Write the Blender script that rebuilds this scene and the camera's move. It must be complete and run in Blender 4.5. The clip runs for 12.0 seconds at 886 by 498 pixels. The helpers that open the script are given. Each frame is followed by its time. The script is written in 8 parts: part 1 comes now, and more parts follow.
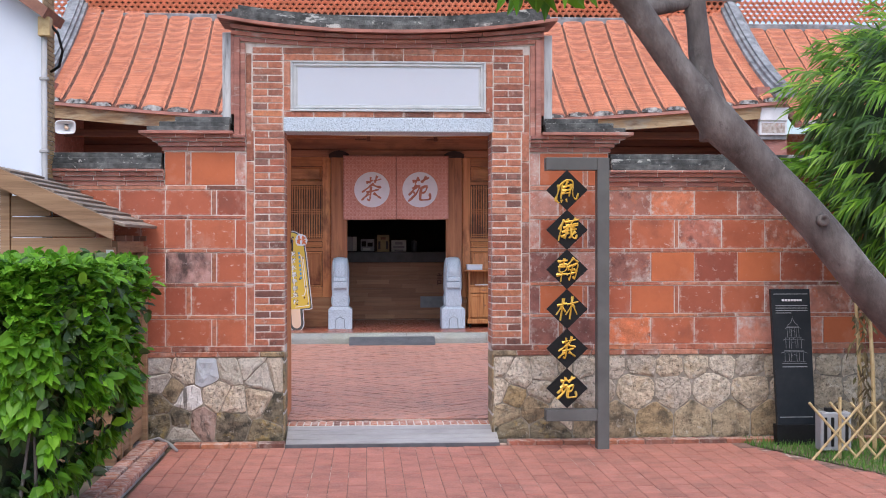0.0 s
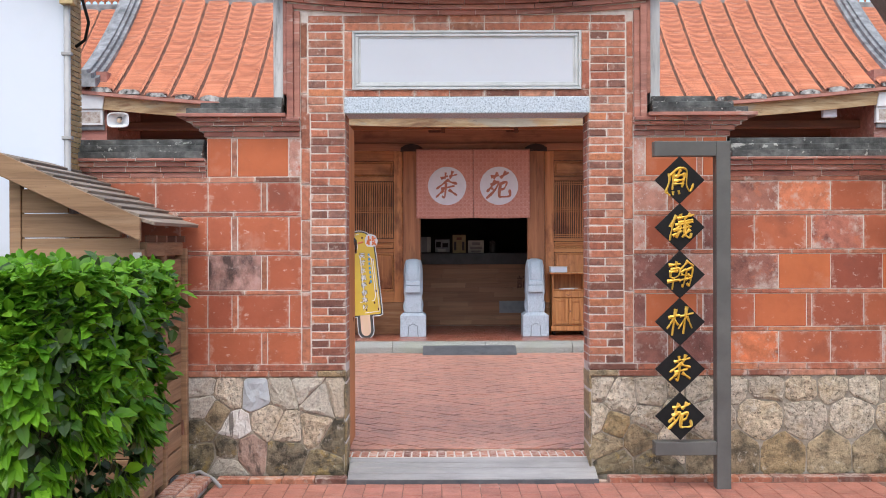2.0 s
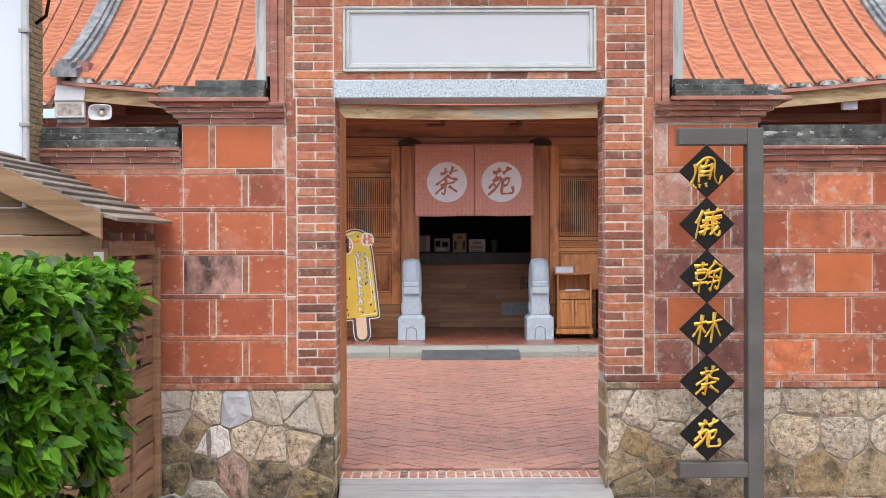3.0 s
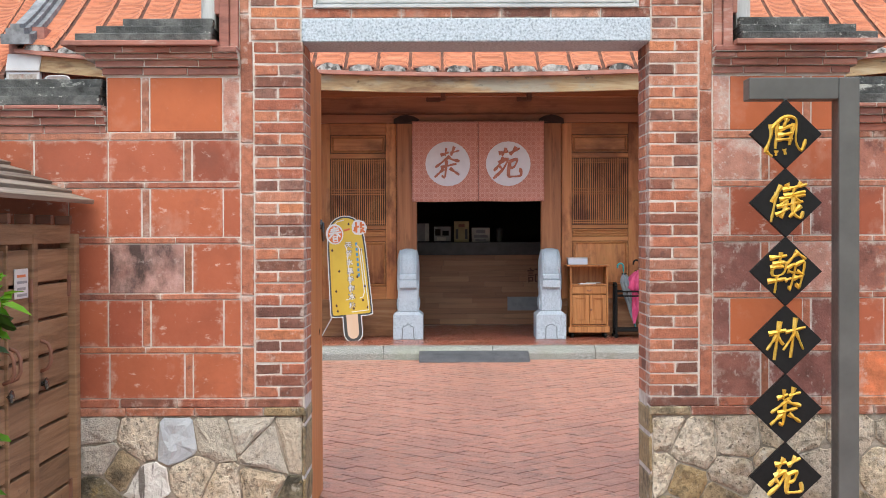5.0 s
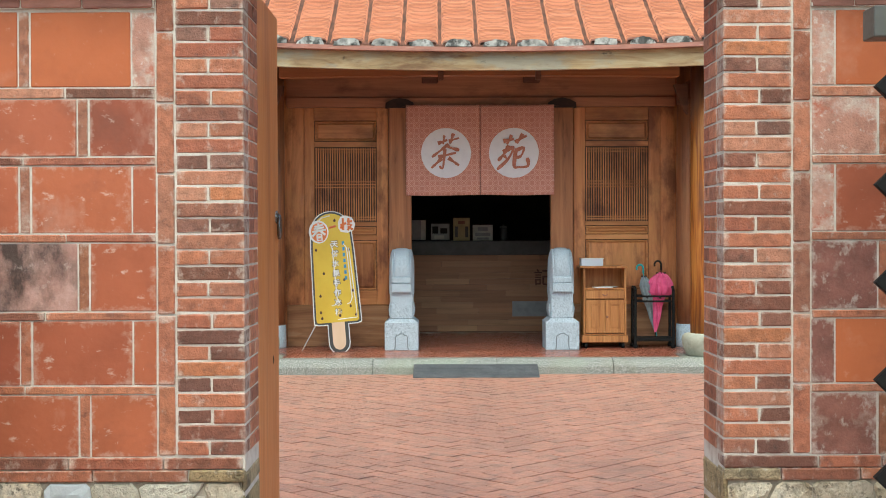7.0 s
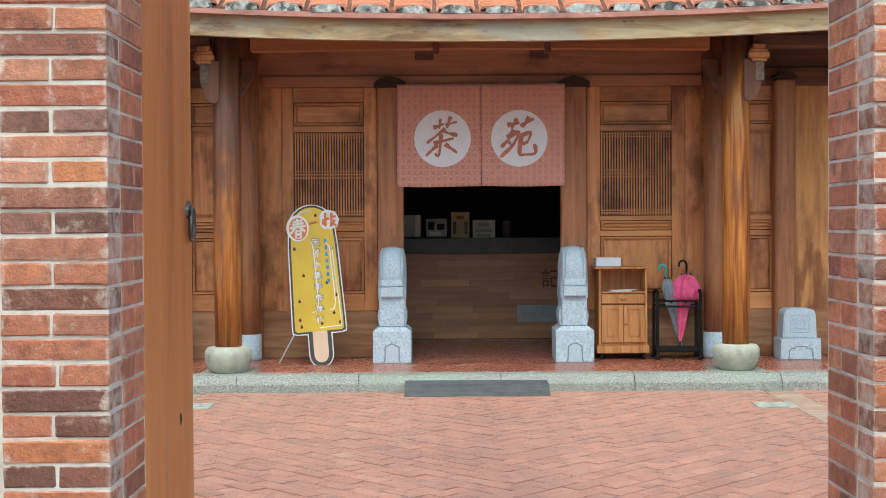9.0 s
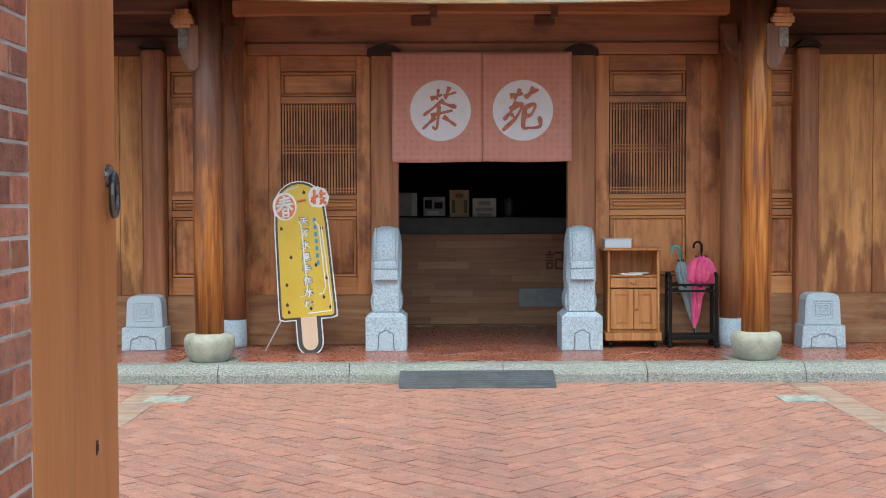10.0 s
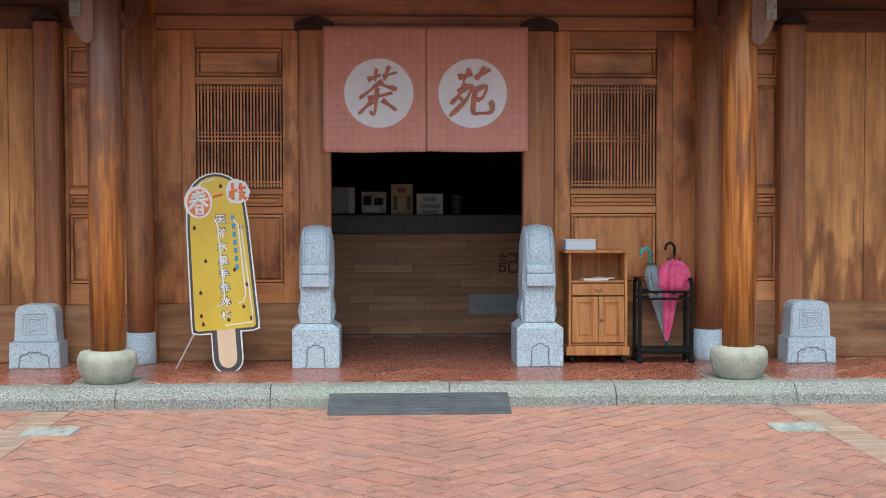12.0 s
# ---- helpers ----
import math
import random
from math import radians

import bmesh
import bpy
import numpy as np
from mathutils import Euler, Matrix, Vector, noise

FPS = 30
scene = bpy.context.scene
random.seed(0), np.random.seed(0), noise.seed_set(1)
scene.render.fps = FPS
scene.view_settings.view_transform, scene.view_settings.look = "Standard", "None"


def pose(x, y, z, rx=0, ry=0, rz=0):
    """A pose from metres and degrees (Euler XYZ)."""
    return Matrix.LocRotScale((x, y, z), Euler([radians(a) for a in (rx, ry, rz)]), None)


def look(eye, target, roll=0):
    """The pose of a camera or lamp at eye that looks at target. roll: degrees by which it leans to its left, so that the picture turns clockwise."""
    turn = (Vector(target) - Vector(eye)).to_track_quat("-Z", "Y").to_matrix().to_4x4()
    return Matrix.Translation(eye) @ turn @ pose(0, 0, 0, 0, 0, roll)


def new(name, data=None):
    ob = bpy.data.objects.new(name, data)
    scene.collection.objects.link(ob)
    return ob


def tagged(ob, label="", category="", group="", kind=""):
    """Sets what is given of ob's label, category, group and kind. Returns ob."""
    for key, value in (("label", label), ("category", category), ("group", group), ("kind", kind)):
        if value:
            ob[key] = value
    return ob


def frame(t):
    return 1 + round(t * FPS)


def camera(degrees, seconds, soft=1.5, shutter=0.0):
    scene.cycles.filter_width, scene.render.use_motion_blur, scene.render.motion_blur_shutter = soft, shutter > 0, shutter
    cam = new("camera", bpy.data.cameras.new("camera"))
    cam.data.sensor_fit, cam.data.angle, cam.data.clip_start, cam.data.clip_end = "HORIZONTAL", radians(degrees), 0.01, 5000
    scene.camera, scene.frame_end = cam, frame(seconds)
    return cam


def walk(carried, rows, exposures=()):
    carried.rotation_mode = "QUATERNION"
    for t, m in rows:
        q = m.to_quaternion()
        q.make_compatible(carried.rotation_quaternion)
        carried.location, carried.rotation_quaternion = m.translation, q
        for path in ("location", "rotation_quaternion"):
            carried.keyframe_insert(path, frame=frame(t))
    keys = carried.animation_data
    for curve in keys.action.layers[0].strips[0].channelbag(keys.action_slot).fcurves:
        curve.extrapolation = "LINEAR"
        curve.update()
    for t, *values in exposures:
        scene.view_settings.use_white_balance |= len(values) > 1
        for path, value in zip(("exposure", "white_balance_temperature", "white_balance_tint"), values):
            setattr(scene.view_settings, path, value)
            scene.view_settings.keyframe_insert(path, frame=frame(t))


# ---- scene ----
cam = camera(38.8, 12.0, soft=0.95)
PATH = [
    (0.0, (-0.209, -10.997, 1.761), (-0.085, -9.0, 1.749), -0.05),
    (0.5, (-0.197, -10.614, 1.770), (-0.121, -8.616, 1.759), -0.1),
    (1.0, (-0.217, -10.192, 1.771), (-0.178, -8.192, 1.759), -0.15),
    (1.5, (-0.206, -9.784, 1.763), (-0.198, -7.784, 1.752), -0.2),
    (2.0, (-0.205, -9.367, 1.760), (-0.200, -7.367, 1.749), -0.2),
    (2.5, (-0.217, -8.914, 1.760), (-0.212, -6.914, 1.749), -0.2),
    (3.0, (-0.209, -8.460, 1.753), (-0.203, -6.460, 1.741), -0.2),
    (5.0, (-0.190, -6.598, 1.722), (-0.186, -4.598, 1.695), -0.2),
    (5.5, (-0.163, -6.129, 1.722), (-0.159, -4.130, 1.692), -0.2),
    (6.0, (-0.175, -5.664, 1.726), (-0.170, -3.665, 1.699), -0.2),
    (6.5, (-0.161, -5.197, 1.716), (-0.158, -3.197, 1.688), -0.2),
    (7.0, (-0.167, -4.755, 1.706), (-0.162, -2.755, 1.677), -0.2),
    (9.0, (-0.122, -2.976, 1.717), (-0.117, -0.976, 1.680), -0.3),
    (9.5, (-0.121, -2.536, 1.699), (-0.115, -0.537, 1.643), -0.2),
    (10.0, (-0.112, -2.094, 1.695), (-0.105, -0.095, 1.627), -0.2),
    (10.5, (-0.084, -1.657, 1.708), (-0.074, 0.342, 1.635), -0.2),
    (11.0, (-0.066, -1.251, 1.717), (-0.026, 0.747, 1.644), -0.1),
    (11.5, (-0.013, -0.908, 1.703), (0.054, 1.089, 1.630), -0.1),
    (12.0, (-0.011, -0.566, 1.687), (0.076, 1.431, 1.614), -0.1),
]
walk(cam, [(t, look(eye, target, roll)) for t, eye, target, roll in PATH],
     exposures=[(0.0, 0.45, 5950, 12), (3.0, 0.6, 6350, 5), (5.0, 0.65, 6400, 3), (7.0, 0.6, 6400, -9), (9.5, 0.68, 5950, -8), (10.5, 0.5, 5900, -6), (12.0, 0.53, 5900, -5)])

# ---- world and sun: bright overcast ----
world = bpy.data.worlds.new("sky")
scene.world = world
world.use_nodes = True
wn = world.node_tree
sky = wn.nodes.new("ShaderNodeTexSky")
sky.sky_type, sky.sun_disc = "NISHITA", False
sky.sun_elevation, sky.sun_rotation = radians(61), radians(185)
sky.air_density, sky.dust_density, sky.ozone_density = 1.0, 4.0, 1.0
wn.nodes["Background"].inputs["Strength"].default_value = 0.22
wn.links.new(sky.outputs["Color"], wn.nodes["Background"].inputs["Color"])
sun_data = bpy.data.lights.new("sun", "SUN")
sun_data.energy, sun_data.angle, sun_data.color = 0.6, radians(60), (1.0, 0.98, 0.96)
sun = new("sun", sun_data)
sun.matrix_basis = look((-0.4, -6.6, 12), (0, 0, 0))

# ---- building helpers ----
def thing(name, base=(0, 0, 0), label="", category="", group="", kind=""):
    ob = new(name)
    ob.empty_display_size = 0.1
    ob.location = base
    return tagged(ob, label, category, group, kind)


def part(name, bm, material, parent=None, label="", smooth=False):
    """One mesh object, in world coordinates, under a thing or a part."""
    me = bpy.data.meshes.new(name)
    bm.to_mesh(me)
    bm.free()
    me.materials.append(material)
    if smooth:
        me.polygons.foreach_set("use_smooth", [True] * len(me.polygons))
    ob = new(name, me)
    if parent:
        ob.parent = parent
        if not parent.parent:
            ob.matrix_parent_inverse = parent.matrix_basis.inverted()
    return tagged(ob, label)


def pydata(name, verts, faces, material, parent=None, label="", smooth=False):
    me = bpy.data.meshes.new(name)
    me.from_pydata(verts, [], faces)
    me.materials.append(material)
    if smooth:
        me.polygons.foreach_set("use_smooth", [True] * len(me.polygons))
    ob = new(name, me)
    if parent:
        ob.parent = parent
        if not parent.parent:
            ob.matrix_parent_inverse = parent.matrix_basis.inverted()
    return tagged(ob, label)


def box(x0, x1, y0, y1, z0, z1, bevel=0.0, bm=None, seg=1):
    """A box with softened edges, added to bm or in a new bmesh."""
    one = bmesh.new()
    bmesh.ops.create_cube(one, size=1.0)
    bmesh.ops.scale(one, vec=(x1 - x0, y1 - y0, z1 - z0), verts=one.verts)
    bmesh.ops.translate(one, vec=((x0 + x1) / 2, (y0 + y1) / 2, (z0 + z1) / 2), verts=one.verts)
    if bevel > 0:
        bmesh.ops.bevel(one, geom=one.edges[:], offset=bevel, segments=seg, affect="EDGES", profile=0.6)
    if bm is None:
        return one
    merge(bm, one)
    return bm


def merge(bm, other):
    table = {v: bm.verts.new(v.co) for v in other.verts}
    for f in other.faces:
        bm.faces.new([table[v] for v in f.verts])
    other.free()
    return bm


def turn(bm, m):
    bmesh.ops.transform(bm, matrix=m, verts=bm.verts)
    return bm


def lathe(profile, x, y, n=24, bm=None):
    """A turned solid from (radius, z) pairs round the upright axis at x, y."""
    bm = bm or bmesh.new()
    rings = [[bm.verts.new((x + r * math.cos(2 * math.pi * i / n), y + r * math.sin(2 * math.pi * i / n), z)) for i in range(n)] for r, z in profile]
    for a, b in zip(rings, rings[1:]):
        for i in range(n):
            bm.faces.new((a[i], a[(i + 1) % n], b[(i + 1) % n], b[i]))
    bm.faces.new(rings[0][::-1])
    bm.faces.new(rings[-1])
    return bm


def prism(outline, y0, y1, bm=None, bevel=0.0):
    """An outline of (x, z) points, thickened from y0 to y1."""
    one = bmesh.new()
    a = [one.verts.new((x, y0, z)) for x, z in outline]
    b = [one.verts.new((x, y1, z)) for x, z in outline]
    n = len(a)
    front = one.faces.new(a)
    one.faces.new(b[::-1])
    for i in range(n):
        one.faces.new((a[(i + 1) % n], a[i], b[i], b[(i + 1) % n]))
    bmesh.ops.recalc_face_normals(one, faces=one.faces)
    if bevel > 0:
        bmesh.ops.bevel(one, geom=[e for e in front.edges], offset=bevel, segments=2, affect="EDGES")
    return one if bm is None else merge(bm, one)


def tube(points, radii, n=8, bm=None, close=True):
    """A round bar along points; radii is a number or one for each point."""
    bm = bm or bmesh.new()
    pts = [Vector(p) for p in points]
    radii = radii if isinstance(radii, (list, tuple)) else [radii] * len(pts)
    rings, side = [], Vector((0.31, 0.91, 0.27))
    for i, p in enumerate(pts):
        d = (pts[min(i + 1, len(pts) - 1)] - pts[max(i - 1, 0)]).normalized()
        u = (side - d * side.dot(d)).normalized()
        side = u
        w = d.cross(u)
        rings.append([bm.verts.new(p + radii[i] * (u * math.cos(2 * math.pi * k / n) + w * math.sin(2 * math.pi * k / n))) for k in range(n)])
    for a, b in zip(rings, rings[1:]):
        for k in range(n):
            bm.faces.new((a[k], a[(k + 1) % n], b[(k + 1) % n], b[k]))
    if close:
        bm.faces.new(rings[0][::-1])
        bm.faces.new(rings[-1])
    return bm


PIECES = {}


def piece_mesh(name, sx, sy, sz, material, bevel, variant):
    """Shared mesh of a small block with soft, slightly uneven edges."""
    key = (name, round(sx, 3), round(sy, 3), round(sz, 3), material.name, variant)
    if key not in PIECES:
        rng = random.Random(str(key))
        bm = box(-sx / 2, sx / 2, -sy / 2, sy / 2, -sz / 2, sz / 2, bevel)
        for v in bm.verts:
            v.co += Vector([rng.uniform(-1, 1) * min(0.0022, bevel * 0.45) for _ in range(3)])
        me = bpy.data.meshes.new(name)
        bm.to_mesh(me)
        bm.free()
        me.materials.append(material)
        PIECES[key] = me
    return PIECES[key]


def piece(name, x0, x1, y0, y1, z0, z1, material, parent, bevel=0.004, tilt=0.0):
    me = piece_mesh(name, x1 - x0, y1 - y0, z1 - z0, material, bevel, random.randrange(3))
    ob = new(name, me)
    ob.parent = parent
    if not parent.parent:
        ob.matrix_parent_inverse = parent.matrix_basis.inverted()
    ob.matrix_basis = pose((x0 + x1) / 2, (y0 + y1) / 2, (z0 + z1) / 2, random.uniform(-tilt, tilt), random.uniform(-tilt, tilt) * 0.5, random.uniform(-tilt, tilt))
    return ob


def stroke_outline(points, width, z_scale=1.0):
    """A brush stroke: quads along a smoothed polyline, swelling and tapering. Returns left and right edges."""
    pts = [Vector(p).to_2d() for p in points]
    fine = []
    for i in range(len(pts) - 1):
        p0, p1, p2, p3 = pts[max(i - 1, 0)], pts[i], pts[i + 1], pts[min(i + 2, len(pts) - 1)]
        for k in range(4):
            t = k / 4
            fine.append(0.5 * ((2 * p1) + (p2 - p0) * t + (2 * p0 - 5 * p1 + 4 * p2 - p3) * t * t + (3 * p1 - p0 - 3 * p2 + p3) * t * t * t))
    fine.append(pts[-1])
    left, right, n = [], [], len(fine)
    for i, p in enumerate(fine):
        d = (fine[min(i + 1, n - 1)] - fine[max(i - 1, 0)]).normalized()
        s = i / (n - 1)
        w = width * (0.5 + 0.62 * abs(math.cos(math.pi * s * 0.9)) ** 1.4) * (0.55 if s > 0.96 else 1.0) * (1 + 0.22 * noise.noise((p.x * 2.3, p.y * 2.3, width * 9)))
        q = Vector((-d.y, d.x)) * w
        if i == 0:
            p = p - d * width * 0.5
        if i == n - 1:
            p = p + d * width * 0.6
        left.append(p + q)
        right.append(p - q)
    return left, right


def brush(strokes, cx, cz, size, y, depth, width=0.42):
    """A brushed sign in the plane at y, size high, centred at cx, cz; raised by depth with a soft crown."""
    bm = bmesh.new()
    hand = random.Random(len(strokes))
    for j, points in enumerate(strokes):
        slip = (hand.uniform(-0.35, 0.35), hand.uniform(-0.3, 0.3))
        points = [(px + slip[0] + (pz - 5) * 0.14 + hand.uniform(-0.2, 0.2), pz + slip[1] + (px - 5) * 0.1 + hand.uniform(-0.2, 0.2)) for px, pz in points]
        left, right = stroke_outline(points, width * hand.uniform(0.75, 1.15))
        place = lambda p, dy: (cx + (p.x - 5) * size / 10, y + dy - j * 0.0004, cz + (p.y - 5) * size / 10)
        a = [bm.verts.new(place(p, 0)) for p in left]
        c = [bm.verts.new(place((p + q) / 2, -depth)) for p, q in zip(left, right)]
        b = [bm.verts.new(place(q, 0)) for q in right]
        for i in range(len(a) - 1):
            bm.faces.new((a[i], a[i + 1], c[i + 1], c[i]))
            bm.faces.new((c[i], c[i + 1], b[i + 1], b[i]))
        bm.faces.new((a[0], c[0], b[0]))
        bm.faces.new((a[-1], b[-1], c[-1]))
    bmesh.ops.recalc_face_normals(bm, faces=bm.faces)
    for f in bm.faces:
        if f.normal.y > 0:
            f.normal_flip()
    return bm


def lettering(name, text, size, m, material, parent, depth=0.001, bold=0.012):
    """Words in the built-in font, as a mesh."""
    cu = bpy.data.curves.new(name, "FONT")
    cu.body, cu.size, cu.align_x, cu.align_y, cu.extrude, cu.offset = text, size, "CENTER", "CENTER", depth, size * bold
    tmp = bpy.data.objects.new(name, cu)
    scene.collection.objects.link(tmp)
    dg = bpy.context.evaluated_depsgraph_get()
    me = bpy.data.meshes.new_from_object(tmp.evaluated_get(dg))
    bpy.data.objects.remove(tmp)
    bpy.data.curves.remove(cu)
    me.transform(m)
    me.materials.clear()
    me.materials.append(material)
    ob = new(name, me)
    ob.parent = parent
    if not parent.parent:
        ob.matrix_parent_inverse = parent.matrix_basis.inverted()
    return ob


# ---- materials ----
def mat(name, tones, scale=6.0, stretch=(1, 1, 1), rough=(0.6, 0.85), bump=0.2, fine=9.0, rnd=None, island=False,
        stains=(), metal=0.0, spec=0.5, detail=6.0, distortion=0.0, coat=0.0, smear=None, sheen_lift=0.0):
    """A surface: tones over broad noise, random tint per piece, stains with a shape of their own, fine relief."""
    m = bpy.data.materials.new(name)
    m.use_nodes = True
    nt = m.node_tree
    N, L = nt.nodes, nt.links
    b = N["Principled BSDF"]
    geo = N.new("ShaderNodeNewGeometry")
    mp = N.new("ShaderNodeMapping")
    mp.inputs["Scale"].default_value = stretch
    L.new(geo.outputs["Position"], mp.inputs["Vector"])

    def noise_node(s, d=detail, vec=None, rgh=0.6, dist=0.0):
        n = N.new("ShaderNodeTexNoise")
        n.inputs["Scale"].default_value, n.inputs["Detail"].default_value = s, d
        n.inputs["Roughness"].default_value, n.inputs["Distortion"].default_value = rgh, dist
        L.new(vec or mp.outputs["Vector"], n.inputs["Vector"])
        return n.outputs["Fac"]

    def ramp_node(fac, cols, lo=0.3, hi=0.7):
        r = N.new("ShaderNodeValToRGB")
        e = r.color_ramp.elements
        while len(e) < len(cols):
            e.new(0.5)
        for i, c in enumerate(cols):
            e[i].position = lo + (hi - lo) * i / max(1, len(cols) - 1)
            e[i].color = (*c, 1)
        L.new(fac, r.inputs["Fac"])
        return r.outputs["Color"]

    def mixed(fac, a, c, blend="MIX"):
        x = N.new("ShaderNodeMix")
        x.data_type, x.blend_type = "RGBA", blend
        for sock, val in ((x.inputs[0], fac), (x.inputs[6], a), (x.inputs[7], c)):
            if hasattr(val, "links"):
                L.new(val, sock)
            else:
                sock.default_value = val if isinstance(val, float) else (*val, 1)
        return x.outputs[2]

    big = noise_node(scale, dist=distortion)
    col = ramp_node(big, tones)
    if rnd:
        if island:
            src = geo.outputs["Random Per Island"]
        else:
            src = N.new("ShaderNodeObjectInfo").outputs["Random"]
        tint = ramp_node(src, rnd, 0.0, 1.0)
        col = mixed(1.0, col, tint, "MULTIPLY")
    for colour, s, lo, hi, amount, st in stains:
        mp2 = N.new("ShaderNodeMapping")
        mp2.inputs["Scale"].default_value, mp2.inputs["Location"].default_value = st, (s, 2 * s, 0.7 * s)
        L.new(geo.outputs["Position"], mp2.inputs["Vector"])
        f = noise_node(s, 7.0, mp2.outputs["Vector"], 0.65)
        mr = N.new("ShaderNodeMapRange")
        mr.inputs["From Min"].default_value, mr.inputs["From Max"].default_value, mr.inputs["To Max"].default_value = lo, hi, amount
        L.new(f, mr.inputs["Value"])
        col = mixed(mr.outputs["Result"], col, colour)
    if smear:
        # lime left on the arrises of a piece: ragged patches near its edges
        sides, colour, amount = smear
        tc = N.new("ShaderNodeTexCoord")
        sep = N.new("ShaderNodeSeparateXYZ")
        L.new(tc.outputs["Generated"], sep.inputs[0])
        rims = []
        for axis in sides:
            d = N.new("ShaderNodeMath")
            d.operation = "SUBTRACT"
            L.new(sep.outputs[axis], d.inputs[0])
            d.inputs[1].default_value = 0.5
            a = N.new("ShaderNodeMath")
            a.operation = "ABSOLUTE"
            L.new(d.outputs[0], a.inputs[0])
            rims.append(a.outputs[0])
        far = N.new("ShaderNodeMath")
        far.operation = "MAXIMUM"
        L.new(rims[0], far.inputs[0])
        L.new(rims[1], far.inputs[1])
        ragged = N.new("ShaderNodeMath")
        ragged.operation = "MULTIPLY_ADD"
        L.new(noise_node(17.0, 6.0, geo.outputs["Position"], 0.7), ragged.inputs[0])
        ragged.inputs[1].default_value = 0.62
        L.new(far.outputs[0], ragged.inputs[2])
        mr = N.new("ShaderNodeMapRange")
        mr.inputs["From Min"].default_value, mr.inputs["From Max"].default_value, mr.inputs["To Max"].default_value = 0.745, 0.86, amount
        L.new(ragged.outputs[0], mr.inputs["Value"])
        col = mixed(mr.outputs["Result"], col, colour)
    L.new(col, b.inputs["Base Color"])
    small = noise_node(scale * fine, 4.0)
    rr = N.new("ShaderNodeMapRange")
    rr.inputs["From Min"].default_value, rr.inputs["From Max"].default_value = 0.3, 0.7
    rr.inputs["To Min"].default_value, rr.inputs["To Max"].default_value = rough
    L.new(small, rr.inputs["Value"])
    L.new(rr.outputs["Result"], b.inputs["Roughness"])
    if bump > 0:
        add = N.new("ShaderNodeMath")
        add.operation = "ADD"
        L.new(big, add.inputs[0])
        L.new(small, add.inputs[1])
        bp = N.new("ShaderNodeBump")
        bp.inputs["Strength"].default_value, bp.inputs["Distance"].default_value = bump, 0.01
        L.new(add.outputs[0], bp.inputs["Height"])
        L.new(bp.outputs["Normal"], b.inputs["Normal"])
    b.inputs["Metallic"].default_value = metal
    b.inputs["Specular IOR Level"].default_value = spec
    b.inputs["Coat Weight"].default_value = coat
    # tinted sheen adds brightness at flat view angles
    b.inputs["Sheen Weight"].default_value, b.inputs["Sheen Roughness"].default_value = sheen_lift, 0.45
    b.inputs["Sheen Tint"].default_value = (1.0, 0.64, 0.5, 1)
    b.inputs["Coat Roughness"].default_value = 0.25
    return m


def grey(*vals):
    return [(v, v, v) for v in vals]


U = (1, 1, 1)
BRICK_TONES = [(0.188, 0.069, 0.045), (0.47, 0.202, 0.124), (0.404, 0.143, 0.079), (0.329, 0.106, 0.063), (0.461, 0.179, 0.096), (0.226, 0.084, 0.055), (0.47, 0.221, 0.142), (0.404, 0.139, 0.075), (0.151, 0.063, 0.045), (0.508, 0.194, 0.087), (0.395, 0.143, 0.084), (0.441, 0.165, 0.091)]
BRICK_MARKS = [((0.62, 0.5, 0.43), 5.0, 0.58, 0.76, 0.5, U), ((0.68, 0.58, 0.52), 21.0, 0.58, 0.72, 0.45, (1, 1, 0.7)), ((0.11, 0.045, 0.035), 9.0, 0.57, 0.7, 0.6, U), ((0.12, 0.06, 0.05), 30.0, 0.58, 0.7, 0.5, U)]
M_BRICK = mat("fired_brick", grey(0.66, 1.0, 1.22), 22, rnd=BRICK_TONES, rough=(0.6, 0.88), bump=0.5, fine=5.0, stains=BRICK_MARKS, smear=("XZ", (0.66, 0.56, 0.49), 0.6))
# reveal copy: tones raised and warmed to make up for weaker light
M_BRICK_IN = mat("fired_brick_reveal", grey(0.66, 1.0, 1.22), 22, rnd=[(r * 1.15, g * 1.1, b * 1.05) for r, g, b in BRICK_TONES], rough=(0.6, 0.88), bump=0.5, fine=5.0, stains=BRICK_MARKS[2:], smear=("YZ", (0.66, 0.56, 0.49), 0.3))
M_BRICK_BURNT = mat("burnt_header_brick", grey(0.6, 1.0, 1.25), 20, rnd=[(0.17, 0.072, 0.05), (0.23, 0.095, 0.065), (0.27, 0.13, 0.095), (0.15, 0.065, 0.048), (0.3, 0.11, 0.066)], rough=(0.5, 0.8), bump=0.5, fine=5.0,
                    stains=[((0.6, 0.52, 0.46), 16.0, 0.58, 0.7, 0.55, U), ((0.05, 0.03, 0.025), 11.0, 0.56, 0.7, 0.6, U)], smear=("XZ", (0.66, 0.58, 0.52), 0.55))
M_BLOCK_DARK = mat("purple_brown_block", grey(0.65, 1.0, 1.3), 9, rnd=[(0.25, 0.1, 0.078), (0.2, 0.082, 0.066), (0.29, 0.115, 0.08)], rough=(0.6, 0.88), bump=0.4, smear=("XZ", (0.62, 0.54, 0.49), 0.7),
                   stains=[((0.56, 0.46, 0.41), 5.0, 0.55, 0.68, 0.5, U), ((0.06, 0.03, 0.028), 4.0, 0.54, 0.68, 0.7, U), ((0.62, 0.55, 0.5), 26.0, 0.58, 0.68, 0.5, (1, 1, 0.6))])
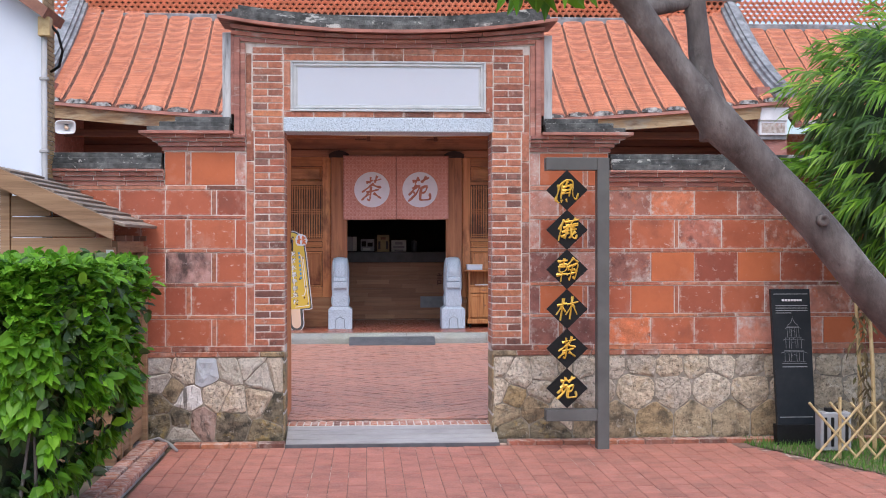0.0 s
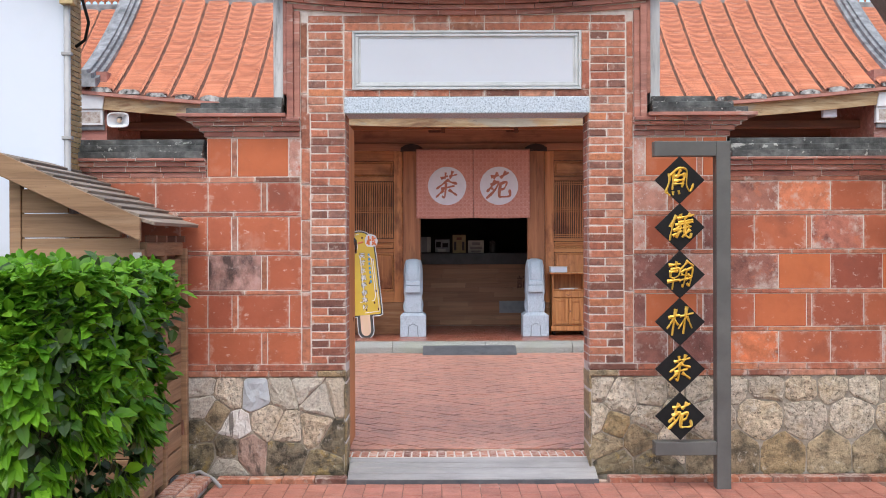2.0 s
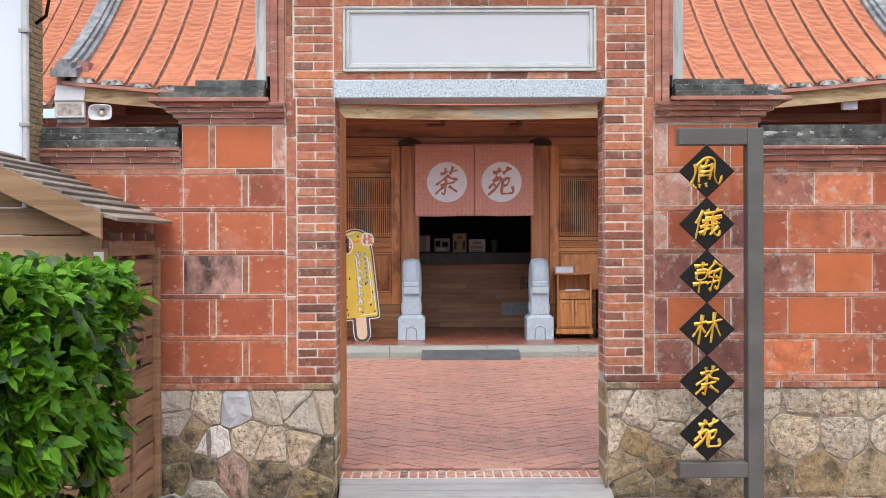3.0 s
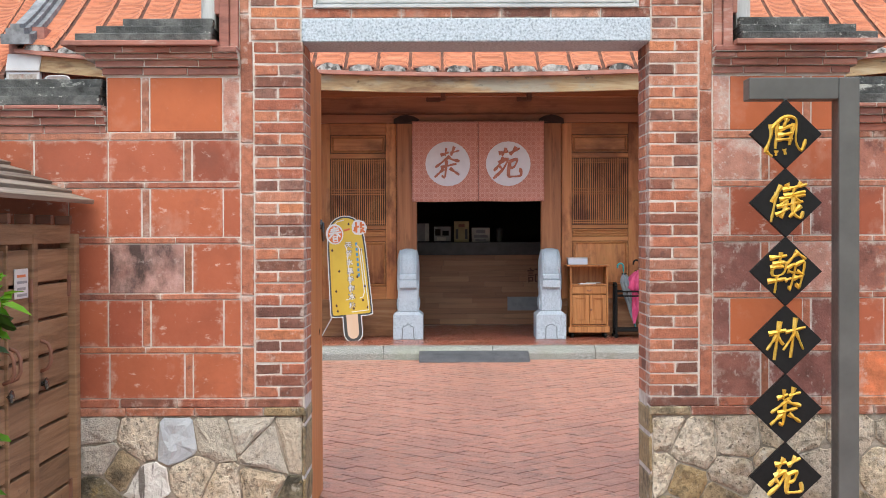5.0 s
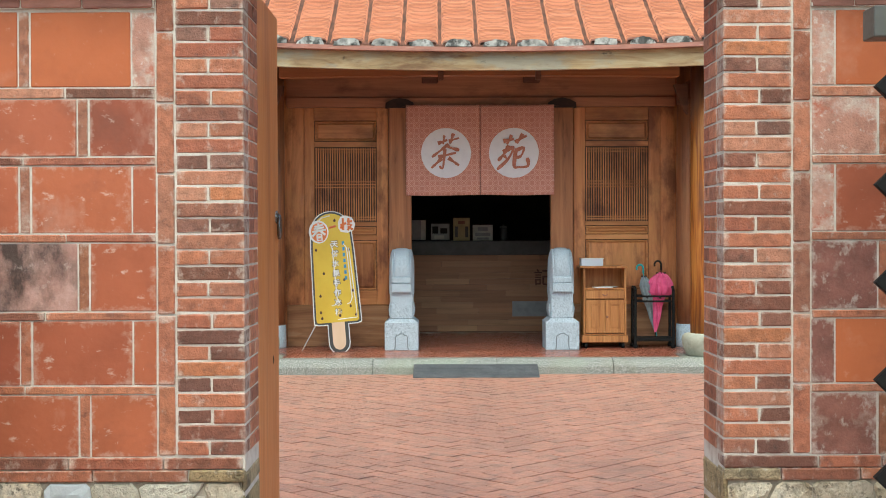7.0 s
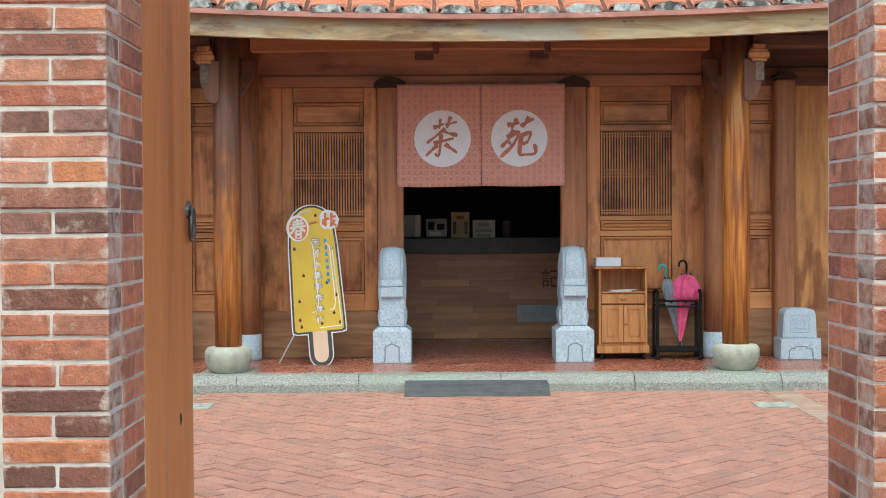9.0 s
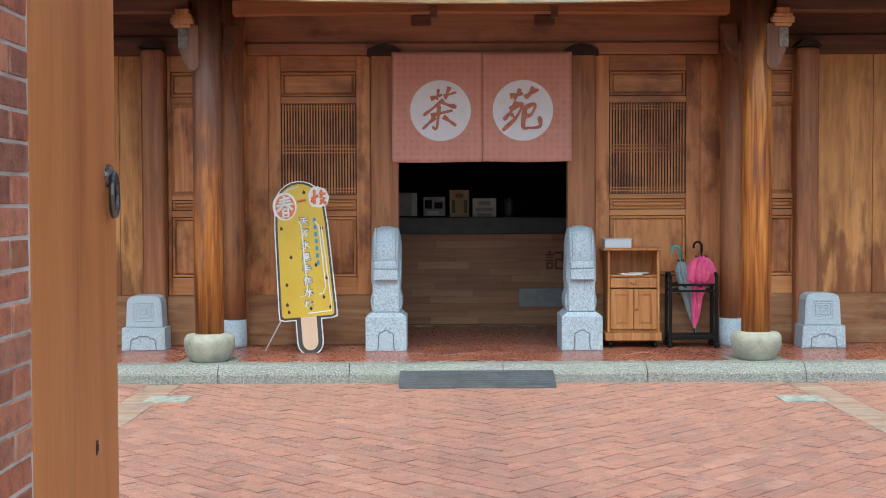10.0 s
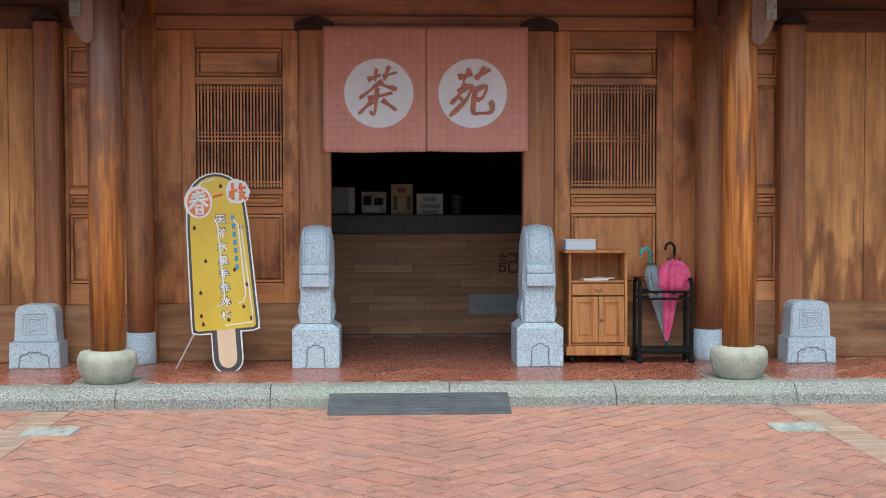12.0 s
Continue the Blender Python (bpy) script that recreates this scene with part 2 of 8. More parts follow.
M_BLOCK_PALE = mat("efflorescent_block", grey(0.7, 1.0, 1.2), 12, rnd=[(0.5, 0.27, 0.21), (0.46, 0.23, 0.175)], rough=(0.75, 0.95), bump=0.45, smear=("XZ", (0.66, 0.58, 0.52), 0.75),
                   stains=[((0.6, 0.52, 0.47), 6.0, 0.5, 0.62, 0.7, U), ((0.44, 0.11, 0.06), 7.0, 0.57, 0.64, 0.75, U), ((0.68, 0.62, 0.57), 30.0, 0.57, 0.66, 0.65, U)])
M_BLOCK = mat("terracotta_block", grey(0.84, 1.0, 1.1), 4, rnd=[(0.412, 0.121, 0.063), (0.342, 0.098, 0.054), (0.453, 0.14, 0.069), (0.383, 0.113, 0.06), (0.272, 0.077, 0.049), (0.432, 0.13, 0.063), (0.322, 0.09, 0.053)],
              spec=0.25, rough=(0.42, 0.72), bump=0.12, smear=("XZ", (0.66, 0.5, 0.42), 0.42), stains=[((0.6, 0.4, 0.33), 3.4, 0.57, 0.74, 0.4, (1, 1, 0.6)), ((0.18, 0.07, 0.05), 2.6, 0.54, 0.72, 0.6, U), ((0.7, 0.56, 0.48), 13.0, 0.6, 0.68, 0.6, (1, 1, 1.6)), ((0.68, 0.55, 0.47), 34.0, 0.66, 0.72, 0.5, (1.4, 1, 0.5))])
M_BLOCK_NEW = mat("bright_terracotta_block", grey(0.88, 1.0, 1.08), 3, rnd=[(0.5, 0.145, 0.058), (0.45, 0.13, 0.058), (0.53, 0.16, 0.062)], spec=0.25, rough=(0.45, 0.7), bump=0.1,
                  stains=[((0.62, 0.4, 0.32), 3.0, 0.55, 0.75, 0.3, U), ((0.66, 0.42, 0.33), 20.0, 0.62, 0.76, 0.5, U), ((0.3, 0.085, 0.045), 2.6, 0.54, 0.72, 0.5, U)])
M_BLOCK_OLD = mat("weathered_block", grey(0.6, 1.0, 1.3), 8, rnd=[(0.542, 0.169, 0.085), (0.226, 0.09, 0.07), (0.508, 0.226, 0.158), (0.621, 0.192, 0.081), (0.305, 0.113, 0.09), (0.52, 0.192, 0.124), (0.192, 0.085, 0.077), (0.441, 0.147, 0.099)],
                  rough=(0.7, 0.92), bump=0.5, smear=("XZ", (0.66, 0.58, 0.52), 0.7), stains=[((0.6, 0.5, 0.44), 3.6, 0.53, 0.63, 0.7, U), ((0.52, 0.17, 0.085), 9.0, 0.54, 0.64, 0.75, U), ((0.66, 0.57, 0.51), 15.0, 0.56, 0.7, 0.6, (1, 1, 0.8)), ((0.07, 0.032, 0.03), 5.0, 0.57, 0.7, 0.8, U)])
M_BLOCK_STAIN = mat("sooty_block", [(0.34, 0.17, 0.14), (0.46, 0.27, 0.23), (0.55, 0.36, 0.32)], 9, rough=(0.75, 0.95), bump=0.3,
                    stains=[((0.035, 0.024, 0.022), 3.6, 0.46, 0.6, 0.9, (1, 1, 0.6)), ((0.66, 0.55, 0.5), 16.0, 0.6, 0.72, 0.5, U)])
M_MORTAR = mat("lime_mortar", [(0.479, 0.409, 0.357), (0.626, 0.574, 0.522), (0.696, 0.661, 0.618)], 14, rough=(0.85, 0.97), bump=0.3)
M_STONE = mat("rubble_stone", grey(0.7, 1.0, 1.18), 48, rnd=[(0.56, 0.51, 0.42), (0.47, 0.44, 0.37), (0.6, 0.56, 0.48), (0.5, 0.46, 0.39), (0.64, 0.61, 0.54), (0.53, 0.45, 0.34)],
              rough=(0.75, 0.95), bump=1.0, fine=3.0, stains=[((0.14, 0.12, 0.09), 7.0, 0.57, 0.7, 0.6, U), ((0.66, 0.63, 0.56), 11.0, 0.58, 0.7, 0.5, U), ((0.36, 0.26, 0.14), 3.0, 0.55, 0.7, 0.45, U), ((0.1, 0.09, 0.07), 62.0, 0.58, 0.66, 0.55, U)])
M_STONE_OCHRE = mat("ochre_rubble_stone", grey(0.6, 0.95, 1.2), 30, rnd=[(0.4, 0.29, 0.15), (0.34, 0.26, 0.16), (0.44, 0.35, 0.22), (0.38, 0.27, 0.13)],
              rough=(0.75, 0.95), bump=0.9, fine=4.0, stains=[((0.06, 0.052, 0.035), 5.0, 0.49, 0.62, 0.8, U), ((0.6, 0.55, 0.45), 18.0, 0.6, 0.68, 0.6, U), ((0.08, 0.066, 0.04), 46.0, 0.55, 0.64, 0.6, U)])
M_STONE_MOSS = mat("mossy_rubble_stone", grey(0.5, 0.95, 1.25), 22, rnd=[(0.2, 0.17, 0.12), (0.25, 0.2, 0.11), (0.17, 0.15, 0.11)],
              rough=(0.8, 0.97), bump=0.9, fine=4.0, stains=[((0.03, 0.028, 0.02), 9.0, 0.5, 0.62, 0.85, U), ((0.4, 0.28, 0.09), 7.0, 0.56, 0.66, 0.7, U), ((0.5, 0.47, 0.4), 20.0, 0.6, 0.68, 0.6, U)])
M_STONE_TAN = mat("tan_rubble_stone", grey(0.5, 1.0, 1.3), 34, rnd=[(0.58, 0.48, 0.34), (0.5, 0.43, 0.32), (0.66, 0.58, 0.46), (0.43, 0.37, 0.29), (0.55, 0.44, 0.3)],
              rough=(0.75, 0.95), bump=1.0, fine=3.0, stains=[((0.1, 0.085, 0.06), 6.0, 0.54, 0.68, 0.65, U), ((0.68, 0.63, 0.53), 13.0, 0.57, 0.66, 0.65, U), ((0.36, 0.24, 0.1), 4.0, 0.52, 0.68, 0.5, U), ((0.07, 0.06, 0.045), 44.0, 0.56, 0.63, 0.7, U)])
M_STONE_WHITE = mat("limestone_block", grey(0.9, 1.0, 1.06), 16, rnd=[(0.74, 0.72, 0.68), (0.7, 0.68, 0.64)], rough=(0.7, 0.9), bump=0.6, fine=4.0, stains=[((0.1, 0.085, 0.07), 7.0, 0.55, 0.6, 0.85, (3.5, 1, 0.4))])
M_STONE_BLUE = mat("blue_grey_slab", grey(0.92, 1.0, 1.05), 12, rnd=[(0.5, 0.53, 0.56), (0.46, 0.5, 0.54)], rough=(0.5, 0.75), bump=0.25, fine=4.0, stains=[((0.6, 0.56, 0.46), 8.0, 0.6, 0.72, 0.5, U)])
M_STONE_RED = mat("reddish_rubble", grey(0.6, 1.0, 1.2), 16, rnd=[(0.36, 0.24, 0.19), (0.4, 0.29, 0.24)], rough=(0.8, 0.95), bump=0.7, fine=4.0, stains=[((0.05, 0.04, 0.035), 9.0, 0.52, 0.62, 0.75, (1.6, 1, 0.6)), ((0.55, 0.48, 0.42), 12.0, 0.58, 0.68, 0.6, U)])
M_JOINT_MUD = mat("muddy_joint", [(0.17, 0.145, 0.11), (0.29, 0.255, 0.2), (0.43, 0.385, 0.32)], 9, rough=(0.85, 0.97), bump=0.8, fine=5.0, stains=[((0.06, 0.05, 0.04), 5.0, 0.57, 0.66, 0.75, U)])
M_GRANITE = mat("grey_granite", [(0.23, 0.285, 0.34), (0.47, 0.55, 0.62), (0.61, 0.69, 0.76)], 84, rough=(0.6, 0.85), bump=0.15, fine=2.0, detail=2.5,
                stains=[((0.38, 0.4, 0.42), 3.0, 0.56, 0.75, 0.35, U)])
M_KERB = mat("kerb_granite", [(0.075, 0.078, 0.07), (0.27, 0.275, 0.255), (0.5, 0.505, 0.47)], 80, rough=(0.7, 0.9), bump=0.5, fine=2.0, detail=3.0,
             stains=[((0.2, 0.2, 0.15), 2.5, 0.54, 0.72, 0.55, U), ((0.32, 0.38, 0.28), 1.3, 0.5, 0.7, 0.4, U)])
M_BOWL = mat("column_stone", [(0.27, 0.28, 0.22), (0.38, 0.38, 0.31), (0.46, 0.46, 0.38)], 8, rough=(0.6, 0.85), bump=0.2)
M_COPING = mat("mossy_coping", [(0.025, 0.026, 0.026), (0.075, 0.078, 0.076), (0.17, 0.174, 0.168)], 10, rough=(0.8, 0.97), bump=0.7,
               stains=[((0.24, 0.25, 0.24), 3.0, 0.54, 0.68, 0.6, (0.7, 1, 1.3)), ((0.55, 0.55, 0.51), 3.8, 0.59, 0.63, 0.85, (0.7, 1, 1.6)), ((0.5, 0.5, 0.46), 19.0, 0.62, 0.67, 0.8, U)])
M_ENDCAP = mat("limewashed_cap", [(0.05, 0.052, 0.05), (0.36, 0.36, 0.34), (0.6, 0.6, 0.57)], 13, rough=(0.8, 0.95), bump=0.8, stains=[((0.025, 0.025, 0.022), 7.0, 0.5, 0.58, 0.85, U)])
M_TRIM = mat("red_moulding", grey(0.7, 1.0, 1.2), 9, (0.6, 1, 1.6), rough=(0.65, 0.85), bump=0.3, rnd=[(0.36, 0.15, 0.11), (0.28, 0.115, 0.09), (0.42, 0.19, 0.14), (0.33, 0.15, 0.12), (0.4, 0.15, 0.1)],
             stains=[((0.58, 0.48, 0.42), 9.0, 0.57, 0.7, 0.6, (0.4, 1, 1.8)), ((0.11, 0.055, 0.045), 5.0, 0.55, 0.7, 0.7, (0.5, 1, 1.3))])
M_ROOF = mat("orange_roof_tile", grey(0.85, 1.0, 1.08), 5, rnd=[(0.682, 0.299, 0.173), (0.605, 0.243, 0.135), (0.748, 0.35, 0.211), (0.66, 0.277, 0.157), (0.627, 0.26, 0.146), (0.726, 0.328, 0.189), (0.561, 0.22, 0.124), (0.704, 0.316, 0.184)], island=True,
             rough=(0.7, 0.9), bump=0.2, stains=[((0.22, 0.09, 0.06), 2.5, 0.62, 0.8, 0.4, U)])
M_CHANNEL = mat("channel_tile", grey(0.7, 1.0, 1.15), 9, rnd=[(0.44, 0.17, 0.1), (0.26, 0.11, 0.07), (0.36, 0.14, 0.085), (0.2, 0.09, 0.065)], island=True, rough=(0.75, 0.92), bump=0.2, stains=[((0.1, 0.06, 0.045), 4.0, 0.52, 0.68, 0.6, U)])
M_GROOVE = mat("roof_groove", [(0.05, 0.03, 0.025), (0.13, 0.06, 0.04), (0.26, 0.11, 0.07)], 8, rough=(0.85, 0.97), bump=0.3)
M_VERGE = mat("grey_render", [(0.1, 0.105, 0.11), (0.2, 0.208, 0.215), (0.3, 0.31, 0.315)], 6, rough=(0.8, 0.95), bump=0.35,
              stains=[((0.06, 0.06, 0.06), 5.0, 0.58, 0.75, 0.7, U)])
M_PLASTER = mat("white_plaster", [(0.6, 0.65, 0.73), (0.63, 0.68, 0.76), (0.65, 0.7, 0.78)], 0.8, rough=(0.75, 0.9), bump=0.0)
M_PLAQUE = mat("plaque_white", [(0.5, 0.54, 0.6), (0.52, 0.56, 0.62), (0.53, 0.57, 0.63)], 0.9, rough=(0.6, 0.7), bump=0.0)
M_RELIEF = mat("painted_relief", [(0.22, 0.16, 0.13), (0.4, 0.36, 0.32), (0.52, 0.5, 0.47)], 16, rough=(0.75, 0.92), bump=0.9, fine=3.0, stains=[((0.36, 0.17, 0.12), 7.0, 0.56, 0.66, 0.7, U)])
M_LIME = mat("limewashed_strip", [(0.3, 0.32, 0.33), (0.44, 0.46, 0.47), (0.56, 0.58, 0.58)], 7, (2, 2, 0.25), rough=(0.8, 0.95), bump=0.3,
             stains=[((0.09, 0.09, 0.09), 4.0, 0.56, 0.68, 0.7, (2.5, 2, 0.4)), ((0.34, 0.15, 0.1), 5.0, 0.62, 0.7, 0.6, (2, 2, 0.4))])
M_PLAQUE_FRAME = mat("plaque_moulding", [(0.42, 0.45, 0.46), (0.5, 0.53, 0.54), (0.56, 0.59, 0.6)], 7, rough=(0.7, 0.85), bump=0.08, stains=[((0.28, 0.24, 0.2), 9.0, 0.6, 0.7, 0.5, (0.5, 1, 1.6))])
M_FRAME_STONE = mat("plaque_frame", [(0.5, 0.51, 0.51), (0.6, 0.61, 0.61), (0.66, 0.67, 0.67)], 6, rough=(0.7, 0.85), bump=0.05)
TIMBER_TINTS = [(1.08, 1.08, 1.08), (0.88, 0.83, 0.79), (1.22, 1.2, 1.18), (0.98, 0.95, 0.92), (1.15, 1.1, 1.06), (0.82, 0.77, 0.74), (1.1, 1.07, 1.03)]
M_WOOD = mat("hall_timber", [(0.4, 0.16, 0.064), (0.56, 0.24, 0.099), (0.68, 0.325, 0.143)], 9, (1, 1, 0.06), rnd=TIMBER_TINTS, spec=0.3, rough=(0.32, 0.55), bump=0.04, distortion=1.5, detail=4.0,
             stains=[((0.57, 0.285, 0.1), 1.6, 0.48, 0.66, 0.6, (1.3, 1, 0.7)), ((0.15, 0.048, 0.026), 1.7, 0.49, 0.62, 0.75, (1.6, 1, 0.8)), ((0.16, 0.055, 0.028), 7.0, 0.58, 0.7, 0.45, (2, 1, 0.3)), ((0.36, 0.25, 0.22), 1.7, 0.64, 0.74, 0.3, (2, 1, 0.7))], coat=0.08)
M_WOOD_H = mat("hall_timber_rail", [(0.38, 0.152, 0.061), (0.5, 0.215, 0.087), (0.6, 0.281, 0.12)], 9, (0.06, 1, 1), rnd=TIMBER_TINTS, spec=0.3, rough=(0.32, 0.55), bump=0.04, distortion=1.5, detail=4.0,
               stains=[((0.54, 0.28, 0.1), 1.5, 0.48, 0.66, 0.55, (0.7, 1, 1.4)), ((0.12, 0.038, 0.022), 1.6, 0.5, 0.66, 0.65, (0.6, 1, 1.3))], coat=0.15)
M_WOOD_PALE = mat("sun_bleached_boards", [(0.56, 0.258, 0.085), (0.65, 0.322, 0.115), (0.72, 0.387, 0.155)], 9, (1, 1, 0.05), spec=0.25, rough=(0.4, 0.65), bump=0.05, distortion=1.2, detail=4.0,
                  stains=[((0.25, 0.09, 0.04), 1.6, 0.46, 0.68, 0.7, (4.0, 1, 0.5)), ((0.19, 0.07, 0.034), 1.0, 0.52, 0.66, 0.55, (2.0, 1, 0.7)), ((0.2, 0.07, 0.034), 7.0, 0.56, 0.7, 0.45, (2.2, 1, 0.2))])
M_COLUMN, M_COLUMN_WORN = (mat(n_, [(0.1, 0.042, 0.026), (0.165, 0.07, 0.042), (0.23, 0.105, 0.066)], 13, (1, 1, 0.05), rough=(0.3, 0.5), bump=0.08, distortion=1.2,
               stains=[((0.25, 0.15, 0.13), 1.0, 0.54, 0.68, 0.3, (2.5, 2.5, 0.5)), ((0.11, 0.045, 0.03), 9.0, 0.55, 0.68, 0.5, (2, 2, 0.2)), ((0.1, 0.05, 0.045), 1.6, 0.55, 0.7, 0.6, (2.5, 2.5, 0.4))], coat=0.06, spec=0.3) for n_ in ("lacquered_column", "worn_column"))


def bare_foot(m, height, colour):
    """Lacquer worn off up to about a height, down to bare wood, with a ragged edge."""
    nt = m.node_tree
    N, L = nt.nodes, nt.links
    base = N["Principled BSDF"].inputs["Base Color"]
    old = base.links[0].from_socket
    geo, xyz = N.new("ShaderNodeNewGeometry"), N.new("ShaderNodeSeparateXYZ")
    L.new(geo.outputs["Position"], xyz.inputs[0])
    mp, nz = N.new("ShaderNodeMapping"), N.new("ShaderNodeTexNoise")
    mp.inputs["Scale"].default_value = (5, 5, 1.1)
    nz.inputs["Scale"].default_value, nz.inputs["Detail"].default_value = 1.8, 5.0
    L.new(geo.outputs["Position"], mp.inputs["Vector"])
    L.new(mp.outputs["Vector"], nz.inputs["Vector"])
    wob, low, fac = N.new("ShaderNodeMath"), N.new("ShaderNodeMath"), N.new("ShaderNodeMapRange")
    wob.operation, low.operation = "MULTIPLY_ADD", "SUBTRACT"
    wob.inputs[1].default_value, wob.inputs[2].default_value = 3.2, height - 1.6
    L.new(nz.outputs["Fac"], wob.inputs[0])
    L.new(wob.outputs[0], low.inputs[0])
    L.new(xyz.outputs["Z"], low.inputs[1])
    fac.inputs["From Min"].default_value, fac.inputs["From Max"].default_value = -0.1, 0.35
    L.new(low.outputs[0], fac.inputs["Value"])
    amount = N.new("ShaderNodeMath")
    amount.operation = "MULTIPLY"
    amount.inputs[1].default_value = 0.72
    L.new(fac.outputs[0], amount.inputs[0])
    x = N.new("ShaderNodeMix")
    x.data_type = "RGBA"
    L.new(amount.outputs[0], x.inputs[0])
    L.new(old, x.inputs[6])
    x.inputs[7].default_value = (*colour, 1)
    L.new(x.outputs[2], base)


bare_foot(M_COLUMN, 1.45, (0.46, 0.18, 0.045))
bare_foot(M_WOOD_PALE, 1.35, (0.17, 0.058, 0.03))
# near black for post caps; also paints shade in door grooves and lattice
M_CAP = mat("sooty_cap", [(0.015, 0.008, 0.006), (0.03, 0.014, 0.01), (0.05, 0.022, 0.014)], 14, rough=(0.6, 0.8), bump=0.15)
M_POST = mat("red_brown_post", [(0.24, 0.098, 0.048), (0.37, 0.155, 0.07), (0.49, 0.22, 0.1)], 10, (1, 1, 0.05), rnd=TIMBER_TINTS, spec=0.35, rough=(0.35, 0.6), bump=0.05, distortion=1.3,
             stains=[((0.42, 0.2, 0.085), 1.6, 0.52, 0.66, 0.5, (2, 2, 0.5)), ((0.26, 0.15, 0.11), 1.2, 0.58, 0.7, 0.3, (2, 2, 0.5)), ((0.08, 0.032, 0.02), 4.0, 0.54, 0.68, 0.6, (2, 2, 0.3))], coat=0.05)
M_WOOD_DEEP = mat("deep_brown_beam", [(0.3, 0.125, 0.066), (0.41, 0.178, 0.093), (0.5, 0.232, 0.12)], 9, (0.06, 1, 1), rough=(0.35, 0.55), bump=0.05, distortion=1.5,
                  stains=[((0.34, 0.15, 0.06), 1.5, 0.54, 0.7, 0.5, (0.7, 1, 1.4)), ((0.07, 0.025, 0.016), 1.6, 0.52, 0.68, 0.6, (0.6, 1, 1.3))])
M_BEAM = mat("pale_eave_beam", [(0.24, 0.14, 0.065), (0.43, 0.3, 0.155), (0.54, 0.43, 0.26)], 10, (0.12, 1, 1), rough=(0.55, 0.8), bump=0.25, distortion=1.5,
             stains=[((0.34, 0.34, 0.28), 1.6, 0.52, 0.64, 0.65, (1, 1, 2)), ((0.16, 0.075, 0.035), 4.0, 0.55, 0.66, 0.7, (0.4, 1, 1.5)), ((0.05, 0.04, 0.03), 9.0, 0.63, 0.7, 0.7, (0.6, 1, 1))])
M_SILL = mat("weathered_sill_board", [(0.2, 0.095, 0.048), (0.31, 0.155, 0.078), (0.42, 0.235, 0.125)], 8, (0.06, 1, 1), rnd=grey(0.85, 1.0, 1.1), spec=0.25, rough=(0.5, 0.75), bump=0.08, distortion=1.4,
             stains=[((0.1, 0.045, 0.026), 1.6, 0.5, 0.66, 0.7, (0.6, 1, 1.6)), ((0.44, 0.33, 0.24), 2.2, 0.56, 0.7, 0.45, (0.6, 1, 2.0))])
M_PURLIN = mat("orange_purlin", [(0.25, 0.09, 0.035), (0.38, 0.14, 0.05), (0.45, 0.18, 0.07)], 18, (0.05, 1, 1), rough=(0.4, 0.6), bump=0.1, distortion=1.0)
# dark wood, also used to colour places that lie in shade
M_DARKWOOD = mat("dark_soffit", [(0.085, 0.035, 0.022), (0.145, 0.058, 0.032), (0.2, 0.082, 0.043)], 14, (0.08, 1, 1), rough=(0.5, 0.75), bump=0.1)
M_BRACKET = mat("dark_bracket_wood", [(0.12, 0.05, 0.028), (0.2, 0.085, 0.047), (0.27, 0.12, 0.068)], 12, (1, 1, 0.1), rough=(0.5, 0.75), bump=0.1)
M_SHED = mat("weathered_shed_wood", [(0.165, 0.091, 0.046), (0.29, 0.17, 0.09), (0.4, 0.247, 0.138)], 14, (0.06, 0.06, 1), rough=(0.65, 0.85), bump=0.2, distortion=1.2,
             stains=[((0.08, 0.05, 0.035), 12.0, 0.66, 0.74, 0.8, U), ((0.36, 0.26, 0.17), 3.0, 0.56, 0.72, 0.45, (0.3, 0.3, 2))], rnd=grey(0.75, 1.0, 1.15, 0.9))
M_SHED_ROOF = mat("silvered_boards", [(0.12, 0.09, 0.07), (0.23, 0.185, 0.145), (0.33, 0.275, 0.22)], 14, (1, 0.05, 1), rough=(0.7, 0.9), bump=0.3, distortion=1.2, rnd=grey(0.7, 1.0, 1.2))
M_LEAF_DOOR = mat("red_door_leaf", [(0.49, 0.17, 0.048), (0.57, 0.215, 0.064), (0.63, 0.26, 0.085)], 6, (1, 1, 0.08), spec=0.3, rough=(0.4, 0.55), bump=0.06, distortion=0.8,
                  stains=[((0.34, 0.1, 0.032), 1.8, 0.53, 0.68, 0.55, (2.5, 2.5, 0.2)), ((0.68, 0.31, 0.1), 1.2, 0.54, 0.72, 0.4, (2, 2, 0.4)), ((0.05, 0.02, 0.012), 14.0, 0.68, 0.74, 0.85, (2.2, 2.2, 0.4))])
COURT_TONES = [(0.47, 0.182, 0.108), (0.38, 0.138, 0.085), (0.54, 0.223, 0.138), (0.31, 0.11, 0.07), (0.5, 0.188, 0.106), (0.43, 0.172, 0.114), (0.56, 0.25, 0.16)]
COURT_MARKS = [((0.56, 0.37, 0.28), 4.5, 0.54, 0.7, 0.55, U), ((0.2, 0.08, 0.055), 1.1, 0.5, 0.64, 0.6, U), ((0.13, 0.058, 0.042), 7.0, 0.52, 0.63, 0.75, U), ((0.1, 0.05, 0.04), 30.0, 0.56, 0.64, 0.5, U), ((0.66, 0.53, 0.45), 15.0, 0.62, 0.68, 0.75, U)]
# strong sheen brightens distant paving, in place of light falling on it
M_PAVER, M_PAVER_S = (mat(n_, grey(0.66, 1.0, 1.25), 13, rnd=COURT_TONES, island=i_, spec=1.0, sheen_lift=0.8, rough=(0.28, 0.55), bump=0.55, stains=COURT_MARKS) for n_, i_ in (("red_paver", False), ("red_paver_field", True)))
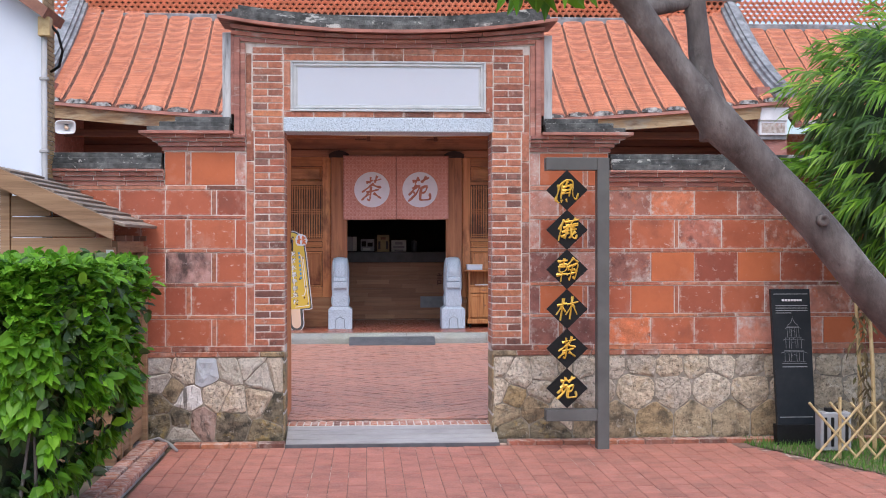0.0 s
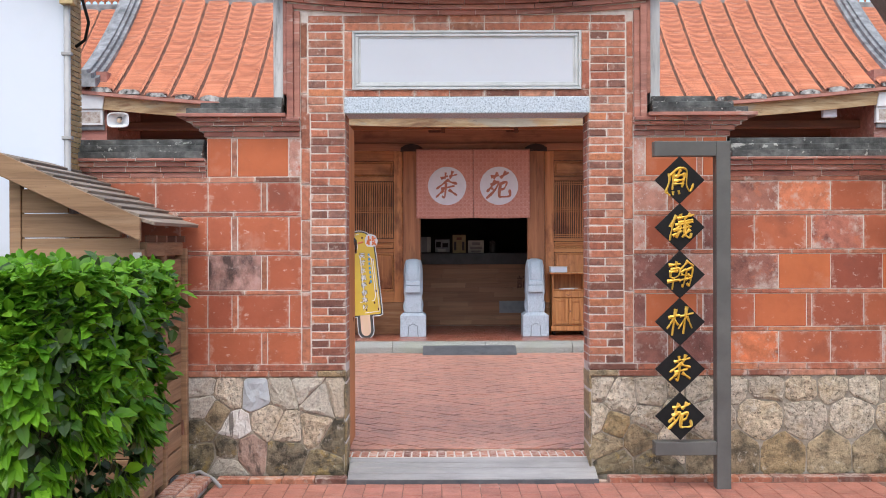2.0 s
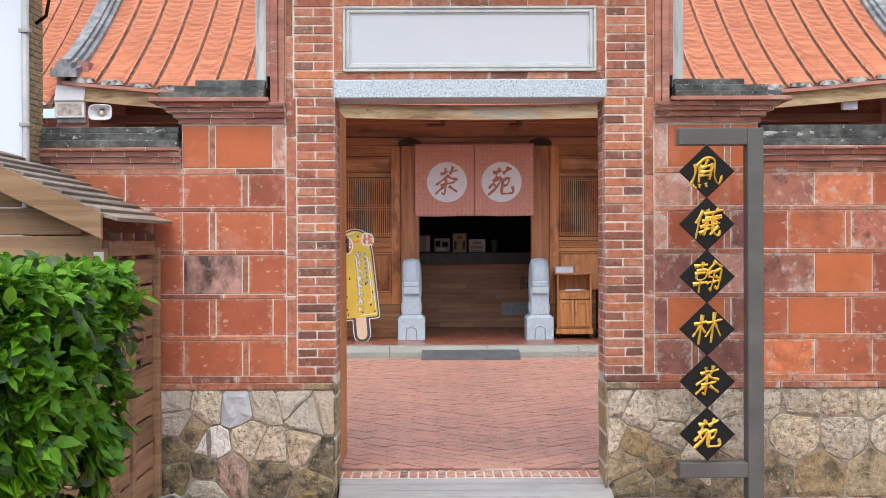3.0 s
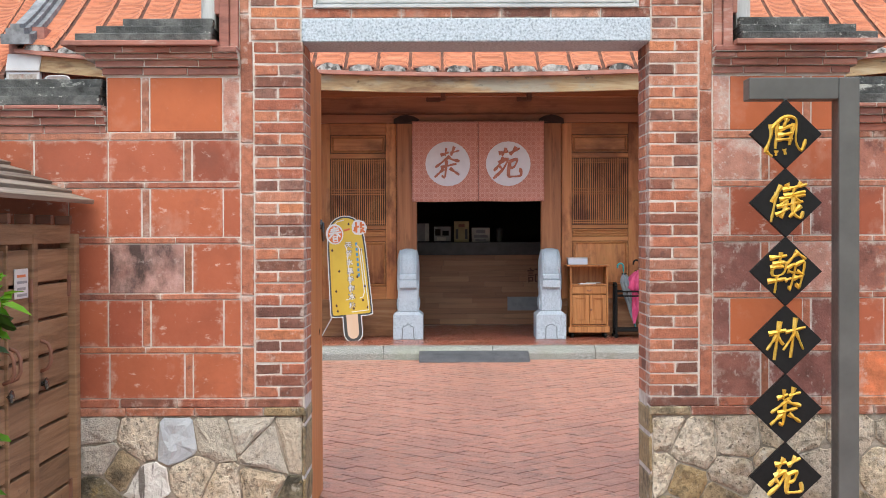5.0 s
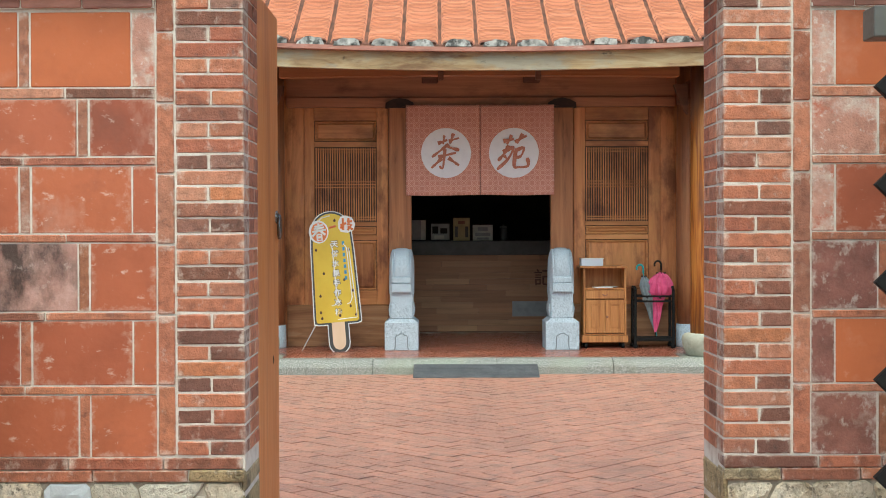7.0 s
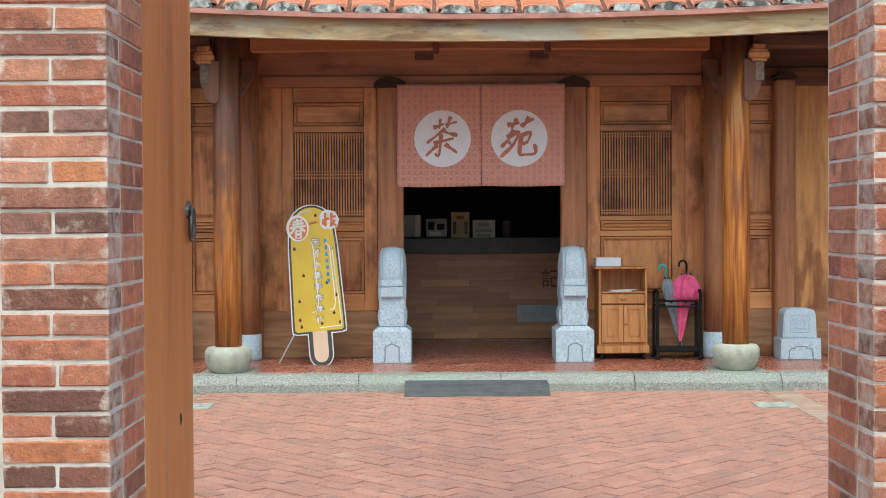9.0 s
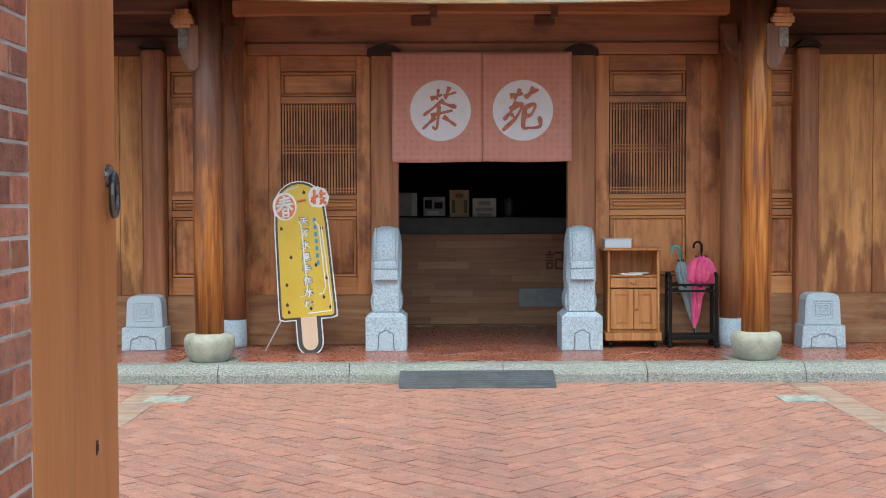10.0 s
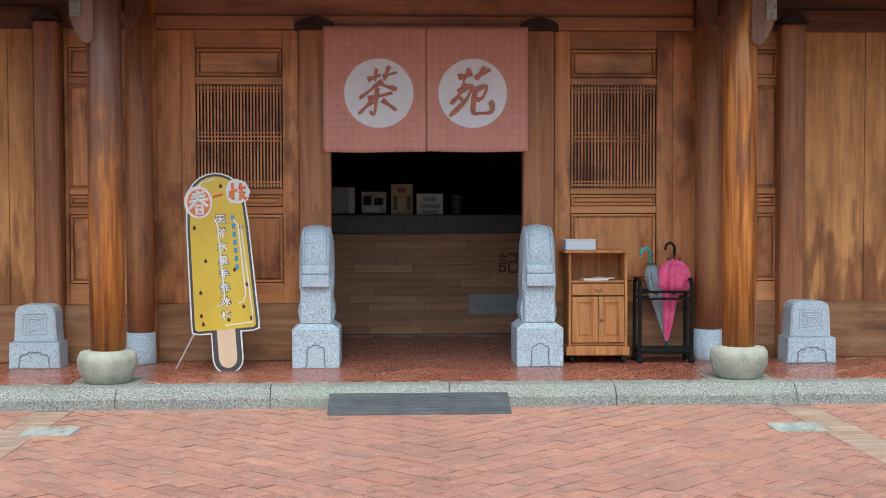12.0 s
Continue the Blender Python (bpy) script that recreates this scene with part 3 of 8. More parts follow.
M_PAVER_F = mat("front_paver", grey(0.75, 1.0, 1.15), 6, rnd=[(0.43, 0.175, 0.125), (0.385, 0.158, 0.115), (0.47, 0.2, 0.145), (0.37, 0.15, 0.11), (0.45, 0.185, 0.132)], rough=(0.45, 0.75), bump=0.25,
                stains=[((0.5, 0.38, 0.32), 4.0, 0.6, 0.8, 0.35, U), ((0.16, 0.08, 0.065), 2.2, 0.54, 0.75, 0.5, U)])
M_PAVER_FS = mat("front_paver_field", grey(0.75, 1.0, 1.15), 6, rnd=[(0.43, 0.175, 0.125), (0.385, 0.158, 0.115), (0.47, 0.2, 0.145), (0.37, 0.15, 0.11), (0.45, 0.185, 0.132)], island=True, rough=(0.45, 0.75), bump=0.25,
                 stains=[((0.5, 0.38, 0.32), 4.0, 0.6, 0.8, 0.35, U), ((0.16, 0.08, 0.065), 2.2, 0.54, 0.75, 0.5, U)])
M_PAVE_JOINT = mat("paving_joint", [(0.12, 0.07, 0.054), (0.22, 0.13, 0.1), (0.32, 0.2, 0.16)], 9, rough=(0.85, 0.97), bump=0.3,
                   stains=[((0.62, 0.52, 0.44), 2.2, 0.58, 0.62, 0.85, U)])
M_PAVE_BAND = mat("buff_paver", grey(0.8, 1.0, 1.1), 8, rnd=[(0.37, 0.26, 0.185), (0.42, 0.32, 0.24), (0.35, 0.2, 0.14), (0.33, 0.24, 0.19), (0.4, 0.24, 0.17)], rough=(0.6, 0.85), bump=0.4, stains=[((0.16, 0.12, 0.1), 6.0, 0.53, 0.66, 0.6, U)])
M_TILE = mat("porch_tile", grey(0.7, 1.0, 1.2), 5, rnd=[(0.33, 0.105, 0.065), (0.27, 0.08, 0.052), (0.38, 0.13, 0.08), (0.24, 0.075, 0.05)], rough=(0.16, 0.42), bump=0.08,
             stains=[((0.12, 0.045, 0.035), 4.0, 0.56, 0.74, 0.5, U)])
M_TILE_JOINT = mat("white_tile_joint", [(0.3, 0.2, 0.16), (0.6, 0.5, 0.43), (0.72, 0.64, 0.57)], 4, rough=(0.7, 0.9), bump=0.1)
M_SOIL = mat("ground_soil", [(0.1, 0.08, 0.05), (0.17, 0.13, 0.08), (0.22, 0.17, 0.11)], 3, rough=(0.9, 1.0), bump=0.5)
M_GRASS = mat("grass_blade", grey(0.7, 1.0, 1.2), 5, rnd=[(0.08, 0.2, 0.02), (0.11, 0.26, 0.03), (0.06, 0.14, 0.016), (0.15, 0.27, 0.04)], island=True, rough=(0.5, 0.7), bump=0)
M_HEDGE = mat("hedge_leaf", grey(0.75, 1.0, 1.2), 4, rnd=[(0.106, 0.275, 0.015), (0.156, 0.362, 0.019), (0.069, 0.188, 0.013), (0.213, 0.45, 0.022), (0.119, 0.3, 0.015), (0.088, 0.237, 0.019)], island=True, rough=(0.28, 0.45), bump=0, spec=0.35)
# green for the upper and right-hand leaves, chosen to imitate their light
M_HEDGE_LIT = mat("young_hedge_leaf", grey(0.8, 1.0, 1.15), 4, rnd=[(0.1, 0.27, 0.012), (0.16, 0.37, 0.018), (0.07, 0.19, 0.012), (0.21, 0.43, 0.028), (0.12, 0.31, 0.014)], island=True, rough=(0.4, 0.6), bump=0, spec=0.35)
M_BAMBOO = mat("bamboo_leaf", grey(0.75, 1.0, 1.2), 4, rnd=[(0.1, 0.25, 0.012), (0.17, 0.37, 0.02), (0.06, 0.17, 0.01), (0.28, 0.5, 0.035), (0.09, 0.22, 0.012)], island=True, rough=(0.35, 0.55), bump=0)
# darker copy of the bamboo leaf, with inner shade put into its colour
M_BAMBOO_SHADE = mat("inner_bamboo_leaf", grey(0.75, 1.0, 1.2), 4, rnd=[(0.03, 0.075, 0.008), (0.05, 0.12, 0.012), (0.02, 0.05, 0.006), (0.07, 0.15, 0.016)], island=True, rough=(0.4, 0.6), bump=0)
M_DRYLEAF = mat("dry_sheath", grey(0.7, 1.0, 1.2), 6, rnd=[(0.17, 0.12, 0.05), (0.1, 0.075, 0.035), (0.24, 0.18, 0.07), (0.09, 0.1, 0.03)], island=True, rough=(0.6, 0.8), bump=0)
# darker granite for carved lines, painting the shade of their recesses
M_CARVED_SHADE = mat("grimy_stone_groove", [(0.12, 0.14, 0.16), (0.2, 0.23, 0.26), (0.28, 0.31, 0.34)], 60, rough=(0.8, 0.95), bump=0.2)
# dark copy of the hedge leaf that carries the shade between leaves
M_HEDGE_SHADE = mat("inner_hedge_leaf", grey(0.75, 1.0, 1.2), 4, rnd=[(0.03, 0.08, 0.01), (0.02, 0.055, 0.007), (0.045, 0.1, 0.012), (0.05, 0.07, 0.02)], island=True, rough=(0.4, 0.6), bump=0)


def thin_leaf(m, share):
    """Let a share of the light pass through the blade."""
    nt = m.node_tree
    b, out = nt.nodes["Principled BSDF"], nt.nodes["Material Output"]
    tr, mx = nt.nodes.new("ShaderNodeBsdfTranslucent"), nt.nodes.new("ShaderNodeMixShader")
    nt.links.new(b.inputs["Base Color"].links[0].from_socket, tr.inputs["Color"])
    mx.inputs[0].default_value = share
    nt.links.new(b.outputs[0], mx.inputs[1])
    nt.links.new(tr.outputs[0], mx.inputs[2])
    nt.links.new(mx.outputs[0], out.inputs["Surface"])


for m_ in (M_HEDGE, M_HEDGE_LIT, M_BAMBOO):
    thin_leaf(m_, 0.35)
# near-black colour for solid cores that stand in for shade inside foliage
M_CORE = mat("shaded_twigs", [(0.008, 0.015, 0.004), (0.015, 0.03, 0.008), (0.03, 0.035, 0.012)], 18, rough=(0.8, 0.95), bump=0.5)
M_BARK = mat("smooth_bark", [(0.05, 0.041, 0.037), (0.105, 0.09, 0.081), (0.19, 0.172, 0.158)], 7, (1, 1, 0.5), rough=(0.7, 0.9), bump=0.7,
             stains=[((0.045, 0.037, 0.033), 6.0, 0.58, 0.7, 0.8, U), ((0.34, 0.33, 0.31), 5.0, 0.6, 0.72, 0.5, U), ((0.05, 0.04, 0.035), 28.0, 0.62, 0.7, 0.6, (1, 1, 0.6))])
M_STEEL = mat("grey_painted_steel", [(0.082, 0.082, 0.076), (0.102, 0.102, 0.095), (0.125, 0.125, 0.116)], 4, rough=(0.4, 0.55), bump=0.03)
M_BLACK = mat("black_board", [(0.006, 0.006, 0.006), (0.008, 0.008, 0.008), (0.011, 0.011, 0.011)], 6, rough=(0.5, 0.7), bump=0.0, spec=0.25)
M_GOLD = mat("gold_leaf", [(0.6, 0.36, 0.04), (0.8, 0.52, 0.08), (0.9, 0.66, 0.17)], 30, rough=(0.25, 0.45), bump=0.2, metal=0.35)
M_INFO = mat("charcoal_panel", [(0.012, 0.015, 0.018), (0.018, 0.022, 0.026), (0.026, 0.03, 0.034)], 5, rough=(0.35, 0.5), bump=0.03, spec=0.2)
M_WHITE = mat("white_print", [(0.68, 0.68, 0.67), (0.74, 0.74, 0.73), (0.78, 0.78, 0.77)], 9, rough=(0.5, 0.7), bump=0.02)
M_GREYPRINT = mat("grey_print", [(0.25, 0.26, 0.27), (0.32, 0.33, 0.34), (0.36, 0.37, 0.38)], 9, rough=(0.5, 0.7), bump=0.02)
M_RAMP = mat("ribbed_ramp", [(0.25, 0.24, 0.235), (0.33, 0.315, 0.305), (0.41, 0.395, 0.38)], 5, (0.3, 1, 1), rough=(0.4, 0.65), bump=0.1, metal=0.15)
M_RUBBER = mat("dark_rubber", [(0.055, 0.06, 0.068), (0.085, 0.09, 0.1), (0.115, 0.12, 0.13)], 6, rough=(0.6, 0.8), bump=0.15)
M_RING = mat("dark_steel", grey(0.1, 0.14, 0.18), 20, rough=(0.15, 0.3), bump=0.05, metal=0.9)
M_CABINET = mat("honey_cabinet", [(0.26, 0.095, 0.03), (0.47, 0.195, 0.062), (0.58, 0.28, 0.1)], 20, (1, 1, 0.06), rough=(0.4, 0.6), bump=0.06, distortion=1.0)
M_COUNTER = mat("counter_boards", grey(0.75, 1.0, 1.15), 16, (0.05, 1, 1), rnd=[(0.39, 0.185, 0.096), (0.43, 0.215, 0.11), (0.34, 0.158, 0.083), (0.5, 0.275, 0.145)], rough=(0.45, 0.65), bump=0.05, distortion=0.8)
M_SLATE = mat("dark_grey_worktop", grey(0.05, 0.065, 0.08), 8, rough=(0.4, 0.6), bump=0.03)
M_PINK = mat("pink_umbrella_cloth", [(0.55, 0.05, 0.16), (0.68, 0.08, 0.22), (0.75, 0.13, 0.28)], 9, rough=(0.5, 0.7), bump=0.15)
M_GREYCLOTH = mat("grey_umbrella_cloth", [(0.16, 0.2, 0.22), (0.25, 0.3, 0.32), (0.32, 0.37, 0.39)], 9, rough=(0.5, 0.7), bump=0.15)
M_TEAL = mat("teal_plastic", [(0.02, 0.3, 0.32), (0.03, 0.38, 0.4), (0.04, 0.42, 0.44)], 6, rough=(0.3, 0.45), bump=0)
M_BLUE = mat("blue_print", [(0.05, 0.22, 0.42), (0.06, 0.26, 0.48), (0.07, 0.28, 0.5)], 6, rough=(0.4, 0.6), bump=0)
M_YELLOW = mat("mustard_print", [(0.58, 0.38, 0.035), (0.64, 0.44, 0.045), (0.68, 0.48, 0.055)], 2.5, rough=(0.35, 0.5), bump=0.01)
M_ORANGEPRINT = mat("orange_print", [(0.68, 0.17, 0.05), (0.72, 0.2, 0.06), (0.75, 0.22, 0.07)], 6, rough=(0.4, 0.55), bump=0)
M_STICK = mat("stick_print", [(0.62, 0.42, 0.27), (0.68, 0.48, 0.33), (0.7, 0.52, 0.37)], 12, (1, 1, 0.1), rough=(0.4, 0.55), bump=0)
M_DARKPRINT = mat("dark_outline_print", grey(0.05, 0.055, 0.06), 6, rough=(0.4, 0.55), bump=0)
M_SEED = mat("seed_print", [(0.05, 0.02, 0.01), (0.07, 0.025, 0.012), (0.08, 0.03, 0.015)], 6, rough=(0.4, 0.55), bump=0)
M_NOREN_INK = mat("brick_red_ink", [(0.42, 0.15, 0.1), (0.5, 0.195, 0.13), (0.56, 0.24, 0.17)], 14, rough=(0.8, 0.95), bump=0.05)
M_NOREN_DISC = mat("undyed_cloth", [(0.78, 0.77, 0.8), (0.82, 0.81, 0.84), (0.84, 0.83, 0.86)], 12, rough=(0.85, 0.97), bump=0.04)
M_YBRICK = mat("ochre_cladding", grey(0.7, 1.0, 1.15), 12, rnd=[(0.3, 0.2, 0.09), (0.38, 0.26, 0.12), (0.26, 0.17, 0.08)], rough=(0.6, 0.8), bump=0.2)
M_PIPE = mat("grey_pvc", grey(0.3, 0.34, 0.37), 5, rough=(0.4, 0.6), bump=0.02)
M_BROWN = mat("brown_verge_paint", [(0.17, 0.075, 0.05), (0.24, 0.11, 0.07), (0.3, 0.14, 0.09)], 8, rough=(0.5, 0.7), bump=0.1)
M_CANE = mat("bamboo_cane", [(0.36, 0.25, 0.1), (0.5, 0.37, 0.18), (0.58, 0.45, 0.24)], 14, rough=(0.4, 0.6), bump=0.1)
# near black, so the colour itself imitates an unlit room
M_ROOM_DARKNESS = mat("dim_room_paint", [(0.03, 0.025, 0.022), (0.045, 0.038, 0.033), (0.06, 0.05, 0.043)], 2, rough=(0.8, 0.95), bump=0.05)
M_PAPER = mat("printed_card", [(0.5, 0.5, 0.45), (0.58, 0.58, 0.53), (0.62, 0.62, 0.57)], 14, rough=(0.5, 0.7), bump=0.02)
M_TAN = mat("tan_card", [(0.4, 0.32, 0.16), (0.46, 0.37, 0.19), (0.5, 0.4, 0.22)], 14, rough=(0.5, 0.7), bump=0.02)
M_PLATE = mat("verdigris_plate", [(0.2, 0.225, 0.2), (0.36, 0.385, 0.34), (0.5, 0.52, 0.47)], 16, rough=(0.6, 0.8), bump=0.3, stains=[((0.1, 0.1, 0.09), 9.0, 0.55, 0.65, 0.7, U)])


def column_finish(m, height):
    """Oiled orange lower part up to about a height, with a ragged edge; the upper part is faded."""
    nt = m.node_tree
    N, L = nt.nodes, nt.links
    geo = N.new("ShaderNodeNewGeometry")
    sep = N.new("ShaderNodeSeparateXYZ")
    L.new(geo.outputs["Position"], sep.inputs[0])
    mp = N.new("ShaderNodeMapping")
    mp.inputs["Scale"].default_value = (4.5, 4.5, 1.3)
    L.new(geo.outputs["Position"], mp.inputs["Vector"])
    n = N.new("ShaderNodeTexNoise")
    n.inputs["Scale"].default_value, n.inputs["Detail"].default_value = 1.0, 8.0
    L.new(mp.outputs["Vector"], n.inputs["Vector"])
    add = N.new("ShaderNodeMath")
    add.operation = "MULTIPLY_ADD"
    L.new(n.outputs["Fac"], add.inputs[0])
    add.inputs[1].default_value = -2 * height
    L.new(sep.outputs["Z"], add.inputs[2])
    mr = N.new("ShaderNodeMapRange")
    for k, v in (("From Min", -0.35), ("From Max", 0.45), ("To Min", 0.95), ("To Max", 0.0)):
        mr.inputs[k].default_value = v
    L.new(add.outputs[0], mr.inputs["Value"])
    mix = N.new("ShaderNodeMix")
    mix.data_type = "RGBA"
    b = N["Principled BSDF"]
    L.new(mr.outputs["Result"], mix.inputs[0])
    L.new(b.inputs["Base Color"].links[0].from_socket, mix.inputs[6])
    grain = N.new("ShaderNodeTexNoise")
    gm = N.new("ShaderNodeMapping")
    gm.inputs["Scale"].default_value = (24, 24, 1.3)
    L.new(geo.outputs["Position"], gm.inputs["Vector"])
    grain.inputs["Scale"].default_value, grain.inputs["Detail"].default_value, grain.inputs["Distortion"].default_value = 1.0, 7.0, 0.8
    L.new(gm.outputs["Vector"], grain.inputs["Vector"])
    tones = N.new("ShaderNodeValToRGB")
    el = tones.color_ramp.elements
    el.new(0.5)
    for k, (pos, c) in enumerate(((0.34, (0.14, 0.042, 0.013)), (0.5, (0.34, 0.112, 0.022)), (0.66, (0.5, 0.21, 0.045)))):
        el[k].position, el[k].color = pos, (*c, 1)
    L.new(grain.outputs["Fac"], tones.inputs["Fac"])
    L.new(tones.outputs["Color"], mix.inputs[7])
    L.new(mix.outputs[2], b.inputs["Base Color"])


column_finish(M_COLUMN, 1.7)
column_finish(M_COLUMN_WORN, 2.75)


def glass_mat():
    m = bpy.data.materials.new("window_glass")
    m.use_nodes = True
    b = m.node_tree.nodes["Principled BSDF"]
    b.inputs["Base Color"].default_value = (0.16, 0.19, 0.2, 1)
    b.inputs["Roughness"].default_value, b.inputs["Metallic"].default_value = 0.06, 0.0
    b.inputs["Specular IOR Level"].default_value = 0.8
    return m


M_GLASS = glass_mat()


def noren_mat():
    """Salmon cotton with woven-in paler diamonds, each in an octagon."""
    m = mat("patterned_cotton", [(0.55, 0.225, 0.17), (0.59, 0.25, 0.19), (0.63, 0.275, 0.21)], 5, rough=(0.85, 0.97), bump=0.08)
    nt = m.node_tree
    N, L = nt.nodes, nt.links
    geo = N.new("ShaderNodeNewGeometry")
    sep = N.new("ShaderNodeSeparateXYZ")
    L.new(geo.outputs["Position"], sep.inputs[0])

    def op(kind, a, b=None):
        n = N.new("ShaderNodeMath")
        n.operation = kind
        for sock, v in zip(n.inputs, (a, b)):
            if v is None:
                continue
            if hasattr(v, "links"):
                L.new(v, sock)
            else:
                sock.default_value = v
        return n.outputs[0]

    u, v = op("MULTIPLY", sep.outputs["X"], 7.9), op("MULTIPLY", sep.outputs["Z"], 7.9)
    d1 = op("PINGPONG", op("ADD", u, v), 0.5)
    d2 = op("PINGPONG", op("SUBTRACT", u, v), 0.5)
    square = op("MAXIMUM", d1, d2)
    octagon = op("MAXIMUM", square, op("MULTIPLY", op("ADD", d1, d2), 0.72))
    line = op("MAXIMUM", op("LESS_THAN", op("ABSOLUTE", op("SUBTRACT", square, 0.21)), 0.03), op("LESS_THAN", op("ABSOLUTE", op("SUBTRACT", octagon, 0.42)), 0.038))
    mix = N.new("ShaderNodeMix")
    mix.data_type = "RGBA"
    b = N["Principled BSDF"]
    src = b.inputs["Base Color"].links[0].from_socket
    L.new(op("MULTIPLY", line, 0.62), mix.inputs[0])
    L.new(src, mix.inputs[6])
    mix.inputs[7].default_value = (0.82, 0.54, 0.44, 1)
    L.new(mix.outputs[2], b.inputs["Base Color"])
    return m


M_NOREN = noren_mat()

# ---- ground ----
bm = bmesh.new()
bmesh.ops.create_grid(bm, x_segments=40, y_segments=40, size=400)
bmesh.ops.translate(bm, vec=(0, 0, -0.03), verts=bm.verts)
ground = tagged(part("ground", bm, M_SOIL), "bare brown soil reaching the horizon", "ground", kind="structure")
bm = bmesh.new()
rim = ((-1.84, -16.0), (9.0, -16.0), (9.0, -14.6), (3.12, -0.32), (3.12, -0.03), (-1.84, -0.03))
top = [bm.verts.new((x, y, -0.006)) for x, y in rim]
low = [bm.verts.new((x, y, -0.028)) for x, y in rim]
bm.faces.new(top)
for k in range(6):
    bm.faces.new((top[k], low[k], low[(k + 1) % 6], top[(k + 1) % 6]))
pavement = tagged(part("pavement", bm, M_PAVE_JOINT),
                  "red brick paving before the gate wall", "pavement", kind="structure")
floor_court = tagged(part("floor_courtyard", box(-9, 9, 0.42, 8.86, -0.02, 0.1465), M_PAVE_JOINT),
                     "diagonal red tile paving of the courtyard", "floor", kind="structure")
floor_hall = tagged(part("floor_hall", box(-9, 9, 9.1, 15.0, -0.02, 0.3035), M_TILE_JOINT),
                    "red tiled raised porch and hall floor with pale joints", "floor", kind="structure")

# ---- the gate wall ----
OPEN, PIL, BODY, THICK = 0.904, 1.165, 1.935, 0.355
COURSE = 0.06022
wall_gate = tagged(part("wall_gate", box(-BODY, -OPEN - 0.003, 0.001, THICK, 0.0, 2.60), M_MORTAR),
                   "old red brick gate wall with terracotta blocks over rubble stone", "wall", kind="structure")
bm = box(OPEN + 0.003, BODY, 0.001, THICK, 0.0, 2.60)
box(-1.34, -OPEN - 0.003, 0.001, THICK, 2.6005, 2.7215, bm=bm)
box(OPEN + 0.003, 1.34, 0.001, THICK, 2.6005, 2.7215, bm=bm)
box(-1.34, 1.34, 0.001, THICK, 2.722, 3.56, bm=bm)
part("backing", bm, M_MORTAR, wall_gate)
part("backing", box(-7.5, -BODY - 0.002, 0.002, 0.36, 0.0, 2.24), M_MORTAR, wall_gate)
part("backing", box(BODY + 0.002, 9.0, 0.002, 0.36, 0.0, 2.24), M_MORTAR, wall_gate)
part("lintel", box(-0.912, 0.912, -0.014, THICK + 0.01, 2.716, 2.84, 0.006), M_GRANITE, wall_gate, "speckled grey granite lintel")

# white plaque in a moulded frame of four steps
plaque = part("plaque", box(-0.792, 0.792, -0.002, 0.03, 2.945, 3.285), M_PLAQUE, wall_gate, "blank white plaque panel")
for grow, wide, proud in ((0.0, 0.017, 0.02), (0.017, 0.011, 0.007), (0.028, 0.018, 0.015), (0.046, 0.016, 0.005)):
    X, B, T = 0.85 - grow, 2.894 + grow * 0.9, 3.332 - grow * 0.9
    for x0, x1, z0, z1 in ((-X, X, T - wide, T), (-X, X, B, B + wide), (-X, wide - X, B + wide + 0.0004, T - wide - 0.0004), (X - wide, X, B + wide + 0.0004, T - wide - 0.0004)):
        part("frame_moulding", box(x0, x1, -proud, 0.012, z0, z1, 0.0035, seg=2), M_PLAQUE_FRAME, plaque)


def sag(x, lo, rise):
    return lo + rise * (abs(x) / 1.45) ** 2.2


def swept(x0, x1, zf, h, y0, y1, n=24, ends=0.0):
    """A bar that follows the sagging top line."""
    b2 = bmesh.new()
    rows = []
    for i in range(n + 1):
        x = x0 + (x1 - x0) * i / n
        z = zf(x)
        rows.append([b2.verts.new(p) for p in ((x, y0, z), (x, y1, z), (x, y1, z + h), (x, y0, z + h))])
    for a, b in zip(rows, rows[1:]):
        for k in range(4):
            b2.faces.new((a[k], a[(k + 1) % 4], b[(k + 1) % 4], b[k]))
    b2.faces.new(rows[0][::-1])
    b2.faces.new(rows[-1])
    bmesh.ops.recalc_face_normals(b2, faces=b2.faces)
    return b2


# cornice under the coping: three sagging courses of thin bricks
part("cornice_bed", swept(-1.33, 1.33, lambda x: sag(x, 3.452, 0.07), 0.108, -0.012, THICK), M_MORTAR, wall_gate)
for k, (z, rise, y0) in enumerate(((3.448, 0.066, -0.022), (3.484, 0.08, -0.046), (3.521, 0.096, -0.074))):
    x = -1.365 - 0.11 * (k % 2)
    while x < 1.365:
        L_ = random.uniform(0.25, 0.31)
        a, b = max(x, -1.365), min(x + L_, 1.365)
        if b - a > 0.03:
            part("cornice_brick", swept(a + 0.0025, b - 0.0025, lambda q: sag(q, z, rise), 0.0325, y0 + random.uniform(-0.003, 0.003), 0.1, 4), M_TRIM, wall_gate)
        x += L_
part("red_coping_edge", swept(-1.47, 1.47, lambda x: sag(x, 3.562, 0.115), 0.026, -0.14, THICK + 0.1), M_TRIM, wall_gate)
for k in range(3):
    part("coping", swept(-1.40 + 0.05 * k, 1.40 - 0.05 * k, lambda x: sag(x, 3.589 + 0.043 * k, 0.115), 0.041, -0.11 + 0.035 * k, THICK + 0.07 - 0.035 * k), M_COPING, wall_gate,
         "black weathered coping tiles")

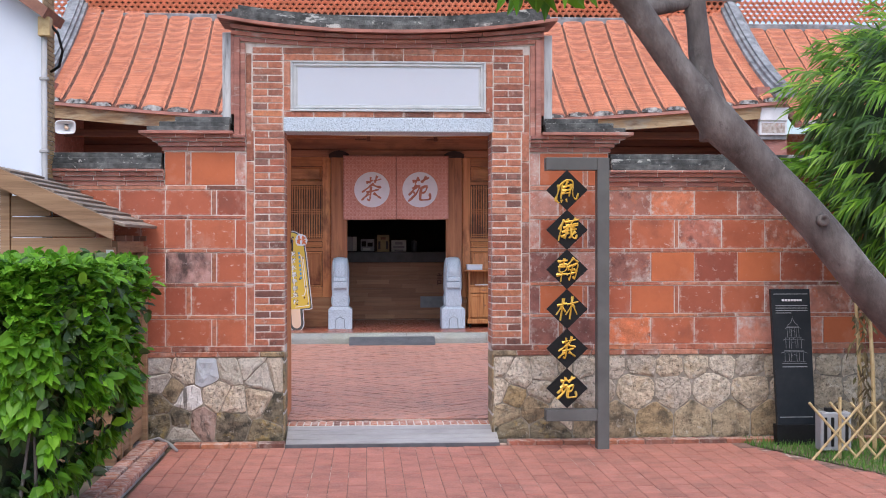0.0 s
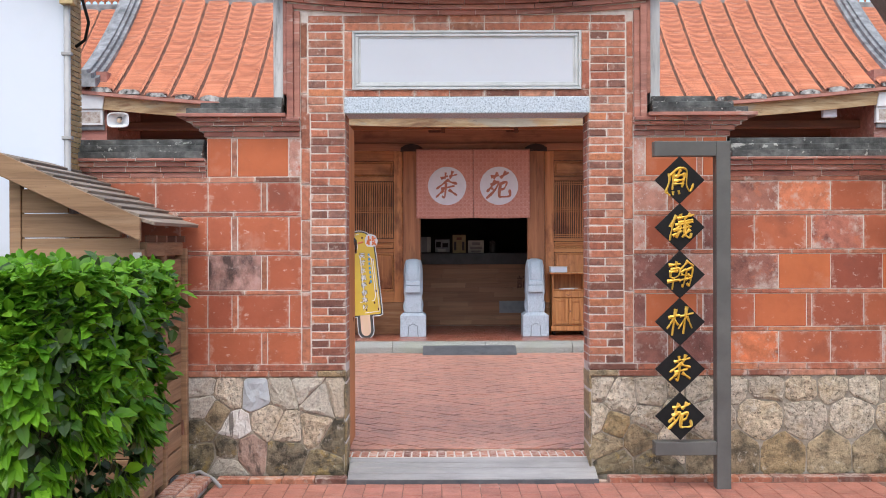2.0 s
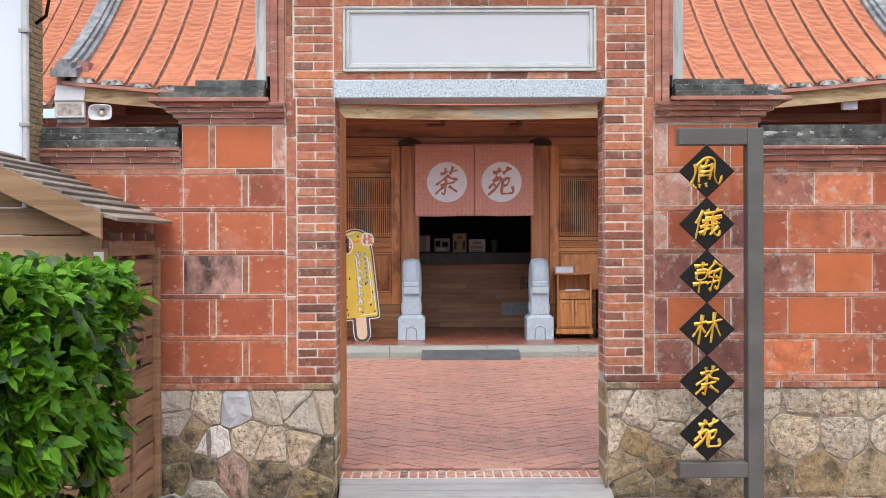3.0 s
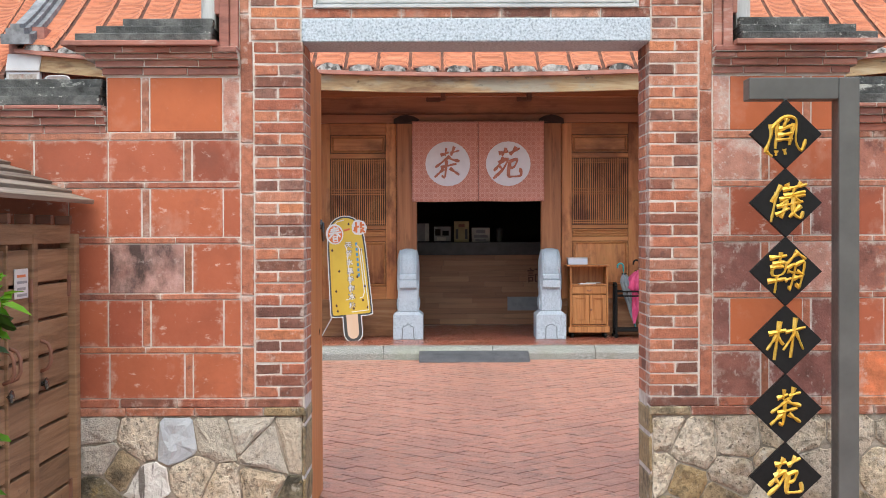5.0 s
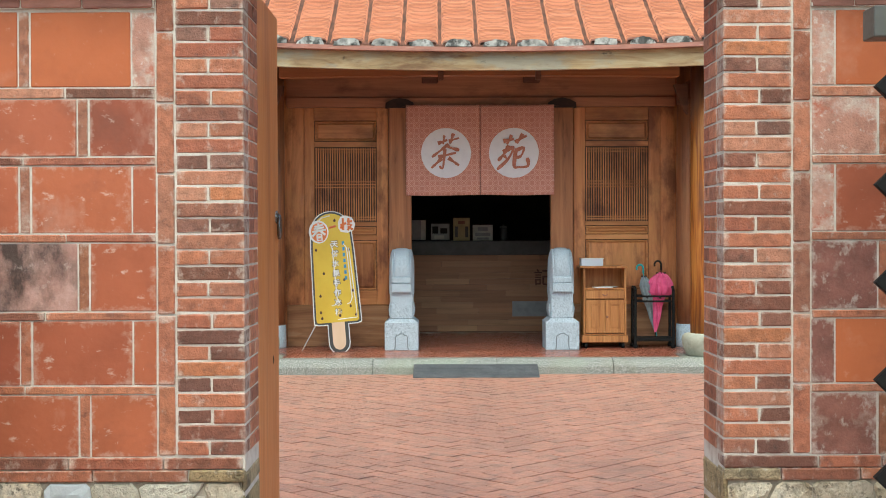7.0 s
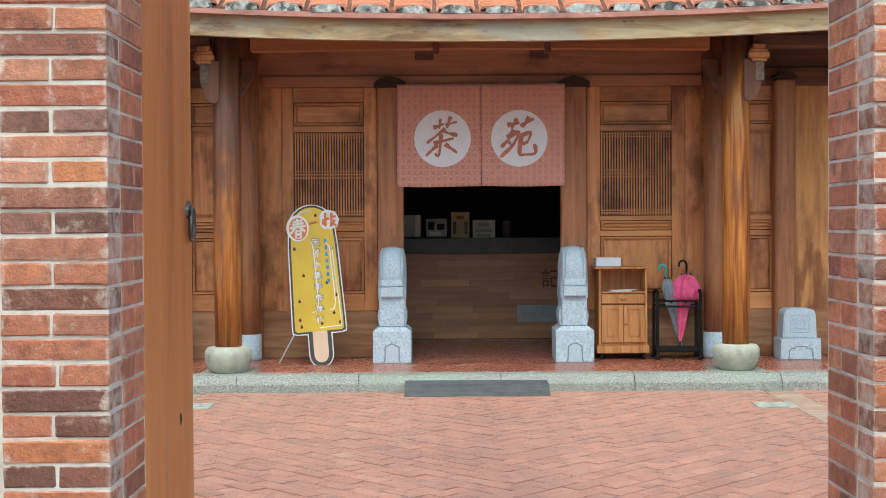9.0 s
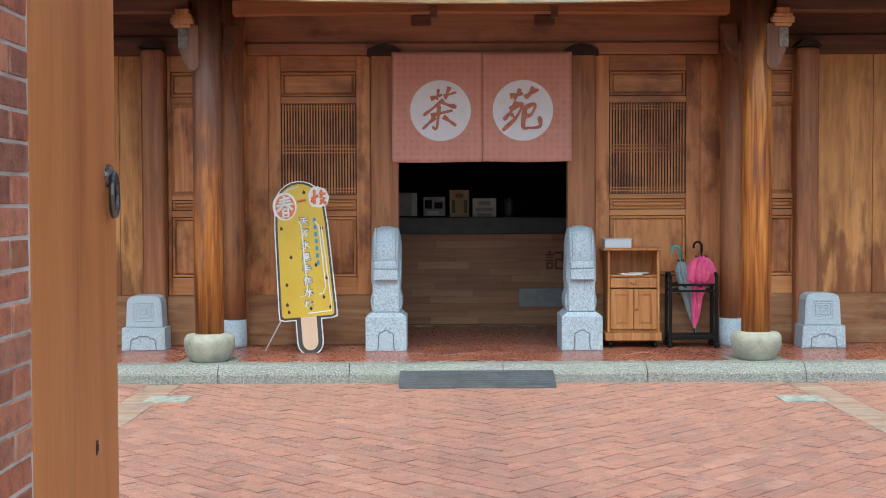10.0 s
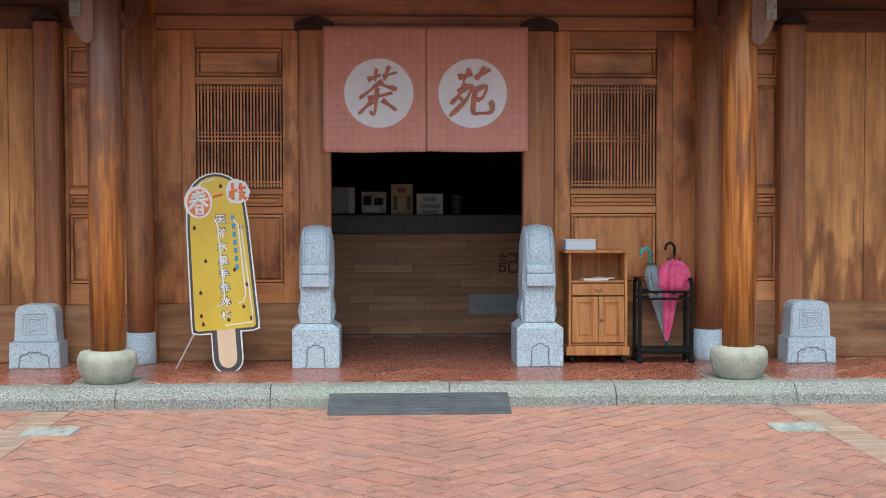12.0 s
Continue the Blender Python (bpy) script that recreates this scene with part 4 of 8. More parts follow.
for s in (-1, 1):
    def strip(a, b, y0, y1, z0, z1, material, name, label=""):
        x0, x1 = sorted((s * a, s * b))
        if name.endswith("_course"):
            # a course of thin bricks, laid a little unevenly
            part("course_bed", box(x0 + 0.002, x1 - 0.002, y0 + 0.006, y1 - 0.004, z0 + 0.001, z1 - 0.001), M_MORTAR, wall_gate)
            u = x0 - random.uniform(0.0, 0.15)
            while u < x1:
                v = u + random.uniform(0.2, 0.3)
                if min(v, x1) - max(u, x0) > 0.03:
                    piece("course_brick", max(u, x0) + 0.002, min(v, x1) - 0.002, y0 + random.uniform(-0.004, 0.004), 0.1, z0 + 0.0025, z1 - 0.001, M_TRIM, wall_gate, 0.004, 0.25)
                u = v
            return None
        return part(name, box(x0, x1, y0, y1, z0, z1, 0.004), material, wall_gate, label)

    # upright mouldings at the ends of the raised part
    strip(1.24, 1.285, -0.028, 0.1, 2.60, 3.478, M_TRIM, "upright_moulding")
    strip(1.2855, 1.335, -0.05, 0.1, 2.64, 3.52, M_TRIM, "upright_moulding")
    strip(1.3355, 1.365, -0.02, 0.3, 2.862, 3.57, M_TRIM, "upright_moulding")
    strip(1.3655, 1.44, 0.012, 0.38, 2.79, 3.575, M_LIME, "grey_end_strip", "streaky limewashed end strip")
    # shoulder cornice in widening courses
    strip(1.236, 1.955, -0.02, THICK, 2.545, 2.585, M_TRIM, "cornice_course")
    strip(1.236, 1.985, -0.045, THICK + 0.02, 2.5855, 2.622, M_TRIM, "cornice_course")
    strip(1.236, 2.03, -0.075, THICK + 0.04, 2.6225, 2.652, M_TRIM, "cornice_course")
    strip(1.236, 2.07, -0.1, THICK + 0.06, 2.6525, 2.684, M_TRIM, "cornice_course")
    strip(1.335, 2.135, -0.135, THICK + 0.1, 2.6845, 2.712, M_TRIM, "red_cornice_edge")
    for k, (b_, z0, z1) in enumerate(((2.07, 2.7125, 2.752), (1.97, 2.7525, 2.795), (1.84, 2.7955, 2.838))):
        strip(1.37, b_, -0.105 + 0.035 * k, THICK + 0.07 - 0.035 * k, z0, z1, M_COPING, "shoulder_coping", "black weathered shoulder coping")
    # lower side wall: mouldings and coping
    far = 2.93 if s < 0 else 6.4
    strip(1.9375, far, -0.012, 0.37, 2.242, 2.285, M_TRIM, "ledge_course")
    strip(1.9375, far, -0.035, 0.39, 2.2855, 2.325, M_TRIM, "ledge_course")
    strip(1.9375, far, -0.06, 0.41, 2.3255, 2.362, M_TRIM, "ledge_course")
    strip(1.9375, far, -0.085, 0.43, 2.3625, 2.386, M_TRIM, "ledge_course")
    strip(1.9575, far, -0.07, 0.42, 2.3865, 2.436, M_COPING, "ledge_coping", "black and white weathered wall coping")
    strip(1.9575, far, -0.035, 0.385, 2.4365, 2.486, M_COPING, "ledge_coping")
    strip(1.9575, far, 0.0, 0.35, 2.4865, 2.53, M_COPING, "ledge_coping")

# threshold and ramp
bm = bmesh.new()
prof = [(-0.215, 0.0), (-0.215, 0.03), (0.155, 0.132), (0.17, 0.132), (0.17, 0.0)]
ramp = thing("threshold_ramp", (0.03, 0, 0), "grey ribbed ramp leaning on the gate threshold", "ramp")
a = [bm.verts.new((-0.885, y, z - 0.006)) for y, z in prof]
b = [bm.verts.new((0.945, y, z - 0.006)) for y, z in prof]
for i in range(5):
    bm.faces.new((a[i], a[(i + 1) % 5], b[(i + 1) % 5], b[i]))
bm.faces.new(a[::-1])
bm.faces.new(b)
bmesh.ops.recalc_face_normals(bm, faces=bm.faces)
part("slope", bm, M_RAMP, ramp)
for i in range(4):
    y = -0.196 + i * 0.09
    z = 0.03 + (y + 0.215) * 0.2757
    rib = box(-0.885, 0.945, 0.0, 0.066, -0.006, 0.0045, 0.002)
    part("rib", turn(rib, pose(0, y, z - 0.006, 15.4, 0, 0)), M_RAMP, ramp)
# dark strip for the lip; the shadow at its foot is in the colour
part("front_lip", box(-0.889, 0.949, -0.222, -0.2155, -0.004, 0.03, 0.002), M_RUBBER, ramp, "dark front lip of the ramp with the shadow at its foot")
threshold = tagged(part("threshold", box(-0.95, 0.95, 0.171, 0.42, 0.0, 0.13), M_MORTAR), "brick-on-edge threshold with white joints", "threshold", kind="structure")

# wooden leaf of the gate, standing open inwards
door = thing("gate_door", (-0.93, 0.37, 0.17), "red-brown timber gate leaf standing open", "door")
part("leaf", box(-0.958, -0.908, 0.367, 1.017, 0.16, 2.68, 0.005), M_LEAF_DOOR, door)
bm = bmesh.new()
tube([(-0.893, 0.943 + 0.024 * math.sin(a), 1.725 + 0.05 * math.cos(a)) for a in [2 * math.pi * i / 24 for i in range(25)]], 0.008, 8, bm)
part("ring_handle", bm, M_RING, door, "black iron ring handle")
part("handle_plate", lathe([(0.03, -0.004), (0.028, 0.006), (0.012, 0.012)], 0, 0, 16), M_RING, door).matrix_basis = pose(-0.906, 0.943, 1.77, 0, 90, 0)

part("keyhole_plate", box(-0.9075, -0.9045, 0.809, 0.82, 1.12, 1.155, 0.001), M_RING, door)
part("keyhole", box(-0.9044, -0.9035, 0.812, 0.817, 1.13, 1.145), M_BLACK, door)

# ---- white building beside the wall ----
wb = thing("white_building", (-4.5, -0.3, 0), "white plastered building with ochre tile corner", "building")
part("wall", box(-8.0, -2.885, -0.34, 0.03, 0.0, 5.2), M_PLASTER, wb)
bm = prism([(-8.0, 5.25), (-3.9, 4.35), (-2.84, 3.60), (-2.8, 3.68), (-3.86, 4.47), (-8.0, 5.4)], -0.5, 0.1)
part("verge_board", bm, M_BROWN, wb, "brown painted roof verge")
part("gutter_box", box(-2.9, -2.8, -0.43, -0.33, 3.46, 3.62, 0.006), M_CANE, wb, "yellowed rainwater box")
part("downpipe", tube([(-2.86, -0.375, 3.5), (-2.86, -0.375, 0.02)], 0.024, 12), M_PIPE, wb, "grey plastic downpipe", True)
for z in (3.1, 2.5, 1.9):
    part("pipe_clip", box(-2.895, -2.825, -0.405, -0.345, z, z + 0.025, 0.003), M_PIPE, wb)
part("cable", tube([(-2.83, -0.37, 3.58), (-2.76, -0.33, 3.5), (-2.74, -0.25, 3.36), (-2.78, -0.2, 3.24), (-2.86, -0.15, 3.2)], 0.012, 8), M_BLACK, wb, "black cable loop", True)
win = part("window", box(-4.6, -3.46, -0.352, -0.343, 1.82, 3.16), M_GLASS, wb, "grey framed window")
for x0, x1, z0, z1 in ((-3.46, -3.40, 1.76, 3.22), (-4.66, -4.6, 1.76, 3.22), (-4.6, -3.46, 3.16, 3.22), (-4.6, -3.46, 1.76, 1.82)):
    part("window_frame", box(x0, x1, -0.375, -0.341, z0, z1, 0.005), M_PIPE, win)
part("window_sill", box(-4.7, -3.385, -0.42, -0.341, 1.72, 1.758, 0.006), M_PLASTER, win)
part("lintel_band", box(-4.7, -3.385, -0.36, -0.341, 3.222, 3.27, 0.004), M_TRIM, win)

# ---- the hall behind the courtyard ----
HX, HY, PZ = 0.335, 10.52, 0.305
hall = thing("tea_hall", (HX, HY, PZ), "timber hall with an orange tiled roof and open porch", "building")
part("platform_kerb", box(-9, -5.2, 8.855, 9.098, 0.0, 0.308, 0.012), M_KERB, hall)


def kerb_stone(x0, x1):
    """A worn kerb: upright face, broad chamfer, flat top."""
    prof = [(8.853, 0.0), (8.853, 0.222), (8.862, 0.24), (8.925, 0.297), (8.945, 0.306), (9.098, 0.309), (9.098, 0.0)]
    b2 = bmesh.new()
    n, rows = max(2, int((x1 - x0) / 0.08)), []
    for i in range(n + 1):
        x = x0 + (x1 - x0) * i / n
        rows.append([b2.verts.new((x, y + (0.007 * noise.noise((x * 5, y * 9, z * 9)) if y < 9 else 0), z + (0.004 * noise.noise((x * 4, 3, z * 7)) if 0.1 < z < 0.3 else 0))) for y, z in prof])
    for a, b in zip(rows, rows[1:]):
        for k in range(7):
            b2.faces.new((a[k], a[(k + 1) % 7], b[(k + 1) % 7], b[k]))
    b2.faces.new(rows[0][::-1])
    b2.faces.new(rows[-1])
    bmesh.ops.recalc_face_normals(b2, faces=b2.faces)
    return b2


edges = [-5.2, -3.6, -2.05, -0.9, 0.45, 1.712, 3.1, 4.6, 9.0]
for x0, x1 in zip(edges, edges[1:]):
    part("platform_kerb", kerb_stone(x0 + 0.004, x1 - 0.003), M_KERB, hall, "speckled granite kerb")


def panel_door(x0, x1, px0, px1, lattice=True):
    """A framed door: top panel, lattice, rail panel, bottom panel."""
    d = part("door", box(x0, x1, HY + 0.035, HY + 0.06, 0.80, 3.2), M_WOOD, hall, "carved brown timber door")
    zs = [0.81, 0.985, 1.595, 1.655, 1.765, 1.815, 2.725, 2.79, 3.045, 3.2]
    part("stile", box(x0, px0, HY, HY + 0.034, 0.81, 3.2, 0.005), M_WOOD, d)
    part("stile", box(px1, x1, HY, HY + 0.034, 0.81, 3.2, 0.005), M_WOOD, d)
    for z0, z1 in zip(zs[0::2], zs[1::2]):
        part("rail", box(px0 + 0.001, px1 - 0.001, HY + 0.002, HY + 0.034, z0, z1, 0.004), M_WOOD_H, d)
    for z0, z1 in ((0.985, 1.595), (1.655, 1.765), (2.79, 3.045)):
        # near-black strips draw the shade line round each panel
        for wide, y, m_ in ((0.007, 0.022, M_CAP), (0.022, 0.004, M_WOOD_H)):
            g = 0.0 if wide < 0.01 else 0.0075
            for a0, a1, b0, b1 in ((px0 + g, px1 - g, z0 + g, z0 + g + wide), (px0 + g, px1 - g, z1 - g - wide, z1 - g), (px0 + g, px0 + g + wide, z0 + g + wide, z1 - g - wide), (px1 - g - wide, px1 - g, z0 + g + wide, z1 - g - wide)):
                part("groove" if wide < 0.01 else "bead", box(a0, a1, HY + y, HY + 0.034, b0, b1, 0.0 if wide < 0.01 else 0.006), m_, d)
        part("field", box(px0 + 0.036, px1 - 0.036, HY + 0.014, HY + 0.034, z0 + 0.036, z1 - 0.036, 0.012), M_WOOD_H if z1 - z0 < 0.3 else M_WOOD, d)
    if not lattice:
        part("field", box(px0 + 0.02, px1 - 0.02, HY + 0.016, HY + 0.034, 1.84, 2.70, 0.012), M_WOOD, d)
        return
    # near-black sheet puts shade into the gaps between the bars
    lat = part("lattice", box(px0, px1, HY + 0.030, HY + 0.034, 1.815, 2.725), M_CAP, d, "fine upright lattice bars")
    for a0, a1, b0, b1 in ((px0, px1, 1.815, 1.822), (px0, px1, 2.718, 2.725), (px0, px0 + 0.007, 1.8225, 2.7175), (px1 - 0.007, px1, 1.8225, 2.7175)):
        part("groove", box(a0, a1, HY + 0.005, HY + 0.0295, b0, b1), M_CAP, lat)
    n = 26
    for i in range(n):
        x = px0 + 0.02 + (px1 - px0 - 0.04) * i / (n - 1)
        part("bar", box(x - 0.0068, x + 0.0068, HY + 0.012, HY + 0.026, 1.82, 2.72), M_WOOD, lat)
    for z in (1.845, 1.875, 2.235, 2.27, 2.305, 2.665, 2.695):
        part("cross_bar", box(px0, px1, HY + 0.008, HY + 0.0115, z - 0.006, z + 0.006), M_WOOD_H, lat)


panel_door(-1.81, -0.79, -1.685, -0.93)
panel_door(1.46, 2.51, 1.60, 2.368)
panel_door(-2.82, -2.262, -2.785, -2.32, False)
panel_door(2.915, 3.475, 2.98, 3.455, False)
part("side_board", box(-2.02, -1.812, HY + 0.012, HY + 0.06, 0.81, 3.2, 0.004), M_WOOD, hall)
part("side_board", box(2.512, 2.69, HY + 0.012, HY + 0.06, 0.81, 3.2, 0.004), M_WOOD, hall)
for x0, x1 in ((-2.02, -0.79), (1.46, 2.69), (-4.95, -2.262), (2.915, 6.0)):
    part("sill_board", box(x0, x1, HY - 0.02, HY + 0.06, PZ, 0.808, 0.008), M_SILL, hall)
for x0, x1 in ((-2.2615, -2.0205), (2.6905, 2.9145)):
    part("side_board", box(x0, x1, HY + 0.02, HY + 0.06, PZ, 4.3), M_WOOD, hall)
# door posts and their carved caps
for x0, x1 in ((-0.785, -0.508), (1.178, 1.452)):
    p = part("door_post", box(x0, x1, HY - 0.05, HY + 0.12, PZ, 3.215, 0.02, seg=2), M_POST, hall)
    part("post_cap", prism([(x0 - 0.035, 3.19), (x1 + 0.035, 3.19), (x1 + 0.03, 3.25), (x1 - 0.04, 3.29), ((x0 + x1) / 2, 3.31), (x0 + 0.04, 3.29), (x0 - 0.03, 3.25)], HY - 0.075, HY + 0.1), M_CAP, p)
for x0, x1 in ((-3.05, -2.825), (3.44, 3.662)):
    p = part("door_post", box(x0, x1, HY - 0.16, HY + 0.12, PZ, 3.26, 0.05, seg=3), M_POST, hall)
    part("post_cap", prism([(x0 - 0.02, 3.262), (x1 + 0.02, 3.262), (x1 - 0.03, 3.31), ((x0 + x1) / 2, 3.345), (x0 + 0.03, 3.31)], HY - 0.18, HY + 0.1), M_CAP, p)
# closed boards of the side bays
for xs in ([-4.95, -4.3, -3.78, -3.30, -3.052], [3.664, 4.245, 4.72, 5.3, 6.0]):
    for x0, x1 in zip(xs, xs[1:]):
        part("board", box(x0 + 0.002, x1 - 0.002, HY + 0.005 + random.uniform(0, 0.006), HY + 0.05, 0.81, 3.2, 0.003), M_WOOD_PALE, hall, "sun-bleached closed shutter board")
# lintels, name board field and tie beams above the doors
# timber under the eave is coloured darker, partly in place of shade
part("lintel", box(-2.02, 2.69, HY - 0.03, HY + 0.1, 3.205, 3.325, 0.01), M_WOOD_DEEP, hall)
part("frieze", box(-2.02, 2.69, HY + 0.005, HY + 0.1, 3.326, 4.3), M_WOOD_DEEP, hall)
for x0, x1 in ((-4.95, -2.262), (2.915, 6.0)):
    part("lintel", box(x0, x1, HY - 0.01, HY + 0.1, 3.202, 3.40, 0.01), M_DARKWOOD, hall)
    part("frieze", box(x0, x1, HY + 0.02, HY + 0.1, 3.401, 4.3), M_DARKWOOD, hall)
for x in (-0.28, 0.95):
    part("rosette", box(x - 0.1, x + 0.1, HY - 0.03, HY + 0.004, 3.49, 3.6, 0.012), M_DARKWOOD, hall, "dark carved rosette")


def column(x, y, r, base, label, material=M_POST):
    c = part("column", lathe([(r * 0.98, 0.56 if base == "bowl" else 0.58), (r * 1.02, 1.3), (r, 2.4), (r * 0.94, 3.9)], x, y, 28), material, hall, label, True)
    if base == "bowl":
        part("base_stone", lathe([(0.15, PZ - 0.002), (0.175, PZ + 0.02), (0.212, 0.40), (0.225, 0.48), (0.222, 0.52), (0.2, 0.552), (0.15, 0.562)], x, y, 32), M_BOWL, c, "bowl-shaped stone column base", True)
        part("base_slab", box(x - 0.26, x + 0.26, y - 0.26, y + 0.26, PZ - 0.01, PZ + 0.006), M_KERB, c)
        for k in range(10):
            a = 2 * math.pi * (k + 0.3) / 10
            f = 1 if k % 2 else -1
            part("scroll_carving", tube([(x + rr * math.cos(a + f * u * 0.14), y + rr * math.sin(a + f * u * 0.14), z) for u, z, rr in ((-1, 0.5, 0.224), (0, 0.485, 0.225), (0.3, 0.46, 0.223), (-0.2, 0.435, 0.22), (0.1, 0.41, 0.215), (0.9, 0.4, 0.213))], 0.0045, 6), M_BOWL, c)
    else:
        part("base_stone", lathe([(r + 0.008, PZ - 0.002), (r + 0.01, 0.34), (r + 0.006, 0.58)], x, y, 24), M_GRANITE, c, "grey granite column foot", True)
    return c


for x, y, finish, look_ in ((-2.175, 9.2, M_COLUMN, "lacquered round porch column worn orange at the foot"), (2.745, 9.2, M_COLUMN_WORN, "round porch column worn to orange wood")):
    c = column(x, y, 0.132, "bowl", look_, finish)
    s = 1 if x > HX else -1
    xo = x + s * 0.19
    # bracket arm and its stepped block
    part("bracket_arm", prism([(x + s * 0.05, 2.93), (x + s * 0.085, 2.895), (x + s * 0.13, 2.905), (x + s * 0.18, 2.965), (x + s * 0.215, 3.05), (x + s * 0.235, 3.13), (x + s * 0.235, 3.30), (x + s * 0.05, 3.30)], y - 0.13, y + 0.02, bevel=0.005), M_BRACKET, c)
    part("bracket_nose", box(xo - 0.035, xo + 0.05, y - 0.145, y - 0.131, 3.09, 3.27, 0.004), M_SHED_ROOF, c, "weathered silvery bracket nose")
    for k, (w, z0, z1) in enumerate(((0.075, 3.275, 3.305), (0.1, 3.306, 3.36), (0.085, 3.361, 3.39), (0.06, 3.391, 3.44))):
        part("bracket_block", box(xo - w, xo + w, y - 0.16, y + 0.06, z0, z1, 0.005), M_WOOD, c)
    part("inner_bracket", prism([(x - s * 0.09, 3.02), (x - s * 0.13, 3.08), (x - s * 0.19, 3.2), (x - s * 0.24, 3.36), (x - s * 0.09, 3.36)], y + 0.35, y + 0.45), M_DARKWOOD, c)
for x in (-2.142, 2.797):
    column(x, 10.36, 0.117, "foot", "slim timber wall column")

# eave line rises gently to both ends


def eave(x):
    return 0.0095 * (x - 0.35) ** 2


XL, XR = -5.2, 6.36


def along(x0, x1, z0, h, y0, y1, n=40):
    return swept(x0, x1, lambda x: z0 + eave(x), h, y0, y1, n)


part("eave_beam", along(XL, XR, 3.385, 0.185, 8.43, 8.50), M_BEAM, hall, "pale weathered eave board")
part("eave_fillet", along(XL - 0.03, XR + 0.03, 3.571, 0.045, 8.335, 8.52), M_TRIM, hall, "red eave fillet")
part("purlin", swept(-1.93, 2.48, lambda x: 3.40 + 0.02 * math.cos((x - 0.3) * 0.7), 0.12, 9.12, 9.28), M_PURLIN, hall, "orange-brown porch purlin")
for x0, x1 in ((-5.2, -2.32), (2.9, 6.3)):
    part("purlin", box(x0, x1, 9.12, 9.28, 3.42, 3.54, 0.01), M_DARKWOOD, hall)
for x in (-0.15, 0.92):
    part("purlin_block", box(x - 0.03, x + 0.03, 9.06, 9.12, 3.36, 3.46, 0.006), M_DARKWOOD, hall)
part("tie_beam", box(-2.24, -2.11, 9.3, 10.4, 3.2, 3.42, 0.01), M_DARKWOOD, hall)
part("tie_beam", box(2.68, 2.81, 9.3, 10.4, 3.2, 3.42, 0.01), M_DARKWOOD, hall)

# roof: concave slope from the eave to the ridge
E_Y, R_Y, RISE = 8.36, 11.36, 2.02


def slope(u):
    """Height above the eave at the fraction u of the way to the ridge."""
    return RISE * (0.78 * u + 0.22 * u * u)


def roof_slab(x0, x1, z0, name, drop, eave=eave):
    n, k = 16, 12
    verts, faces = [], []
    for j in range(k + 1):
        u = j / k
        for i in range(n + 1):
            x = x0 + (x1 - x0) * i / n
            e = eave(x) * (1 - 0.35 * u)
            verts.append((x, E_Y + (R_Y - E_Y) * u, z0 + e + slope(u) - drop))
    m = len(verts)
    verts += [(x, y, z - 0.06) for x, y, z in verts]
    for j in range(k):
        for i in range(n):
            a = j * (n + 1) + i
            q = (a, a + 1, a + n + 2, a + n + 1)
            faces.append(q)
            faces.append(tuple(m + v for v in q[::-1]))
    for i in range(n):
        faces.append((i + 1, i, m + i, m + i + 1))
    return pydata(name, verts, faces, M_GROOVE, hall, "orange clay tiled roof slope")


